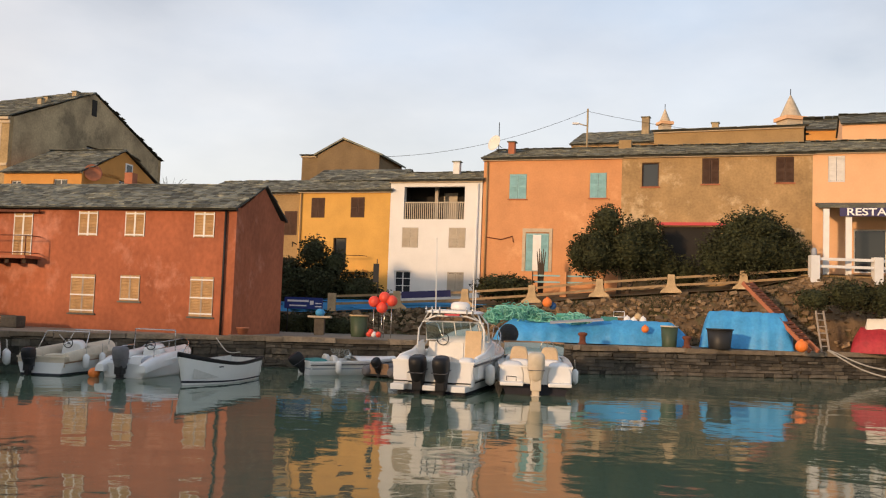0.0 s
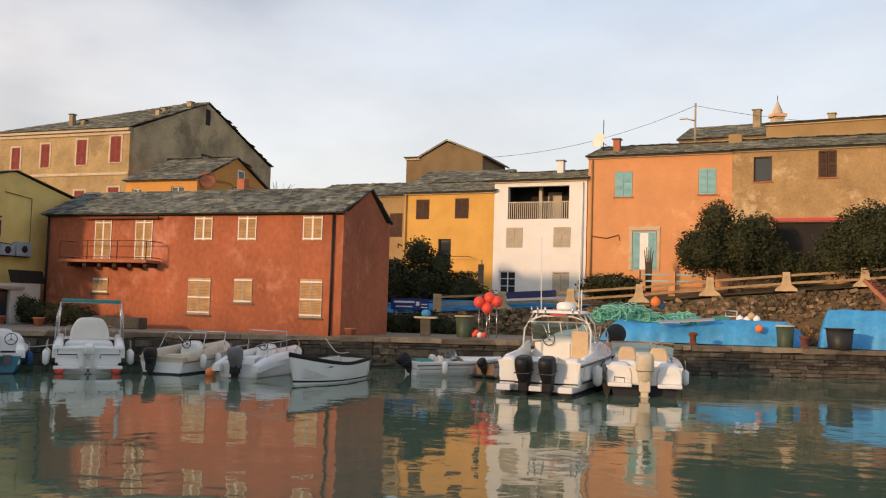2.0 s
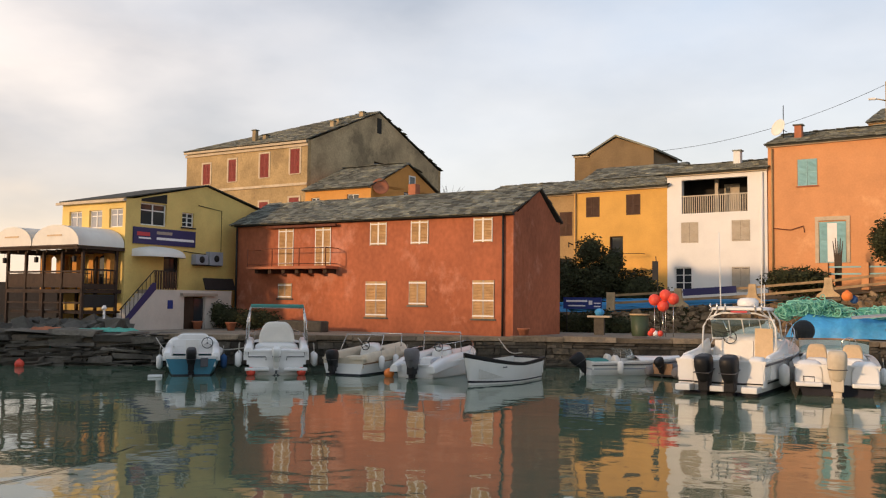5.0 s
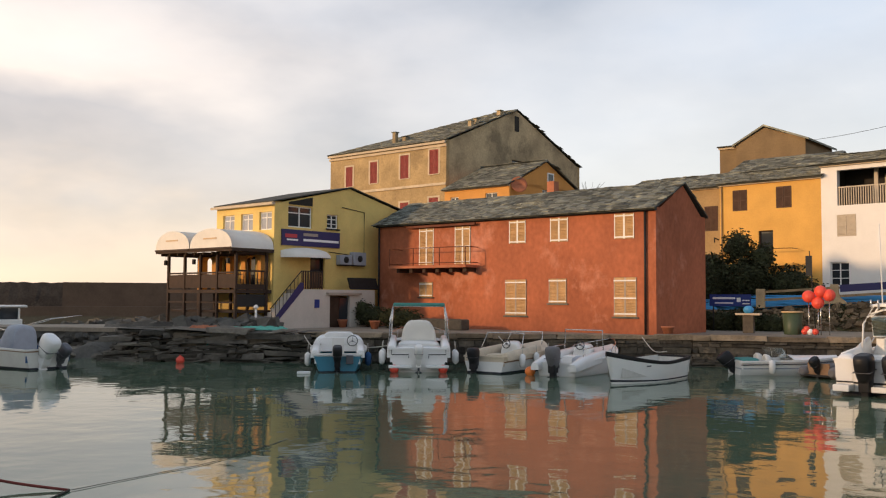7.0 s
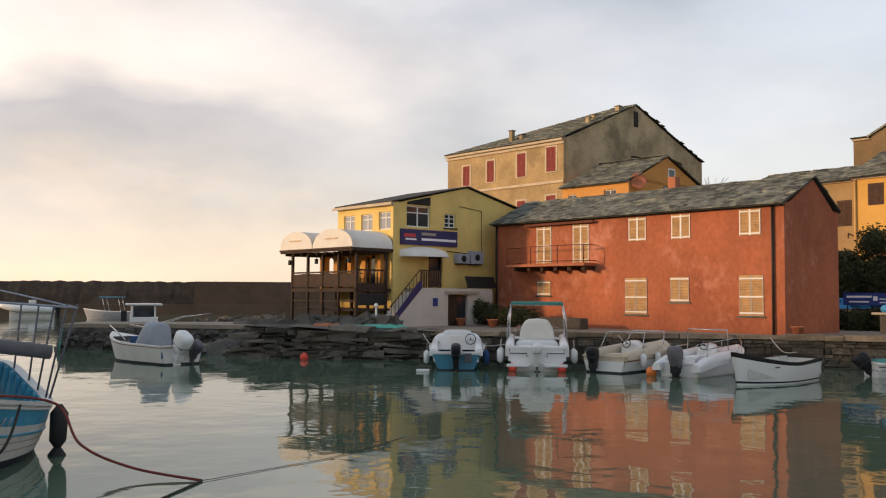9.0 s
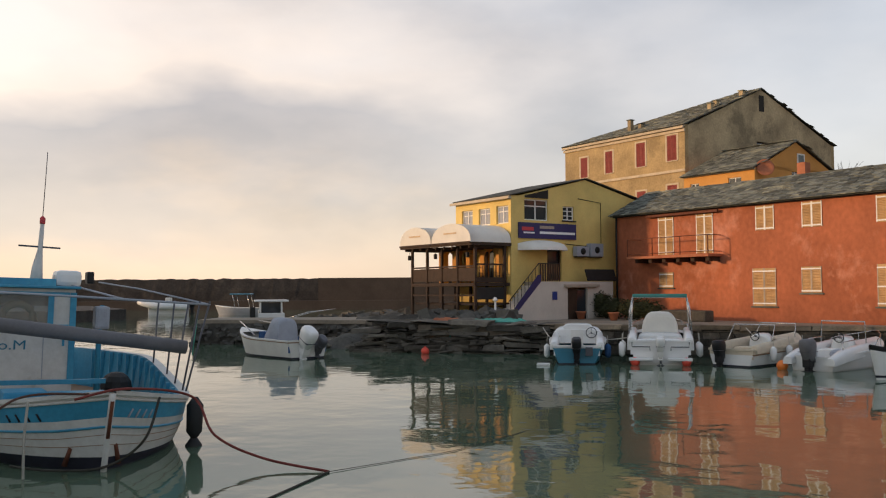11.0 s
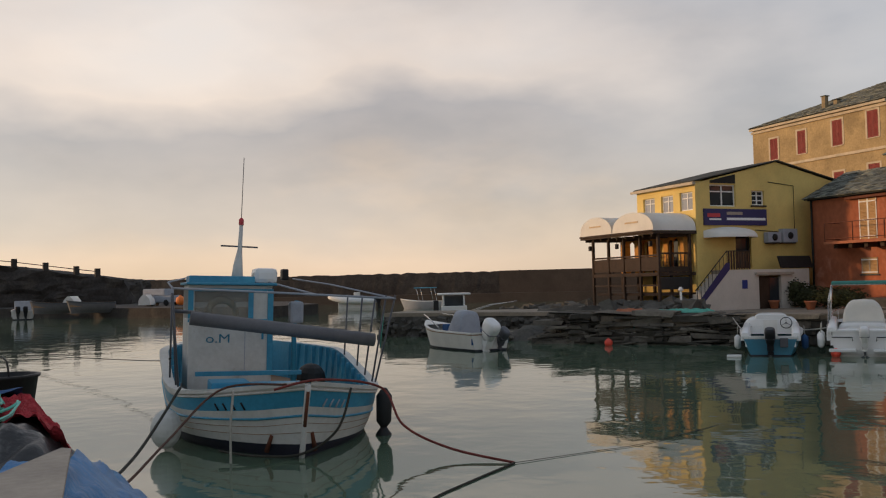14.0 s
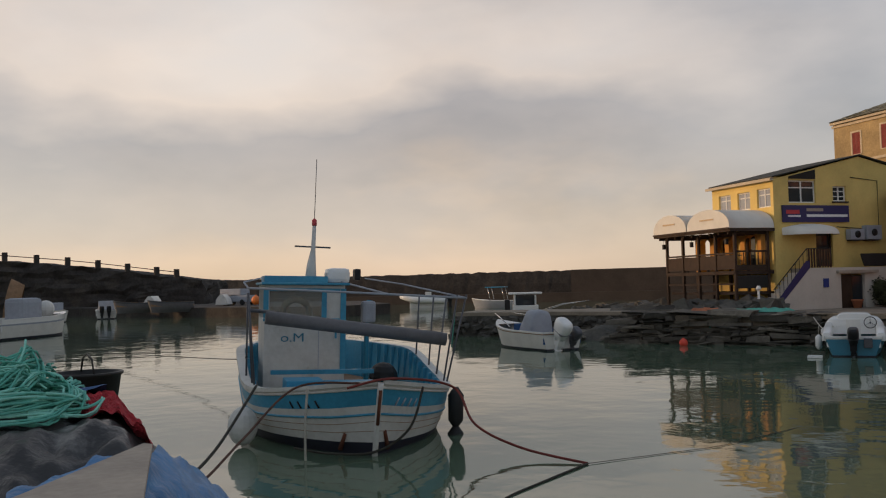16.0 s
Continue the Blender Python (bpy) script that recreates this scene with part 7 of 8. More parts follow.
rail(b, 0.025, [(4.0, -1.2, 1.3), (5.5, -0.95, 1.75), (7.6, 0, 2.0), (5.5, 0.95, 1.75), (4.0, 1.2, 1.3)])
b = boat_at("inflatable_boat", "white rigid inflatable boat by the breakwater", -93, 60.5, 140)
for y in (-0.85, 0.85):
    part("tube", tube(bmesh.new(), [(0, y, 0.75), (0.2, y, 0.8), (4.0, y, 0.95), (5.2, y * 0.6, 1.25), (5.7, 0, 1.4)], [0.15, 0.36, 0.38, 0.34, 0.3], 12), "gelcoat", b)
part("keel", boxes((0.1, 4.6, -0.6, 0.6, -0.1, 0.75), bevel=0.1), "gelcoat_old", b)
part("console", boxes((2.0, 2.7, -0.4, 0.4, 0.76, 1.9), bevel=0.08), "gelcoat_old", b)
outboard(b, -0.1, 0, 1.0, 1.2)
b = boat_at("small_boat", "small boat with a blue bimini by the breakwater", -80, 61, 130)
hull(b, 5.0, 2.0, 0.8, 1.1, [(1.0, "canvas_grey")], 0.88, 0.5, 0.4, 0.3, 0.1, 0.8, 0.6)
part("bimini", boxes((1.0, 3.2, -0.95, 0.95, 2.25, 2.35), bevel=0.04), "boat_blue", b)
rail(b, 0.03, *[[(x, y, 0.8), (x + 0.3, y, 2.25)] for x in (1.0, 2.6) for y in (-0.9, 0.9)], name="bimini_pole")

b = boat_at("motor_boat", "white open motor boat with a canvas-covered console", -60.0, 6.2, 46)
hull(b, 8.0, 2.6, 1.25, 1.5, [(0.22, "gelcoat"), (0.3, "canvas_grey"), (0.9, "gelcoat_old"), (1.0, "antifoul")], 0.9, 0.55, 0.4, 0.5, 0.15, 1.2, 0.8)
part("console", boxes((2.6, 4.6, -0.7, 0.7, 0.55, 2.5), bevel=0.3), "canvas_grey", b)
bl = bmesh.new()
ball(bl, (6.0, 0.1, 1.75), 0.55, 14)
part("round_fender", bl, "gelcoat_old", b)
outboard(b, -0.1, 0, 1.2, 1.2)
for px, py, hd, lab in ((-97.5, 15.6, -80, "small white moored boat with a cabin screen"), (-98.8, 21.6, 75, "white moored boat with twin motors by the landing")):
    b = boat_at("moored_boat", lab, px, py, hd)
    hull(b, 4.8, 2.2, 0.95, 1.2, [(0.9, "gelcoat_old"), (1.0, "antifoul")], 0.9, 0.5, 0.4, 0.35, 0.15, 0.9, 0.6)
    part("screen", boxes((1.6, 2.6, -0.8, 0.8, 0.9, 1.9), bevel=0.1), "canvas_grey", b)
    outboard(b, -0.05, -0.35, 0.85, 1.1)
    outboard(b, -0.05, 0.35, 0.85, 1.1)
for i, (az, d, hd) in enumerate(((74.6, 99, 165), (72.6, 97, 165))):
    px, py = at(az, d)
    b = boat_at("rowing_boat", "grey wooden rowing boat laid up on the landing", px, py, hd, 1.02)
    hull(b, 4.6, 1.6, 0.6, 0.85, [(0.2, "motor_grey"), (1.0, "rubber_grey")], 0.7, 0.45, 0.25, 0.2, 0.06, 0.6, 0.9, gun="motor_grey", inner="boat_wood")
vx, vy = at(70.0, 104)
tk = thing("parked_van", "small pale van parked beside the sea wall", "car", pose(vx, vy, 1.0, 0, 0, 30))
part("body", boxes((-2.0, 2.0, -0.85, 0.85, 0.35, 1.1), (-1.9, 1.1, -0.8, 0.8, 1.1, 1.85), bevel=0.12), "canvas_grey", tk)
for x in (-1.3, 1.3):
    for y in (-0.86, 0.72):
        wb_ = lathe([(0.32, 0), (0.34, 0.04), (0.34, 0.12), (0.3, 0.16)], 14)
        for v in wb_.verts:
            v.co = Vector((v.co.x + x, v.co.z + y, v.co.y + 0.34))
        part("wheel", wb_, "rubber_black", tk)


# ---- the blue and white fishing boat ----
hero = thing("fishing_boat", "blue and white wooden fishing boat with a small wheelhouse", "boat", pose(-21.0, 9.4, 0, -2.0, 0, -17.6))
HL, HB = 9.35, 3.75
BW, BB = "boat_white", "boat_blue"


def h_half(s):
    return HB / 2 * (0.55 + 0.45 * math.sin(min(1, s / 0.45) * math.pi / 2)) if s < 0.62 else HB / 2 * max(0.0, 1 - ((s - 0.60) / 0.40) ** 2.5)


def h_sheer(s):
    aft = max(0.0, min(1.0, (0.74 - s) / 0.40))
    return 0.84 + 0.46 * aft * aft * (3 - 2 * aft) + 0.32 * max(0, (s - 0.74) / 0.26) ** 1.5


NS = 44
hb = bmesh.new()
hmats = [BW, BB, "antifoul"]
fr_rows = [0.0, 0.07, 0.2, 0.33, 0.45, 0.485, 0.7, 0.84, 1.0, 1.5]
row_m = [BW, BB, BB, BW, BB, BW, BW, "antifoul", "antifoul"]


def h_point(s, f):
    bow = max(0.0, (s - 0.6) / 0.4)
    zt = h_sheer(s)
    drop = min(zt, 1.05)                             # the bands keep their width below the gunwale
    z = zt - drop * f if f < 0.6 else (zt - 0.6 * drop) * (1 - f) / 0.4 if f <= 1 else 1 - f
    k = 1 - (0.07 + 0.22 * bow) * min(f, 1.0) ** 1.7 - max(0, f - 1) * 0.7
    return Vector((s * HL - 0.40 * bow ** 2 * min(f, 1.2), h_half(s) * k, z))


for sg in (1, -1):
    g_ = []
    for i in range(NS + 1):
        s = 1 - (1 - i / NS) ** 1.5
        g_.append([hb.verts.new((q.x, q.y * sg, q.z)) for q in (h_point(s, f) for f in fr_rows)])
    for i in range(NS):
        for k in range(len(fr_rows) - 1):
            f = hb.faces.new((g_[i][k], g_[i][k + 1], g_[i + 1][k + 1], g_[i + 1][k])[::sg])
            f.material_index, f.smooth = hmats.index(row_m[k]), True
bmesh.ops.remove_doubles(hb, verts=hb.verts[:], dist=0.003)
part("hull", hb, hmats, hero, "white hull with two blue bands")
# planking strakes, rubbing strake, gunwale
for f, r, m_ in ((0.07, 0.022, BW), (0.465, 0.02, BB), (0.58, 0.005, "boat_wood"), (0.7, 0.005, "boat_wood")):
    for sg in (1, -1):
        part("strake", tube(bmesh.new(), [(q.x, (q.y + 0.004) * sg, q.z) for q in (h_point(1 - (1 - i / 40) ** 1.5, f) for i in range(41))], r, 6), m_, hero)
cap_, inn, ribs = bmesh.new(), bmesh.new(), []
last = None
for i in range(NS + 1):
    s = 1 - (1 - i / NS) ** 1.5
    x, h, z = s * HL, h_half(s), h_sheer(s)
    hi_ = max(0.0, h - 0.13)
    rk_ = 0.55 * max(0.0, (s - 0.6) / 0.4) ** 2
    lo_ = 0.94 - 0.45 * max(0.0, (s - 0.6) / 0.4) ** 1.2
    c = [cap_.verts.new(p_) for p_ in ((x + (0.03 if i == NS else 0), h + 0.04, z - 0.02), (x + (0.03 if i == NS else 0), h + 0.04, z + 0.045), (x, hi_, z + 0.045), (x, -hi_, z + 0.045), (x, -h - 0.04, z + 0.045), (x, -h - 0.04, z - 0.02))]
    t_ = [inn.verts.new(p_) for p_ in ((x, hi_, z + 0.043), (x - rk_, hi_ * lo_, 0.5), (x - rk_, -hi_ * lo_, 0.5), (x, -hi_, z + 0.043))]
    if last:
        for k in (0, 1, 3, 4):
            cap_.faces.new((last[0][k], last[0][k + 1], c[k + 1], c[k]))
        for k in (0, 2):
            inn.faces.new((last[1][k], last[1][k + 1], t_[k + 1], t_[k]))
        f = inn.faces.new((last[1][1], last[1][2], t_[2], t_[1]))
        f.material_index = 1
    last = (c, t_)
part("gunwale", cap_, BW, hero)
part("inner_side", inn, [BB, "boat_wood"], hero)
for i in range(13):
    s = 0.12 + i * 0.045
    for sg in (1, -1):
        hi_ = h_half(s) - 0.15
        part("rib", boxes((s * HL - 0.03, s * HL + 0.03, min(sg * hi_, sg * (hi_ - 0.07)), max(sg * hi_, sg * (hi_ - 0.07)), 0.5, h_sheer(s) + 0.03)), BB, hero)
stern = [h_point(0, f) for f in fr_rows]
tb = bmesh.new()
for k in range(len(fr_rows) - 1):
    a_, b_ = stern[k], stern[k + 1]
    tb.faces.new([tb.verts.new(p_) for p_ in ((0, a_.y, a_.z), (0, -a_.y, a_.z), (0, -b_.y, b_.z), (0, b_.y, b_.z))])
part("transom", tb, BW, hero)
# stem post with rust
part("stem_post", tube(bmesh.new(), [h_point(1, f) + Vector((0.03, 0, 0)) for f in (1.2, 0.9, 0.6, 0.3, 0.0)] , 0.045, 8), BW, hero)
part("stem_plate", tube(bmesh.new(), [h_point(1, f) + Vector((0.06, 0.0, 0)) for f in (0.62, 0.4, 0.2, 0.1)], 0.03, 6), "rust", hero)
for y, f0, f1 in ((-0.75, 0.72, 0.95), (0.42, 0.7, 0.93)):
    s = 0.955 if y < 0 else 0.985
    q0, q1 = h_point(s, f0), h_point(s - 0.012, f1)
    sg = 1 if y > 0 else -1
    part("scupper_stain", tube(bmesh.new(), [(q0.x, (q0.y + 0.012) * sg, q0.z), (q1.x, (q1.y + 0.012) * sg, q1.z)], [0.03, 0.045], 6), "rust", hero)
# registration painted on both bows, unreadable
for sg, s0, s1 in ((1, 0.925, 0.965), (-1, 0.86, 0.91)):
    for k in range(4):
        s = s0 + (s1 - s0) * k / 3
        q, q2 = h_point(s, 0.2), h_point(s + 0.006, 0.32)
        part("registration_bar", tube(bmesh.new(), [(q.x, (q.y + 0.004) * sg, q.z), (q.x + 0.03, (q2.y + 0.004) * sg, q2.z)], 0.016, 5), "canvas_grey" if sg > 0 else "motor_black", hero)
# foredeck, hatch, thwart
fd = bmesh.new()
last = None
for i in range(15):
    s = 0.70 + 0.27 * i / 14
    h = max(0.0, h_half(s) * 0.86 - 0.14)
    c = [fd.verts.new((s * HL - 0.04, h * k, h_sheer(s) - 0.10 + 0.05 * (1 - k * k))) for k in (-1, -0.5, 0, 0.5, 1)]
    if last:
        for k in range(4):
            fd.faces.new((last[k], last[k + 1], c[k + 1], c[k]))
    last = c
part("foredeck", fd, BB, hero)
part("hatch", boxes((6.45, 7.2, -1.2, -0.55, 0.75, 1.0), bevel=0.02), BB, hero)
part("hatch", boxes((6.35, 7.0, -0.45, 0.45, 0.74, 0.93), bevel=0.02), BB, hero)
part("coaming", boxes((5.6, 5.7, -1.35, 0.6, 0.98, 1.06)), BB, hero)
# wheelhouse, set to starboard
WX0, WX1, WY0, WY1 = 3.1, 4.7, -1.42, 0.18
cab = part("wheelhouse", boxes((WX1 - 0.06, WX1, WY0, WY1, 0.5, 1.98), (WX0, WX0 + 0.06, WY0, WY1, 0.5, 1.98), (WX0 + 0.06, WX1 - 0.06, WY0, WY0 + 0.06, 0.5, 1.98), (WX0 + 0.06, WX1 - 0.06, WY1 - 0.06, WY1, 0.5, 1.98), (WX1 - 0.06, WX1, WY0, WY0 + 0.1, 1.98, 2.6), (WX1 - 0.06, WX1, -0.28, -0.2, 1.98, 2.6), (WX1 - 0.05, WX1 - 0.01, -0.2, WY1 - 0.06, 1.98, 2.6), (WX1 - 0.06, WX1, WY1 - 0.1, WY1, 1.98, 2.6), (WX0, WX0 + 0.06, WY0, WY0 + 0.1, 1.98, 2.6), (WX0, WX0 + 0.06, WY1 - 0.1, WY1, 1.98, 2.6), (WX0, WX1, WY0, WY1, 2.6, 2.66)), BW, hero, "white painted wheelhouse with blue edges")
for r_ in ((WX1 + 0.002, WX1 + 0.03, WY1 - 0.09, WY1 + 0.02, 0.9, 2.6), (WX1 + 0.002, WX1 + 0.03, WY0 - 0.02, WY1 - 0.1, 1.94, 2.0), (WX1 + 0.002, WX1 + 0.03, WY0 - 0.02, WY0 + 0.08, 2.01, 2.6), (WX1 + 0.002, WX1 + 0.03, WY0 + 0.09, WY1 - 0.1, 2.54, 2.6), (WX1 + 0.002, WX1 + 0.03, -0.29, -0.19, 2.01, 2.53), (WX1 + 0.002, WX1 + 0.02, WY1 - 0.2, WY1 - 0.16, 1.6, 1.92)):
    part("blue_trim", boxes(r_), BB, cab)
part("seam", boxes((WX1 + 0.001, WX1 + 0.006, -0.35, -0.335, 1.0, 1.93)), "canvas_grey", cab)
part("window_pane", boxes((WX1 - 0.04, WX1 - 0.03, WY0 + 0.1, -0.28, 2.0, 2.54)), "clear", cab)
part("roof", boxes((WX0 - 0.25, WX1 + 0.12, WY0 - 0.06, WY1 + 0.08, 2.665, 2.715), (WX0 - 0.1, WX0 + 0.75, WY0 + 0.05, -0.05, 2.715, 2.86), bevel=0.015), BB, cab, "blue painted wheelhouse roof")
lb = bmesh.new()
tube(lb, [(4.5, -0.78 + 0.27 * math.cos(a_), 2.1 + 0.27 * math.sin(a_)) for a_ in [2 * math.pi * k / 20 for k in range(20)]], 0.07, 8, True)
part("life_ring", lb, "boat_wood", cab, "faded brown life ring inside the window")
t_ = bpy.data.curves.new("painted_mark", "FONT")
t_.body, t_.size, t_.extrude, t_.offset = "o.M", 0.27, 0.003, 0.0
t_.materials.append(M["hull_blue"])
to = new("painted_mark", t_)
to.parent = cab
to.matrix_local = pose(WX1 + 0.008, -1.1, 1.54, 90, 0, 90)
to.scale = (1.15, 0.9, 1)
tagged(to, "blue hand-painted letters")
ms = part("mast", tube(bmesh.new(), [(3.2, -0.34, 2.74), (3.15, -0.32, 3.1), (3.1, -0.28, 3.45), (3.0, -0.25, 4.0)], [0.13, 0.1, 0.05, 0.04], 10), BW, hero, "white mast on the wheelhouse roof")
part("crossbar", tubes(0.02, [(3.08, -0.68, 3.52), (3.08, 0.1, 3.5)], sides=6), "motor_grey", ms)
part("mast_light", lathe([(0.05, 3.98), (0.055, 4.0), (0.055, 4.1), (0.02, 4.14)], 10), "sign_red", ms).matrix_local = pose(3.0, -0.25, 0)
part("whip_aerial", tubes(0.008, [(3.0, -0.25, 4.1), (3.0, -0.22, 5.45)], sides=4), "motor_grey", ms)
part("roof_box", boxes((2.8, 3.4, 0.0, 0.5, 2.72, 3.05), bevel=0.1), "gelcoat", hero, "white rounded box on the roof")
part("roof_lamp", boxes((2.7, 3.0, 0.66, 0.8, 2.8, 3.05), bevel=0.03), "motor_black", hero)
part("winch_post", tube(bmesh.new(), [(4.2, 0.72, 0.5), (4.2, 0.72, 1.9), (4.1, 0.8, 2.35)], [0.06, 0.05, 0.07], 8), BB, hero)
part("winch_head", boxes((4.0, 4.3, 0.62, 0.9, 1.9, 2.35), bevel=0.06), "canvas_grey", hero)
# awning frame and rolled grey tube
for name, line, r in (("awning_bar", [(6.9, -1.85, 2.58), (6.9, 0, 2.52), (6.9, 2.08, 2.44)], 0.02), ("awning_bar", [(6.9, 2.08, 2.44), (3.2, 1.7, 2.72), (1.6, 1.15, 2.86)], 0.018), ("awning_bar", [(6.9, -1.85, 2.58), (3.2, -1.75, 2.72), (1.6, -1.2, 2.86)], 0.018), ("awning_bar", [(6.9, 0.6, 2.5), (3.2, 0.3, 2.76)], 0.02), ("side_bar", [(6.9, -1.83, 2.2), (4.7, -1.2, 2.12)], 0.035)):
    part(name, tubes(r, line, sides=7), "canvas_grey" if name == "awning_bar" else "motor_grey", hero)
for x, y0_, y1_ in ((6.9, 1.72, 2.08), (6.75, 1.7, 1.95), (5.9, 1.78, 1.98), (5.2, 1.8, 1.9), (4.3, 1.75, 1.82), (6.9, -1.72, -1.85), (6.6, -1.74, -1.83), (5.8, -1.8, -1.8)):
    part("awning_post", tubes(0.018, [(x, y0_, 0.92), (x, y1_, 2.5)], sides=6), "motor_grey", hero)
rt = bmesh.new()
tube(rt, [(6.2, -1.5, 2.06), (6.2, 1.88, 1.65)], 0.125, 18)
part("rolled_awning", rt, "rubber_grey", hero, "thick grey rolled awning tube across the boat")
part("awning_lashing", tubes(0.012, [(6.2, 2.0, 1.5), (6.5, 2.0, 2.4)], sides=5), "net_green", hero)
# fenders
bl = bmesh.new()
ball(bl, (0, 0, 0), 0.25, 16, (1, 1, 1.3))
fo = part("round_fender", bl, "boat_white", hero, "pale balloon fender")
fo.matrix_local = pose(7.3, -1.92, 0.28)
for z, h in ((0.3, 0.72), (-0.25, 0.5)):
    fb_ = lathe([(0.03, -h / 2), (0.13, -h / 2 + 0.14), (0.14, h / 2 - 0.14), (0.04, h / 2)], 14)
    fo = part("fender", fb_, "rubber_black", hero, "black cylindrical fender")
    fo.matrix_local = pose(7.5, 1.72, z + 0.22)
# clutter on deck
cl = random.Random(8)
for k in range(5):
    rp = bmesh.new()
    cx_, cy_, cz_ = (5.4 + 0.3 * k, 0.9 + 0.12 * k, 0.56 + 0.03 * k)
    tube(rp, [(cx_ + 0.25 * math.cos(a_) * cl.uniform(0.8, 1.1), cy_ + 0.2 * math.sin(a_), cz_ + 0.1 * cl.random()) for a_ in [2 * math.pi * q / 14 for q in range(14)]], 0.03, 6, True)
    part("coiled_rope", rp, "rope_dark" if k % 2 else "rope_red", hero)
part("net_heap", ball(bmesh.new(), (3.9, 1.15, 0.75), 0.38, 12, (1.2, 0.8, 0.8)), "rubber_black", hero)
HM = hero.matrix_world


def on_boat(x, y, z):
    return HM @ Vector((x, y, z))


def rope(label, mat, r, pts):
    """A hanging line through points, smoothed."""
    P_ = [Vector(p_) for p_ in pts]
    out = []
    for i in range(len(P_) - 1):
        p0, p1, p2, p3 = P_[max(i - 1, 0)], P_[i], P_[i + 1], P_[min(i + 2, len(P_) - 1)]
        for k in range(10):
            t = k / 10
            out.append(0.5 * ((2 * p1) + (p2 - p0) * t + (2 * p0 - 5 * p1 + 4 * p2 - p3) * t * t + (3 * p1 - p0 - 3 * p2 + p3) * t ** 3))
    out.append(P_[-1])
    return tagged(part("mooring_rope", tube(bmesh.new(), out, r, 7), mat), label, "rope")


bowr = on_boat(8.6, 1.35, 1.0)
rope("red mooring rope hanging from the fishing boat to the water", "rope_red", 0.02, [on_boat(9.3, -0.5, 1.08), on_boat(9.35, 0.2, 1.22), bowr, (-11.6, 8.0, 0.45), (-10.9, 8.35, 0.14), (-9.86, 8.73, 0.015)])
rope("thin dark line running on over the water", "rope_dark", 0.005, [(-9.86, 8.73, 0.015), (-9.7, 10.2, 0.01), (-9.6, 11.3, 0.012), (-9.9, 13.4, 0.004), (-10.3, 15.0, -0.05)])
rope("dark line sinking from the red rope", "rope_dark", 0.015, [(-9.86, 8.73, 0.015), (-9.35, 7.5, 0.01), (-8.9, 6.5, 0.0), (-8.2, 5.2, -0.1)])
bowl = on_boat(8.75, -1.2, 1.05)
rope("heavy brown rope from the boat's bow to the quay", "rope_brown", 0.018, [on_boat(9.25, -0.3, 1.15), bowl, (-12.2, 4.5, 0.55), (-10.0, 3.2, 0.5), (-8.0, 2.38, 1.0)])
rope("second mooring rope from the boat to the quay", "rope_dark", 0.022, [on_boat(7.9, -1.75, 1.0), (-12.4, 4.2, 0.45), (-10.4, 3.1, 0.42), (-8.0, 2.33, 0.97)])
rope("slack dark line along the boat's stem", "rope_dark", 0.02, [on_boat(9.0, 0.75, 1.05), on_boat(9.2, 0.5, 0.45), on_boat(9.05, 0.0, 0.08), on_boat(8.95, -0.7, 0.06), on_boat(8.6, -1.2, 0.1)])
rope("pale line hanging straight down from the bow", "rope_pale", 0.02, [on_boat(8.95, -1.05, 1.05), on_boat(8.98, -1.08, 0.5), on_boat(8.9, -1.05, -0.2)])
rope("thin line from the boat's side to the far landing", "rope_dark", 0.012, [on_boat(6.9, -1.85, 1.4), (-25, 8.5, 0.7), (-40, 8.0, 0.2)])

# ---- nets, tarpaulins and tub on the near quay ----
PX, PY = at(80.0, 5.7)
pile_m = pose(PX, PY, 0.9, 0, 0, 80)        # x to the viewer's right, y away


def pile_h(x, y):
    prof = 1.0 - 1.05 * max(0.0, x - 0.28) - 0.34 * max(0.0, -y - 0.6)
    edge_ = max(0.0, 1 - (abs(y) / (1.4 if y > 0 else 2.5)) ** 4) * max(0.0, 1 - (max(0, -x) / 2.6) ** 4)
    return max(0.0, prof) * edge_


heap = thing("net_heap", "heap of fishing nets under a crumpled grey tarpaulin", "nets", pile_m)
tp = sheet(110, 110, lambda s, t: (-2.4 + 3.7 * s, -2.5 + 3.9 * t, pile_h(-2.4 + 3.7 * s, -2.5 + 3.9 * t)))
for v in tp.verts:
    if v.co.z > 0.02:
        v.co.z += 0.07 * n3(v.co.x * 2.2, v.co.y * 2.2) - 0.16 * abs(n3(v.co.x * 2.6 + v.co.y * 2.2, v.co.y * 1.1 - v.co.x, 5)) + 0.07 * abs(n3(v.co.x * 5 - v.co.y * 3, v.co.y * 4, 9)) + 0.025 * n3(v.co.x * 12, v.co.y * 12)
part("tarpaulin", tp, "tarp_grey", heap, "crumpled grey plastic tarpaulin")
rd = sheet(60, 60, lambda s, t: (0.04 + 0.40 * s + 0.05 * n3(t * 6, s * 3), -0.6 + 0.35 * (1 - s) + 1.7 * t + 0.1 * n3(s * 5, t * 2), 0))
for v in rd.verts:
    v.co.z = pile_h(v.co.x, v.co.y) + 0.055 - 0.1 * max(0.0, v.co.x - 0.3) + 0.06 * n3(v.co.x * 2.2, v.co.y * 2.2) + 0.05 * n3(v.co.x * 7, v.co.y * 7) + 0.04 * n3(v.co.x * 19, v.co.y * 19)
part("red_net", rd, "net_red", heap, "bunched red net")
rn = random.Random(4)
coils = thing("rope_coil", "tangled coils of teal green rope on the nets", "rope", pile_m)
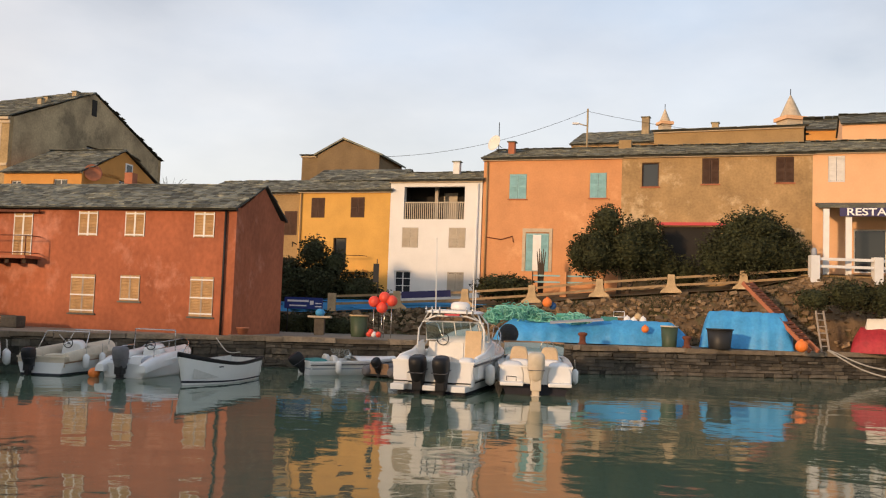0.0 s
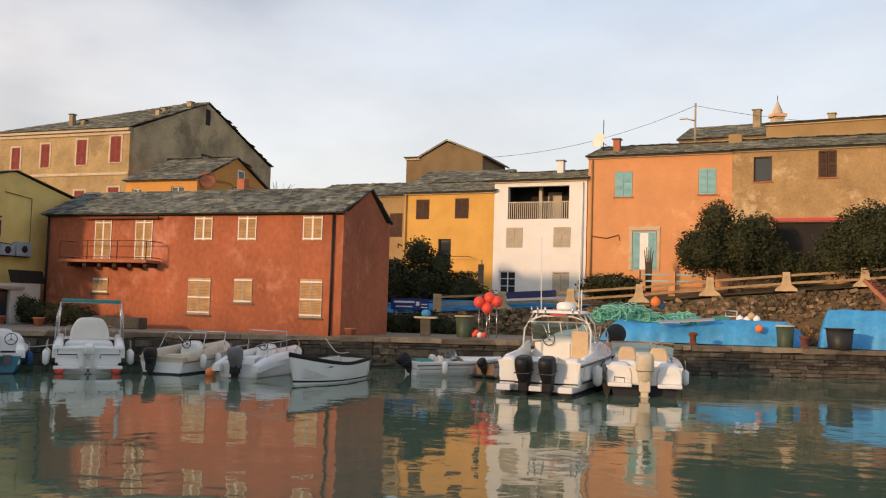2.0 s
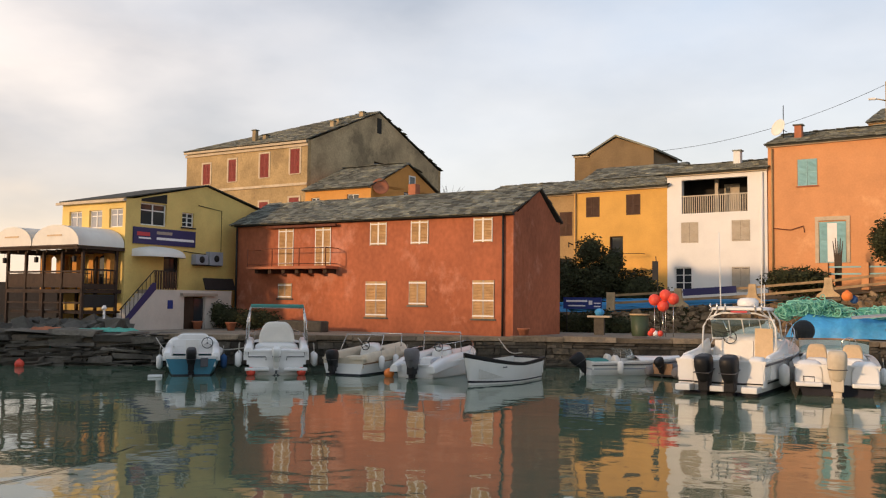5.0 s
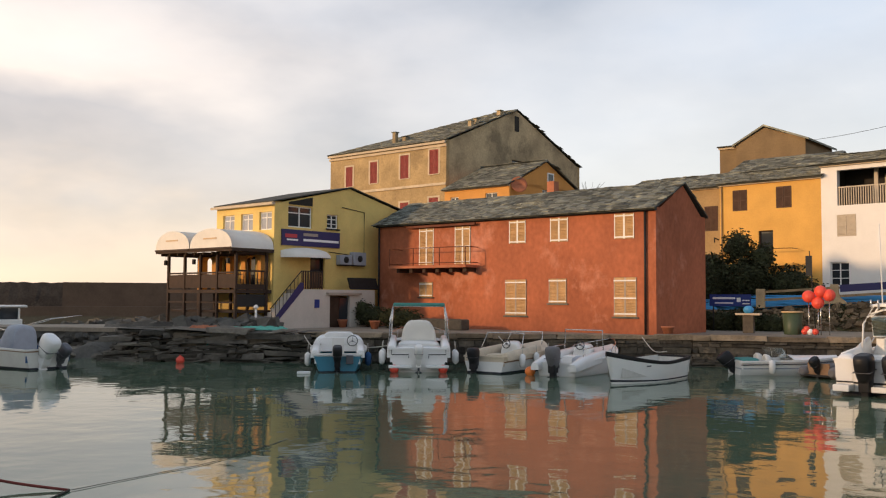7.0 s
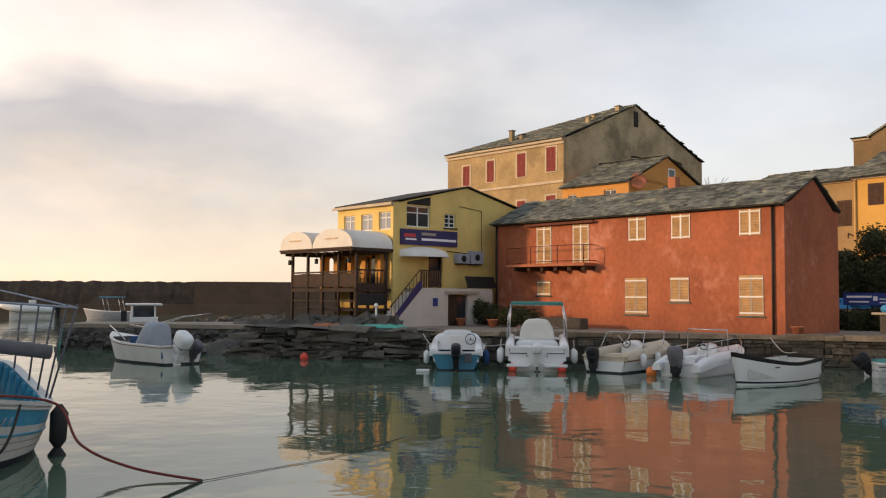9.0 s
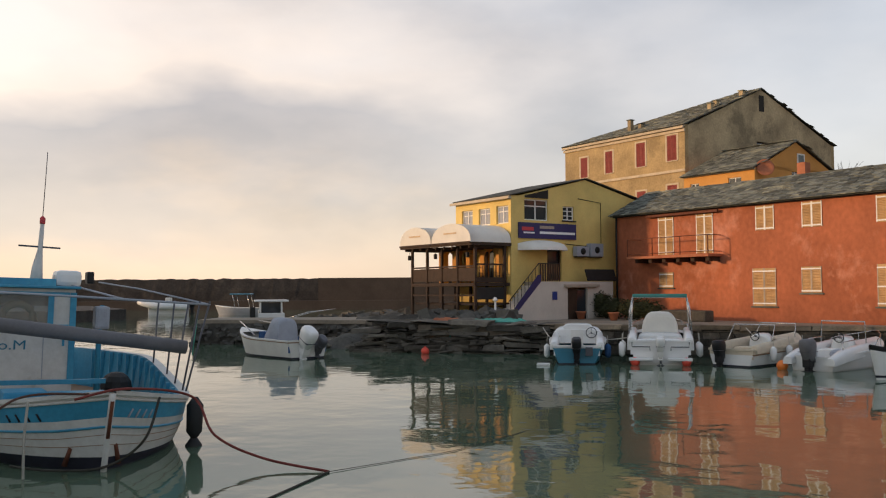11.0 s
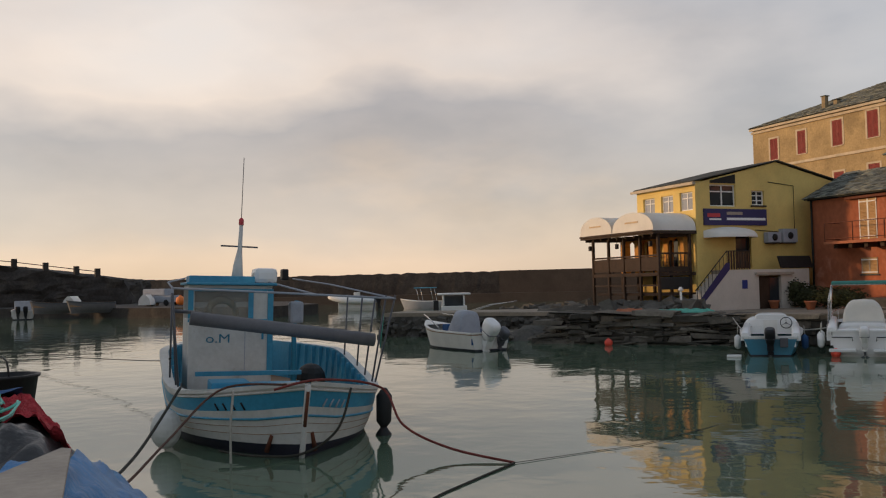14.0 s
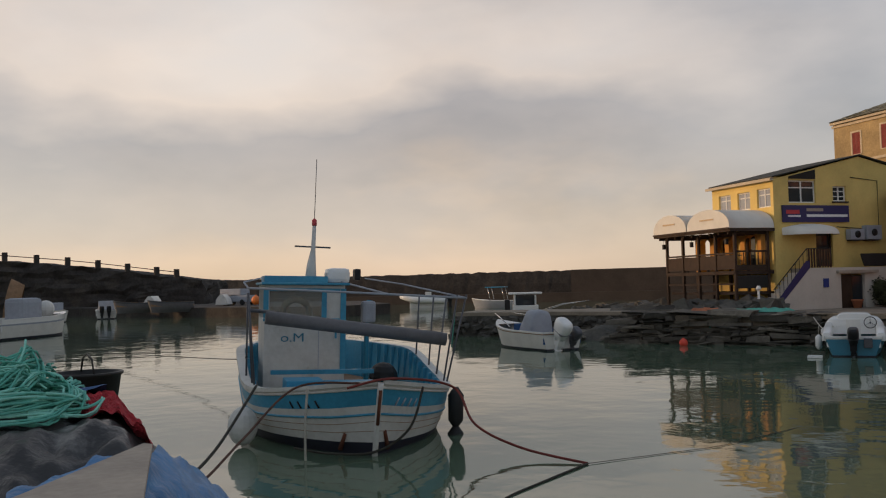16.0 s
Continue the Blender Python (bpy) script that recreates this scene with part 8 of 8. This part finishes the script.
for (cx_, cy_, rx_, ry_, lift, n_) in ((-0.32, 0.72, 0.42, 0.30, 0.40, 112), (-0.32, -0.12, 0.42, 0.30, 0.24, 112)):
    for k in range(n_):
        if k % 7 == 0:                               # a new hank of parallel strands
            ph0, ox0, oy0 = rn.uniform(0, 6.28), rn.gauss(0, 0.10), rn.gauss(0, 0.08)
            ax0, ay0, lz0, span0 = rx_ * rn.uniform(0.5, 1.1), ry_ * rn.uniform(0.5, 1.15), lift * rn.uniform(0.2, 1), rn.uniform(0.6, 1.0)
        ph, ox, oy = ph0 + rn.gauss(0, 0.15), ox0 + rn.gauss(0, 0.018), oy0 + rn.gauss(0, 0.018)
        ax, ay, lz = ax0 * rn.uniform(0.9, 1.08), ay0 * rn.uniform(0.9, 1.08), lz0 + rn.uniform(-0.05, 0.03)
        pts = []
        span = span0 * rn.uniform(0.9, 1.05) * 2 * math.pi
        for q in range(23):
            a_ = ph + span * q / 22
            x, y = cx_ + ox + ax * math.cos(a_) + 0.05 * n3(q * 0.21, k // 7 * 3.3 + k * 0.13), cy_ + oy + ay * math.sin(a_) + 0.05 * n3(q * 0.21, k // 7 * 3.3 + 40 + k * 0.13)
            rr_ = math.hypot((x - cx_) / rx_, (y - cy_) / ry_)
            z = pile_h(x, y) + 0.05 + lz * max(0.0, 1.25 - rr_ * 0.9) + 0.09 * n3(q * 0.2, k // 7 * 1.7 + k * 0.11, 3)
            pts.append((x, y, z))
        part("strand", tube(bmesh.new(), pts, rn.uniform(0.006, 0.009), 6), "net_green" if rn.random() < 0.6 else "net_pale", coils)
bn = sheet(16, 12, lambda s, t: (-0.25 + 0.5 * s, 0.35 + 0.5 * t, 0))
for v in bn.verts:
    v.co.z = pile_h(v.co.x, v.co.y) + 0.11 + 0.07 * n3(v.co.x * 6, v.co.y * 6)
part("blue_net", bn, "canvas_blue", heap, "dark blue netting")
lb_ = sheet(24, 16, lambda s, t: (-0.22 + 0.44 * s, -1.95 + 0.42 * t + 0.75 * s, 0))
for v in lb_.verts:
    v.co.z = 0.88 + 0.03 * n3(v.co.x * 5, v.co.y * 5) + 0.04 * abs(n3(v.co.x * 9, v.co.y * 5))
part("blue_sheet", lb_, "tarp_dull", heap, "strip of blue tarpaulin")
# plank and blue sheet in front
pk = tagged(part("plank", prism([(0.40, -1.02), (0.36, -0.98), (-0.12, -1.88), (-0.3, -2.2), (0.25, -2.35), (0.28, -2.08)][::-1], -0.012, 0.012), "board"), "weathered pale plywood board lying on the nets", "board")
pk.matrix_world = pile_m @ pose(0, 0, 0.95)
bs = sheet(50, 40, lambda s, t: (0.26 + 0.85 * s, -2.3 + t * (1.0 + min(1.35, 2.9 * s)), 0))
for v in bs.verts:
    v.co.z = pile_h(v.co.x, v.co.y) + 0.07 + 0.04 * n3(v.co.x * 3, v.co.y * 3) + 0.09 * abs(n3(v.co.x * 7, v.co.y * 4))
bs_ob = tagged(part("blue_tarpaulin", bs, "tarp_dull"), "wrinkled blue tarpaulin over gear on the quay", "tarpaulin")
bs_ob.matrix_world = pile_m
tbx, tby = at(78.7, 8.2)
crate = tagged(part("fish_crate", boxes((-0.35, 0.35, -0.35, 0.35, 0.0, 0.66), bevel=0.02), "plastic_black"), "dark plastic fish crate under the tub", "crate")
crate.matrix_world = pose(tbx, tby, 0.9)
tub = thing("rubber_tub", "black rubber tub with a wire handle", "tub", pose(tbx, tby, 1.562))
part("bowl", lathe([(0.2, 0.0), (0.22, 0.02), (0.27, 0.36), (0.29, 0.37), (0.29, 0.39), (0.26, 0.39), (0.21, 0.05)], 22), "plastic_black", tub)
part("handle", tubes(0.008, [(-0.26, 0, 0.38), (-0.18, 0, 0.5), (0, 0, 0.54), (0.18, 0, 0.5), (0.26, 0, 0.38)], sides=5), "dark_iron", tub)


# ---- things on the far quay ----
def draped(name, label, az0, az1, d, depth, h, mat, seed, z0=QUAY_Z, lump=0.18, flat=0.3):
    """Sheeting drawn over a heap of gear."""
    (xa, ya), (xb, yb) = at(az0, d), at(az1, d)
    w = math.hypot(xb - xa, yb - ya)
    m_ = Matrix.Translation((xa, ya, z0)) @ Matrix.Rotation(math.atan2(yb - ya, xb - xa), 4, "Z")

    def f(s, t):
        e_ = min(1.0, min(s, 1 - s) / 0.10) ** 0.5 * min(1.0, min(t, 1 - t) / flat) ** 0.5
        z = h * e_ * (1 + lump * n3(s * w * 0.6 + seed, t * 2)) + (0.05 * n3(s * w * 3 + seed, t * 4) + 0.04 * abs(n3(s * w * 6 + seed, t * 2, 3))) * (1 if e_ > 0.05 else 0)
        return (s * w + 0.05 * n3(s * 20, t * 5, seed), t * depth + 0.08 * n3(s * w * 2.5 + seed, 7) * (1 - t), max(0.0, z))
    ob = part(name, sheet(70, 24, f), mat)
    ob.matrix_world = m_
    return tagged(ob, label, "tarpaulin" if "tarp" in mat else "nets")


draped("blue_tarpaulin", "low heap of gear under a bright blue tarpaulin", -3.2, -15.4, 42.2, 2.0, 0.9, "tarp_blue", 2, lump=0.4)
draped("blue_tarpaulin", "tall boat-shaped heap under a bright blue tarpaulin", -15.8, -21.2, 43.6, 2.4, 1.62, "tarp_blue", 5, lump=0.1)
draped("fishing_net", "pile of pale green fishing nets on the tarpaulin", -3.0, -6.6, 43.0, 1.2, 0.65, "net_green", 8, QUAY_Z + 0.9, 0.5)
draped("fishing_net", "small pile of green nets on the tarpaulin", -7.0, -8.9, 43.0, 1.0, 0.4, "net_green", 11, QUAY_Z + 0.82, 0.5)
rn2 = random.Random(14)
strands = thing("net_rope", "tangled turquoise net ropes bunched on the heap", "rope", pose(0, 0, 0))
for az0, az1, n_, zc in ((-6.7, -2.9, 130, 1.55), (-8.9, -7.2, 45, 1.2)):
    for k in range(n_):
        u = rn2.random()
        x, y = at(az0 + (az1 - az0) * u, 42.75 + rn2.uniform(0, 0.7))
        hump = math.sin(math.pi * min(max(u, 0.08), 0.92)) ** 0.5
        z = QUAY_Z + 0.85 + (zc - 0.85) * hump * rn2.uniform(0.25, 1.1)
        r1, r2, ph, ti = rn2.uniform(0.12, 0.42), rn2.uniform(0.08, 0.26), rn2.uniform(0, 6.28), rn2.uniform(-0.7, 0.7)
        pts = []
        for q in range(13):
            a_ = ph + q * rn2.uniform(0.42, 0.5)
            pts.append((x + r1 * math.cos(a_) + 0.06 * n3(q * 0.6, k * 3.1), y + 0.2 * math.sin(a_ * 0.7), z + r2 * math.sin(a_) + ti * r1 * math.cos(a_) * 0.5 + 0.05 * n3(q * 0.7, k * 2.3, 5)))
        part("strand", tube(bmesh.new(), pts, rn2.uniform(0.016, 0.03), 5), "net_pale" if rn2.random() < 0.6 else "net_green", strands)
draped("dinghy_cover", "dinghy under a dark red cover on the quay", -24.2, -29.5, 45.6, 2.2, 1.2, "tarp_red", 9, lump=0.1)
draped("dinghy_cover", "pale canvas thrown over the red cover", -24.8, -27.4, 46.0, 1.2, 1.55, "canvas_white", 13, lump=0.1)


def bin_(label, az, d, r, h, mat, rim=None, z0=QUAY_Z):
    x, y = at(az, d)
    t_ = thing("bin", label, "bin", pose(x, y, z0))
    part("body", lathe([(r * 0.82, 0), (r * 0.84, 0.02), (r, h * 0.95), (r * 0.93, h * 0.95), (r * 0.8, h * 0.6)], 20), mat, t_)
    part("rim", lathe([(r * 1.0, h * 0.93), (r * 1.08, h * 0.94), (r * 1.08, h), (r * 0.97, h)], 20), rim or mat, t_)
    return t_


bin_("dark green plastic bin with a yellow rim", 5.25, 39.6, 0.4, 0.95, "plastic_green", "rail_paint")
bin_("olive green plastic drum on the quay", -14.05, 41.4, 0.37, 0.95, "plastic_green", "cream_cover")
bin_("black plastic drum on the quay", -17.0, 41.9, 0.55, 0.9, "plastic_black")
for az, d in ((-8.8, 40.2), (-15.1, 41.2)):
    x, y = at(az, d)
    t_ = thing("bollard", "rusty brown iron mooring bollard", "bollard", pose(x, y, QUAY_Z), "quay bollards")
    part("shaft", lathe([(0.2, 0), (0.2, 0.06), (0.14, 0.1), (0.13, 0.35), (0.2, 0.42), (0.2, 0.5), (0.08, 0.54)], 16), "rust", t_)


def float_ball(label, az, d, z, r, mat):
    x, y = at(az, d)
    t_ = thing("float", label, "float", pose(x, y, z))
    part("ball", ball(bmesh.new(), (0, 0, 0), r, 14), mat, t_)
    part("eyelet", lathe([(r * 0.25, r * 0.93), (r * 0.25, r * 1.1), (r * 0.1, r * 1.18)], 10), mat, t_)


float_ball("orange fishing float lying on the quay", -21.6, 42.6, QUAY_Z + 0.27, 0.27, "buoy_orange")
float_ball("orange fishing float on the nets", -6.55, 42.6, 3.0, 0.23, "buoy_orange")
float_ball("dark blue float on the nets", -6.9, 42.8, 2.85, 0.17, "canvas_blue")
float_ball("orange float tied to the tarpaulin", -12.6, 41.9, 1.95, 0.17, "buoy_orange")
for az, zz, m_ in ((-11.5, 2.35, "sign_white"), (-11.9, 2.3, "sign_white"), (-12.15, 2.5, "rail_paint"), (-12.45, 2.35, "sign_white")):
    float_ball("small fishing float on the heap", az, 42.8, zz, 0.16, m_)
stand = thing("float_stand", "bunch of red floats hung on thin poles", "floats", pose(*at(3.85, 39.4), QUAY_Z))
for dx, dz in ((-0.35, 1.55), (0.0, 1.3), (0.1, 1.75), (0.42, 1.6)):
    part("red_float", ball(bmesh.new(), (dx, 0, dz), 0.25, 14), "buoy_red", stand)
    part("pole", tubes(0.02, [(dx, 0.02, 0), (dx, 0.02, dz - 0.22)], sides=5), "steel", stand)
for dx, m_ in ((-0.5, "buoy_red"), (-0.3, "sign_white"), (-0.1, "buoy_red"), (-0.42, "buoy_red")):
    part("small_float", ball(bmesh.new(), (dx, -0.2, 0.14 + 0.1 * (dx == -0.42)), 0.13, 10), m_, stand)
part("flag_pole", tubes(0.02, [(-0.1, 0.1, 0), (-0.3, 0.1, 3.4)], sides=5), "dark_iron", stand)
part("flag", boxes((-0.45, -0.2, 0.08, 0.1, 2.4, 3.2)), "plastic_black", stand)
cr = thing("fish_crate", "green plastic crate on the heap", "crate", pose(*at(-10.4, 43.0), QUAY_Z + 0.95))
part("tray", boxes((-0.35, 0.35, -0.25, 0.25, 0, 0.3), bevel=0.02), "canvas_green", cr)
rk = thing("chair_frame", "white plastic chair frame on the heap", "chair", pose(*at(-11.0, 43.2), QUAY_Z + 0.95))
part("frame", tubes(0.03, [(-0.25, 0, 0), (-0.25, 0, 0.55), (0.25, 0, 0.55), (0.25, 0, 0)], [(-0.25, 0, 0.3), (0.25, 0, 0.3)], sides=6), "sign_white", rk)
pl_ = tagged(part("plank", boxes((-1.2, 1.2, -0.3, 0.3, -0.03, 0.03)), "canvas_grey"), "grey boards lying on the tarpaulin", "board")
pl_.matrix_world = pose(*at(-8.4, 41.9), 2.2, 6, -5, -6)
x, y = at(-20.6, 43.6)
gp_ = thing("gangplank", "rusty brown gangplank leaning on the bank", "gangplank", Matrix.Identity(4))
a_, b_ = Vector((*at(-18.5, 46.0), 4.3)), Vector((*at(-22.3, 43.2), QUAY_Z + 0.05))
gm = Matrix.Translation(a_) @ (b_ - a_).to_track_quat("X", "Z").to_matrix().to_4x4()
for y_ in (-0.25, 0.25):
    ob = part("beam", boxes((0, (b_ - a_).length, y_ - 0.05, y_ + 0.05, -0.09, 0.09)), "terracotta", gp_)
    ob.matrix_local = gm
for k in range(16):
    ob = part("tread", boxes((0.15 + k * 0.27, 0.33 + k * 0.27, -0.3, 0.3, 0.094, 0.12)), "rust", gp_)
    ob.matrix_local = gm
ld = thing("ladder", "small pale ladder standing against the bank", "ladder", pose(*at(-22.9, 44.4), QUAY_Z, -12, 0, 20))
for x in (-0.22, 0.22):
    part("side_rail", boxes((x - 0.03, x + 0.03, -0.03, 0.03, 0, 1.9)), "board", ld)
for k in range(6):
    part("rung", boxes((-0.19, 0.19, -0.02, 0.02, 0.25 + k * 0.3, 0.29 + k * 0.3)), "board", ld)
for p_ in (((*at(-23.0, 44.3), QUAY_Z + 0.1), (*at(-28.5, 44.5), 0.25)), ((*at(-23.1, 44.3), QUAY_Z + 0.1), (*at(-29.0, 46), 0.7))):
    a_, b_ = Vector(p_[0]), Vector(p_[1])
    rope("pale mooring rope hanging from the quay", "rope_pale", 0.035, [a_, a_.lerp(b_, 0.35) - Vector((0, 0, 0.45)), a_.lerp(b_, 0.7) - Vector((0, 0, 0.4)), b_])
sg_ = thing("direction_sign", "dark blue direction sign with white lettering bars", "sign", pose(*at(8.75, 44.2), 2.0, 0, 0, -8))
part("panel", boxes((-0.95, 0.95, -0.03, 0.03, 0.3, 0.85)), "sign_blue", sg_)
part("lettering_bar", boxes((-0.8, 0.25, -0.042, -0.034, 0.63, 0.72)), "sign_white", sg_)
part("lettering_bar", boxes((-0.7, 0.15, -0.042, -0.034, 0.42, 0.48)), "sign_white", sg_)
part("arrow", boxes((0.32, 0.5, -0.042, -0.034, 0.5, 0.7)), "sign_white", sg_)
part("lettering_bar", boxes((0.58, 0.9, -0.042, -0.034, 0.4, 0.45), (0.58, 0.9, -0.042, -0.034, 0.55, 0.6)), "sign_white", sg_)
for x in (-0.8, 0.8):
    part("post", tubes(0.03, [(x, 0.06, -0.85), (x, 0.06, 0.85)], sides=6), "dark_iron", sg_)
bt = thing("bird_table", "small stone stand with a slab and blue cloth", "stand", pose(*at(7.7, 40.4), QUAY_Z))
part("pillar", boxes((-0.22, 0.22, -0.2, 0.2, 0, 0.75), bevel=0.03), "stone_trough", bt)
part("slab", boxes((-0.5, 0.5, -0.35, 0.35, 0.755, 0.84), bevel=0.02), "cornice", bt)
part("cloth", ball(bmesh.new(), (0, 0, 0.98), 0.22, 12, (1, 1, 0.8)), "tarp_blue", bt)
# banner and sheets behind the fence
for i, (k, m_) in enumerate(((0, "tarp_blue"), (1, "tarp_blue"))):
    a_, b_ = FENCE[k], FENCE[k + 1]
    bx = Vector(b_) - Vector(a_)
    ob = draped("blue_tarpaulin", "blue sheet over gear behind the fence", 0, 1, 1, 0.7, 0.5, m_, 20 + i)
    ob.matrix_world = Matrix.Translation((a_[0] + 0.3, a_[1] + 0.3, a_[2] - 0.1)) @ Matrix.Rotation(math.atan2(bx.y, bx.x), 4, "Z") @ Matrix.Scale(2.9 / 0.01745, 4, (1, 0, 0)) @ Matrix.Scale(1.0, 4)
a_ = FENCE[1]
bnr = tagged(part("banner", boxes((0.3, 2.9, -0.02, 0.02, 0.5, 0.85)), "sign_navy"), "dark blue banner tied to the fence", "banner")
bnr.matrix_world = pose(a_[0], a_[1] - 0.12, a_[2] + 0.05, 0, -4, 1)
# pots, troughs and stones by the red house
for u, y, w, lab in ((-9.6, -1.9, 1.3, "long stone trough in front of the red wall"),):
    q = on_red(u, y)
    ob = tagged(part("stone_trough", boxes((-w, w, -0.3, 0.3, 0, 0.5), bevel=0.08), "stone_trough"), lab, "trough")
    ob.matrix_world = pose(q.x, q.y, q.z, 0, 0, GRID)
for u, y in ((-15.0, -3.2), (-12.6, -3.4), (0.9, -0.4)):
    q = on_red(u, y)
    pt = thing("flower_pot", "terracotta flower pot by the house wall", "pot", pose(q.x, q.y, q.z), "terracotta pots")
    part("pot", lathe([(0.16, 0), (0.24, 0.32), (0.27, 0.33), (0.27, 0.38), (0.22, 0.38), (0.2, 0.3)], 16), "terracotta", pt)
for az, d, m_, lab in ((43.0, 38.0, "buoy_red", "red mooring buoy floating near the slipway"),):
    float_ball(lab, 42.45, 37.2, 0.1, 0.17, m_)
fd_ = thing("float", "white fender hanging on a teal rope at the quay", "float", pose(*at(40.9, 37.9), 0.35))
part("body", lathe([(0.03, -0.3), (0.12, -0.2), (0.12, 0.15), (0.03, 0.25)], 12), "sign_white", fd_)
part("rope", tubes(0.03, [(0, 0, 0.25), (0.05, 0.3, 0.95)], sides=5), "net_green", fd_)
draped("coiled_rope", "teal rope lying along the quay edge", 39.6, 36.0, 39.2, 0.4, 0.12, "net_green", 31, lump=0.8)
draped("coiled_rope", "orange rope lying along the quay edge", 42.0, 40.2, 39.6, 0.5, 0.14, "terracotta", 33, lump=0.8)
pz = thing("lamp_post", "short white post at the foot of the stair", "post", pose(*at(38.0, 41.4), QUAY_Z - 0.06))
part("shaft", tubes(0.05, [(0, 0, 0), (0, 0, 0.95)]), "white_trim", pz)
part("head", lathe([(0.11, 0.95), (0.12, 1.0), (0.05, 1.12)], 12), "white_trim", pz)
for p_ in ((( -20.6, 29.4, 1.1), (-18.6, 27.6, 0.9)), ((-19.3, 29.9, 1.1), (-16.2, 28.6, 0.9)), ((-8.6, 34.6, 1.15), (-7.0, 31.6, 0.8)), ((-13.6, 32.3, 1.15), (-12.4, 31.6, 0.9))):
    a_, b_ = Vector(p_[0]), Vector(p_[1])
    rope("pale mooring line from the quay to a boat", "rope_pale", 0.02, [a_, a_.lerp(b_, 0.5) - Vector((0, 0, 0.25)), b_])

# garden rail by the orange house door
gf = thing("garden_rail", "low garden rail of orange pillars and pale blue bars", "fence", row @ Matrix.Translation((0, -3.2, 0)))
for u in (3.7, 5.6, 7.6):
    part("pillar", boxes((u - 0.17, u + 0.17, -0.17, 0.17, 3.4, 4.75)), "orange_plaster", gf)
for u in (3.87, 5.77):
    for z in (4.15, 4.5):
        part("bar", boxes((u + 0.003, u + 1.55, -0.04, 0.04, z, z + 0.08)), "shutter_blue", gf)
q = row @ Vector((4.2, -2.6, 3.6))
yk = thing("dry_shrub", "thin dry brown stalk beside the blue door", "plant", pose(q.x, q.y, q.z))
for k in range(5):
    part("stem", tube(bmesh.new(), [(0.05 * k - 0.1, 0, 0), (0.07 * k - 0.14, 0, 1.4), (0.12 * k - 0.24, 0, 2.3 + 0.15 * (k % 2))], [0.06, 0.05, 0.02], 6), "bark", yk)

# laid-up hull and gear below the sea wall
ux_, uy_ = at(82.6, 112)
lh = thing("laid_up_hull", "brown wooden hull propped upright below the sea wall", "boat", pose(ux_, uy_, 0.06, 0, -78, 60))
hull(lh, 4.4, 2.0, 0.9, 1.1, [(1.0, "boat_wood")], 0.7, 0.45, 0.3, 0.3, 0.08, 0.9, 0.9, gun="boat_wood", inner="boat_wood")
float_ball("large orange buoy on the landing", 68.9, 99, 1.55, 0.5, "buoy_orange")
for az, d, lab in ((75.2, 103, "pale upturned dinghy on the landing"), (71.0, 100, "grey upturned dinghy on the landing")):
    ux_, uy_ = at(az, d)
    ud = thing("upturned_dinghy", lab, "boat", pose(ux_, uy_, 1.82, 180, 0, 150))
    hull(ud, 4.2, 1.6, 0.6, 0.8, [(1.0, "gelcoat_old")], 0.75, 0.45, 0.3, 0.15, 0.06, 0.6, 0.9)
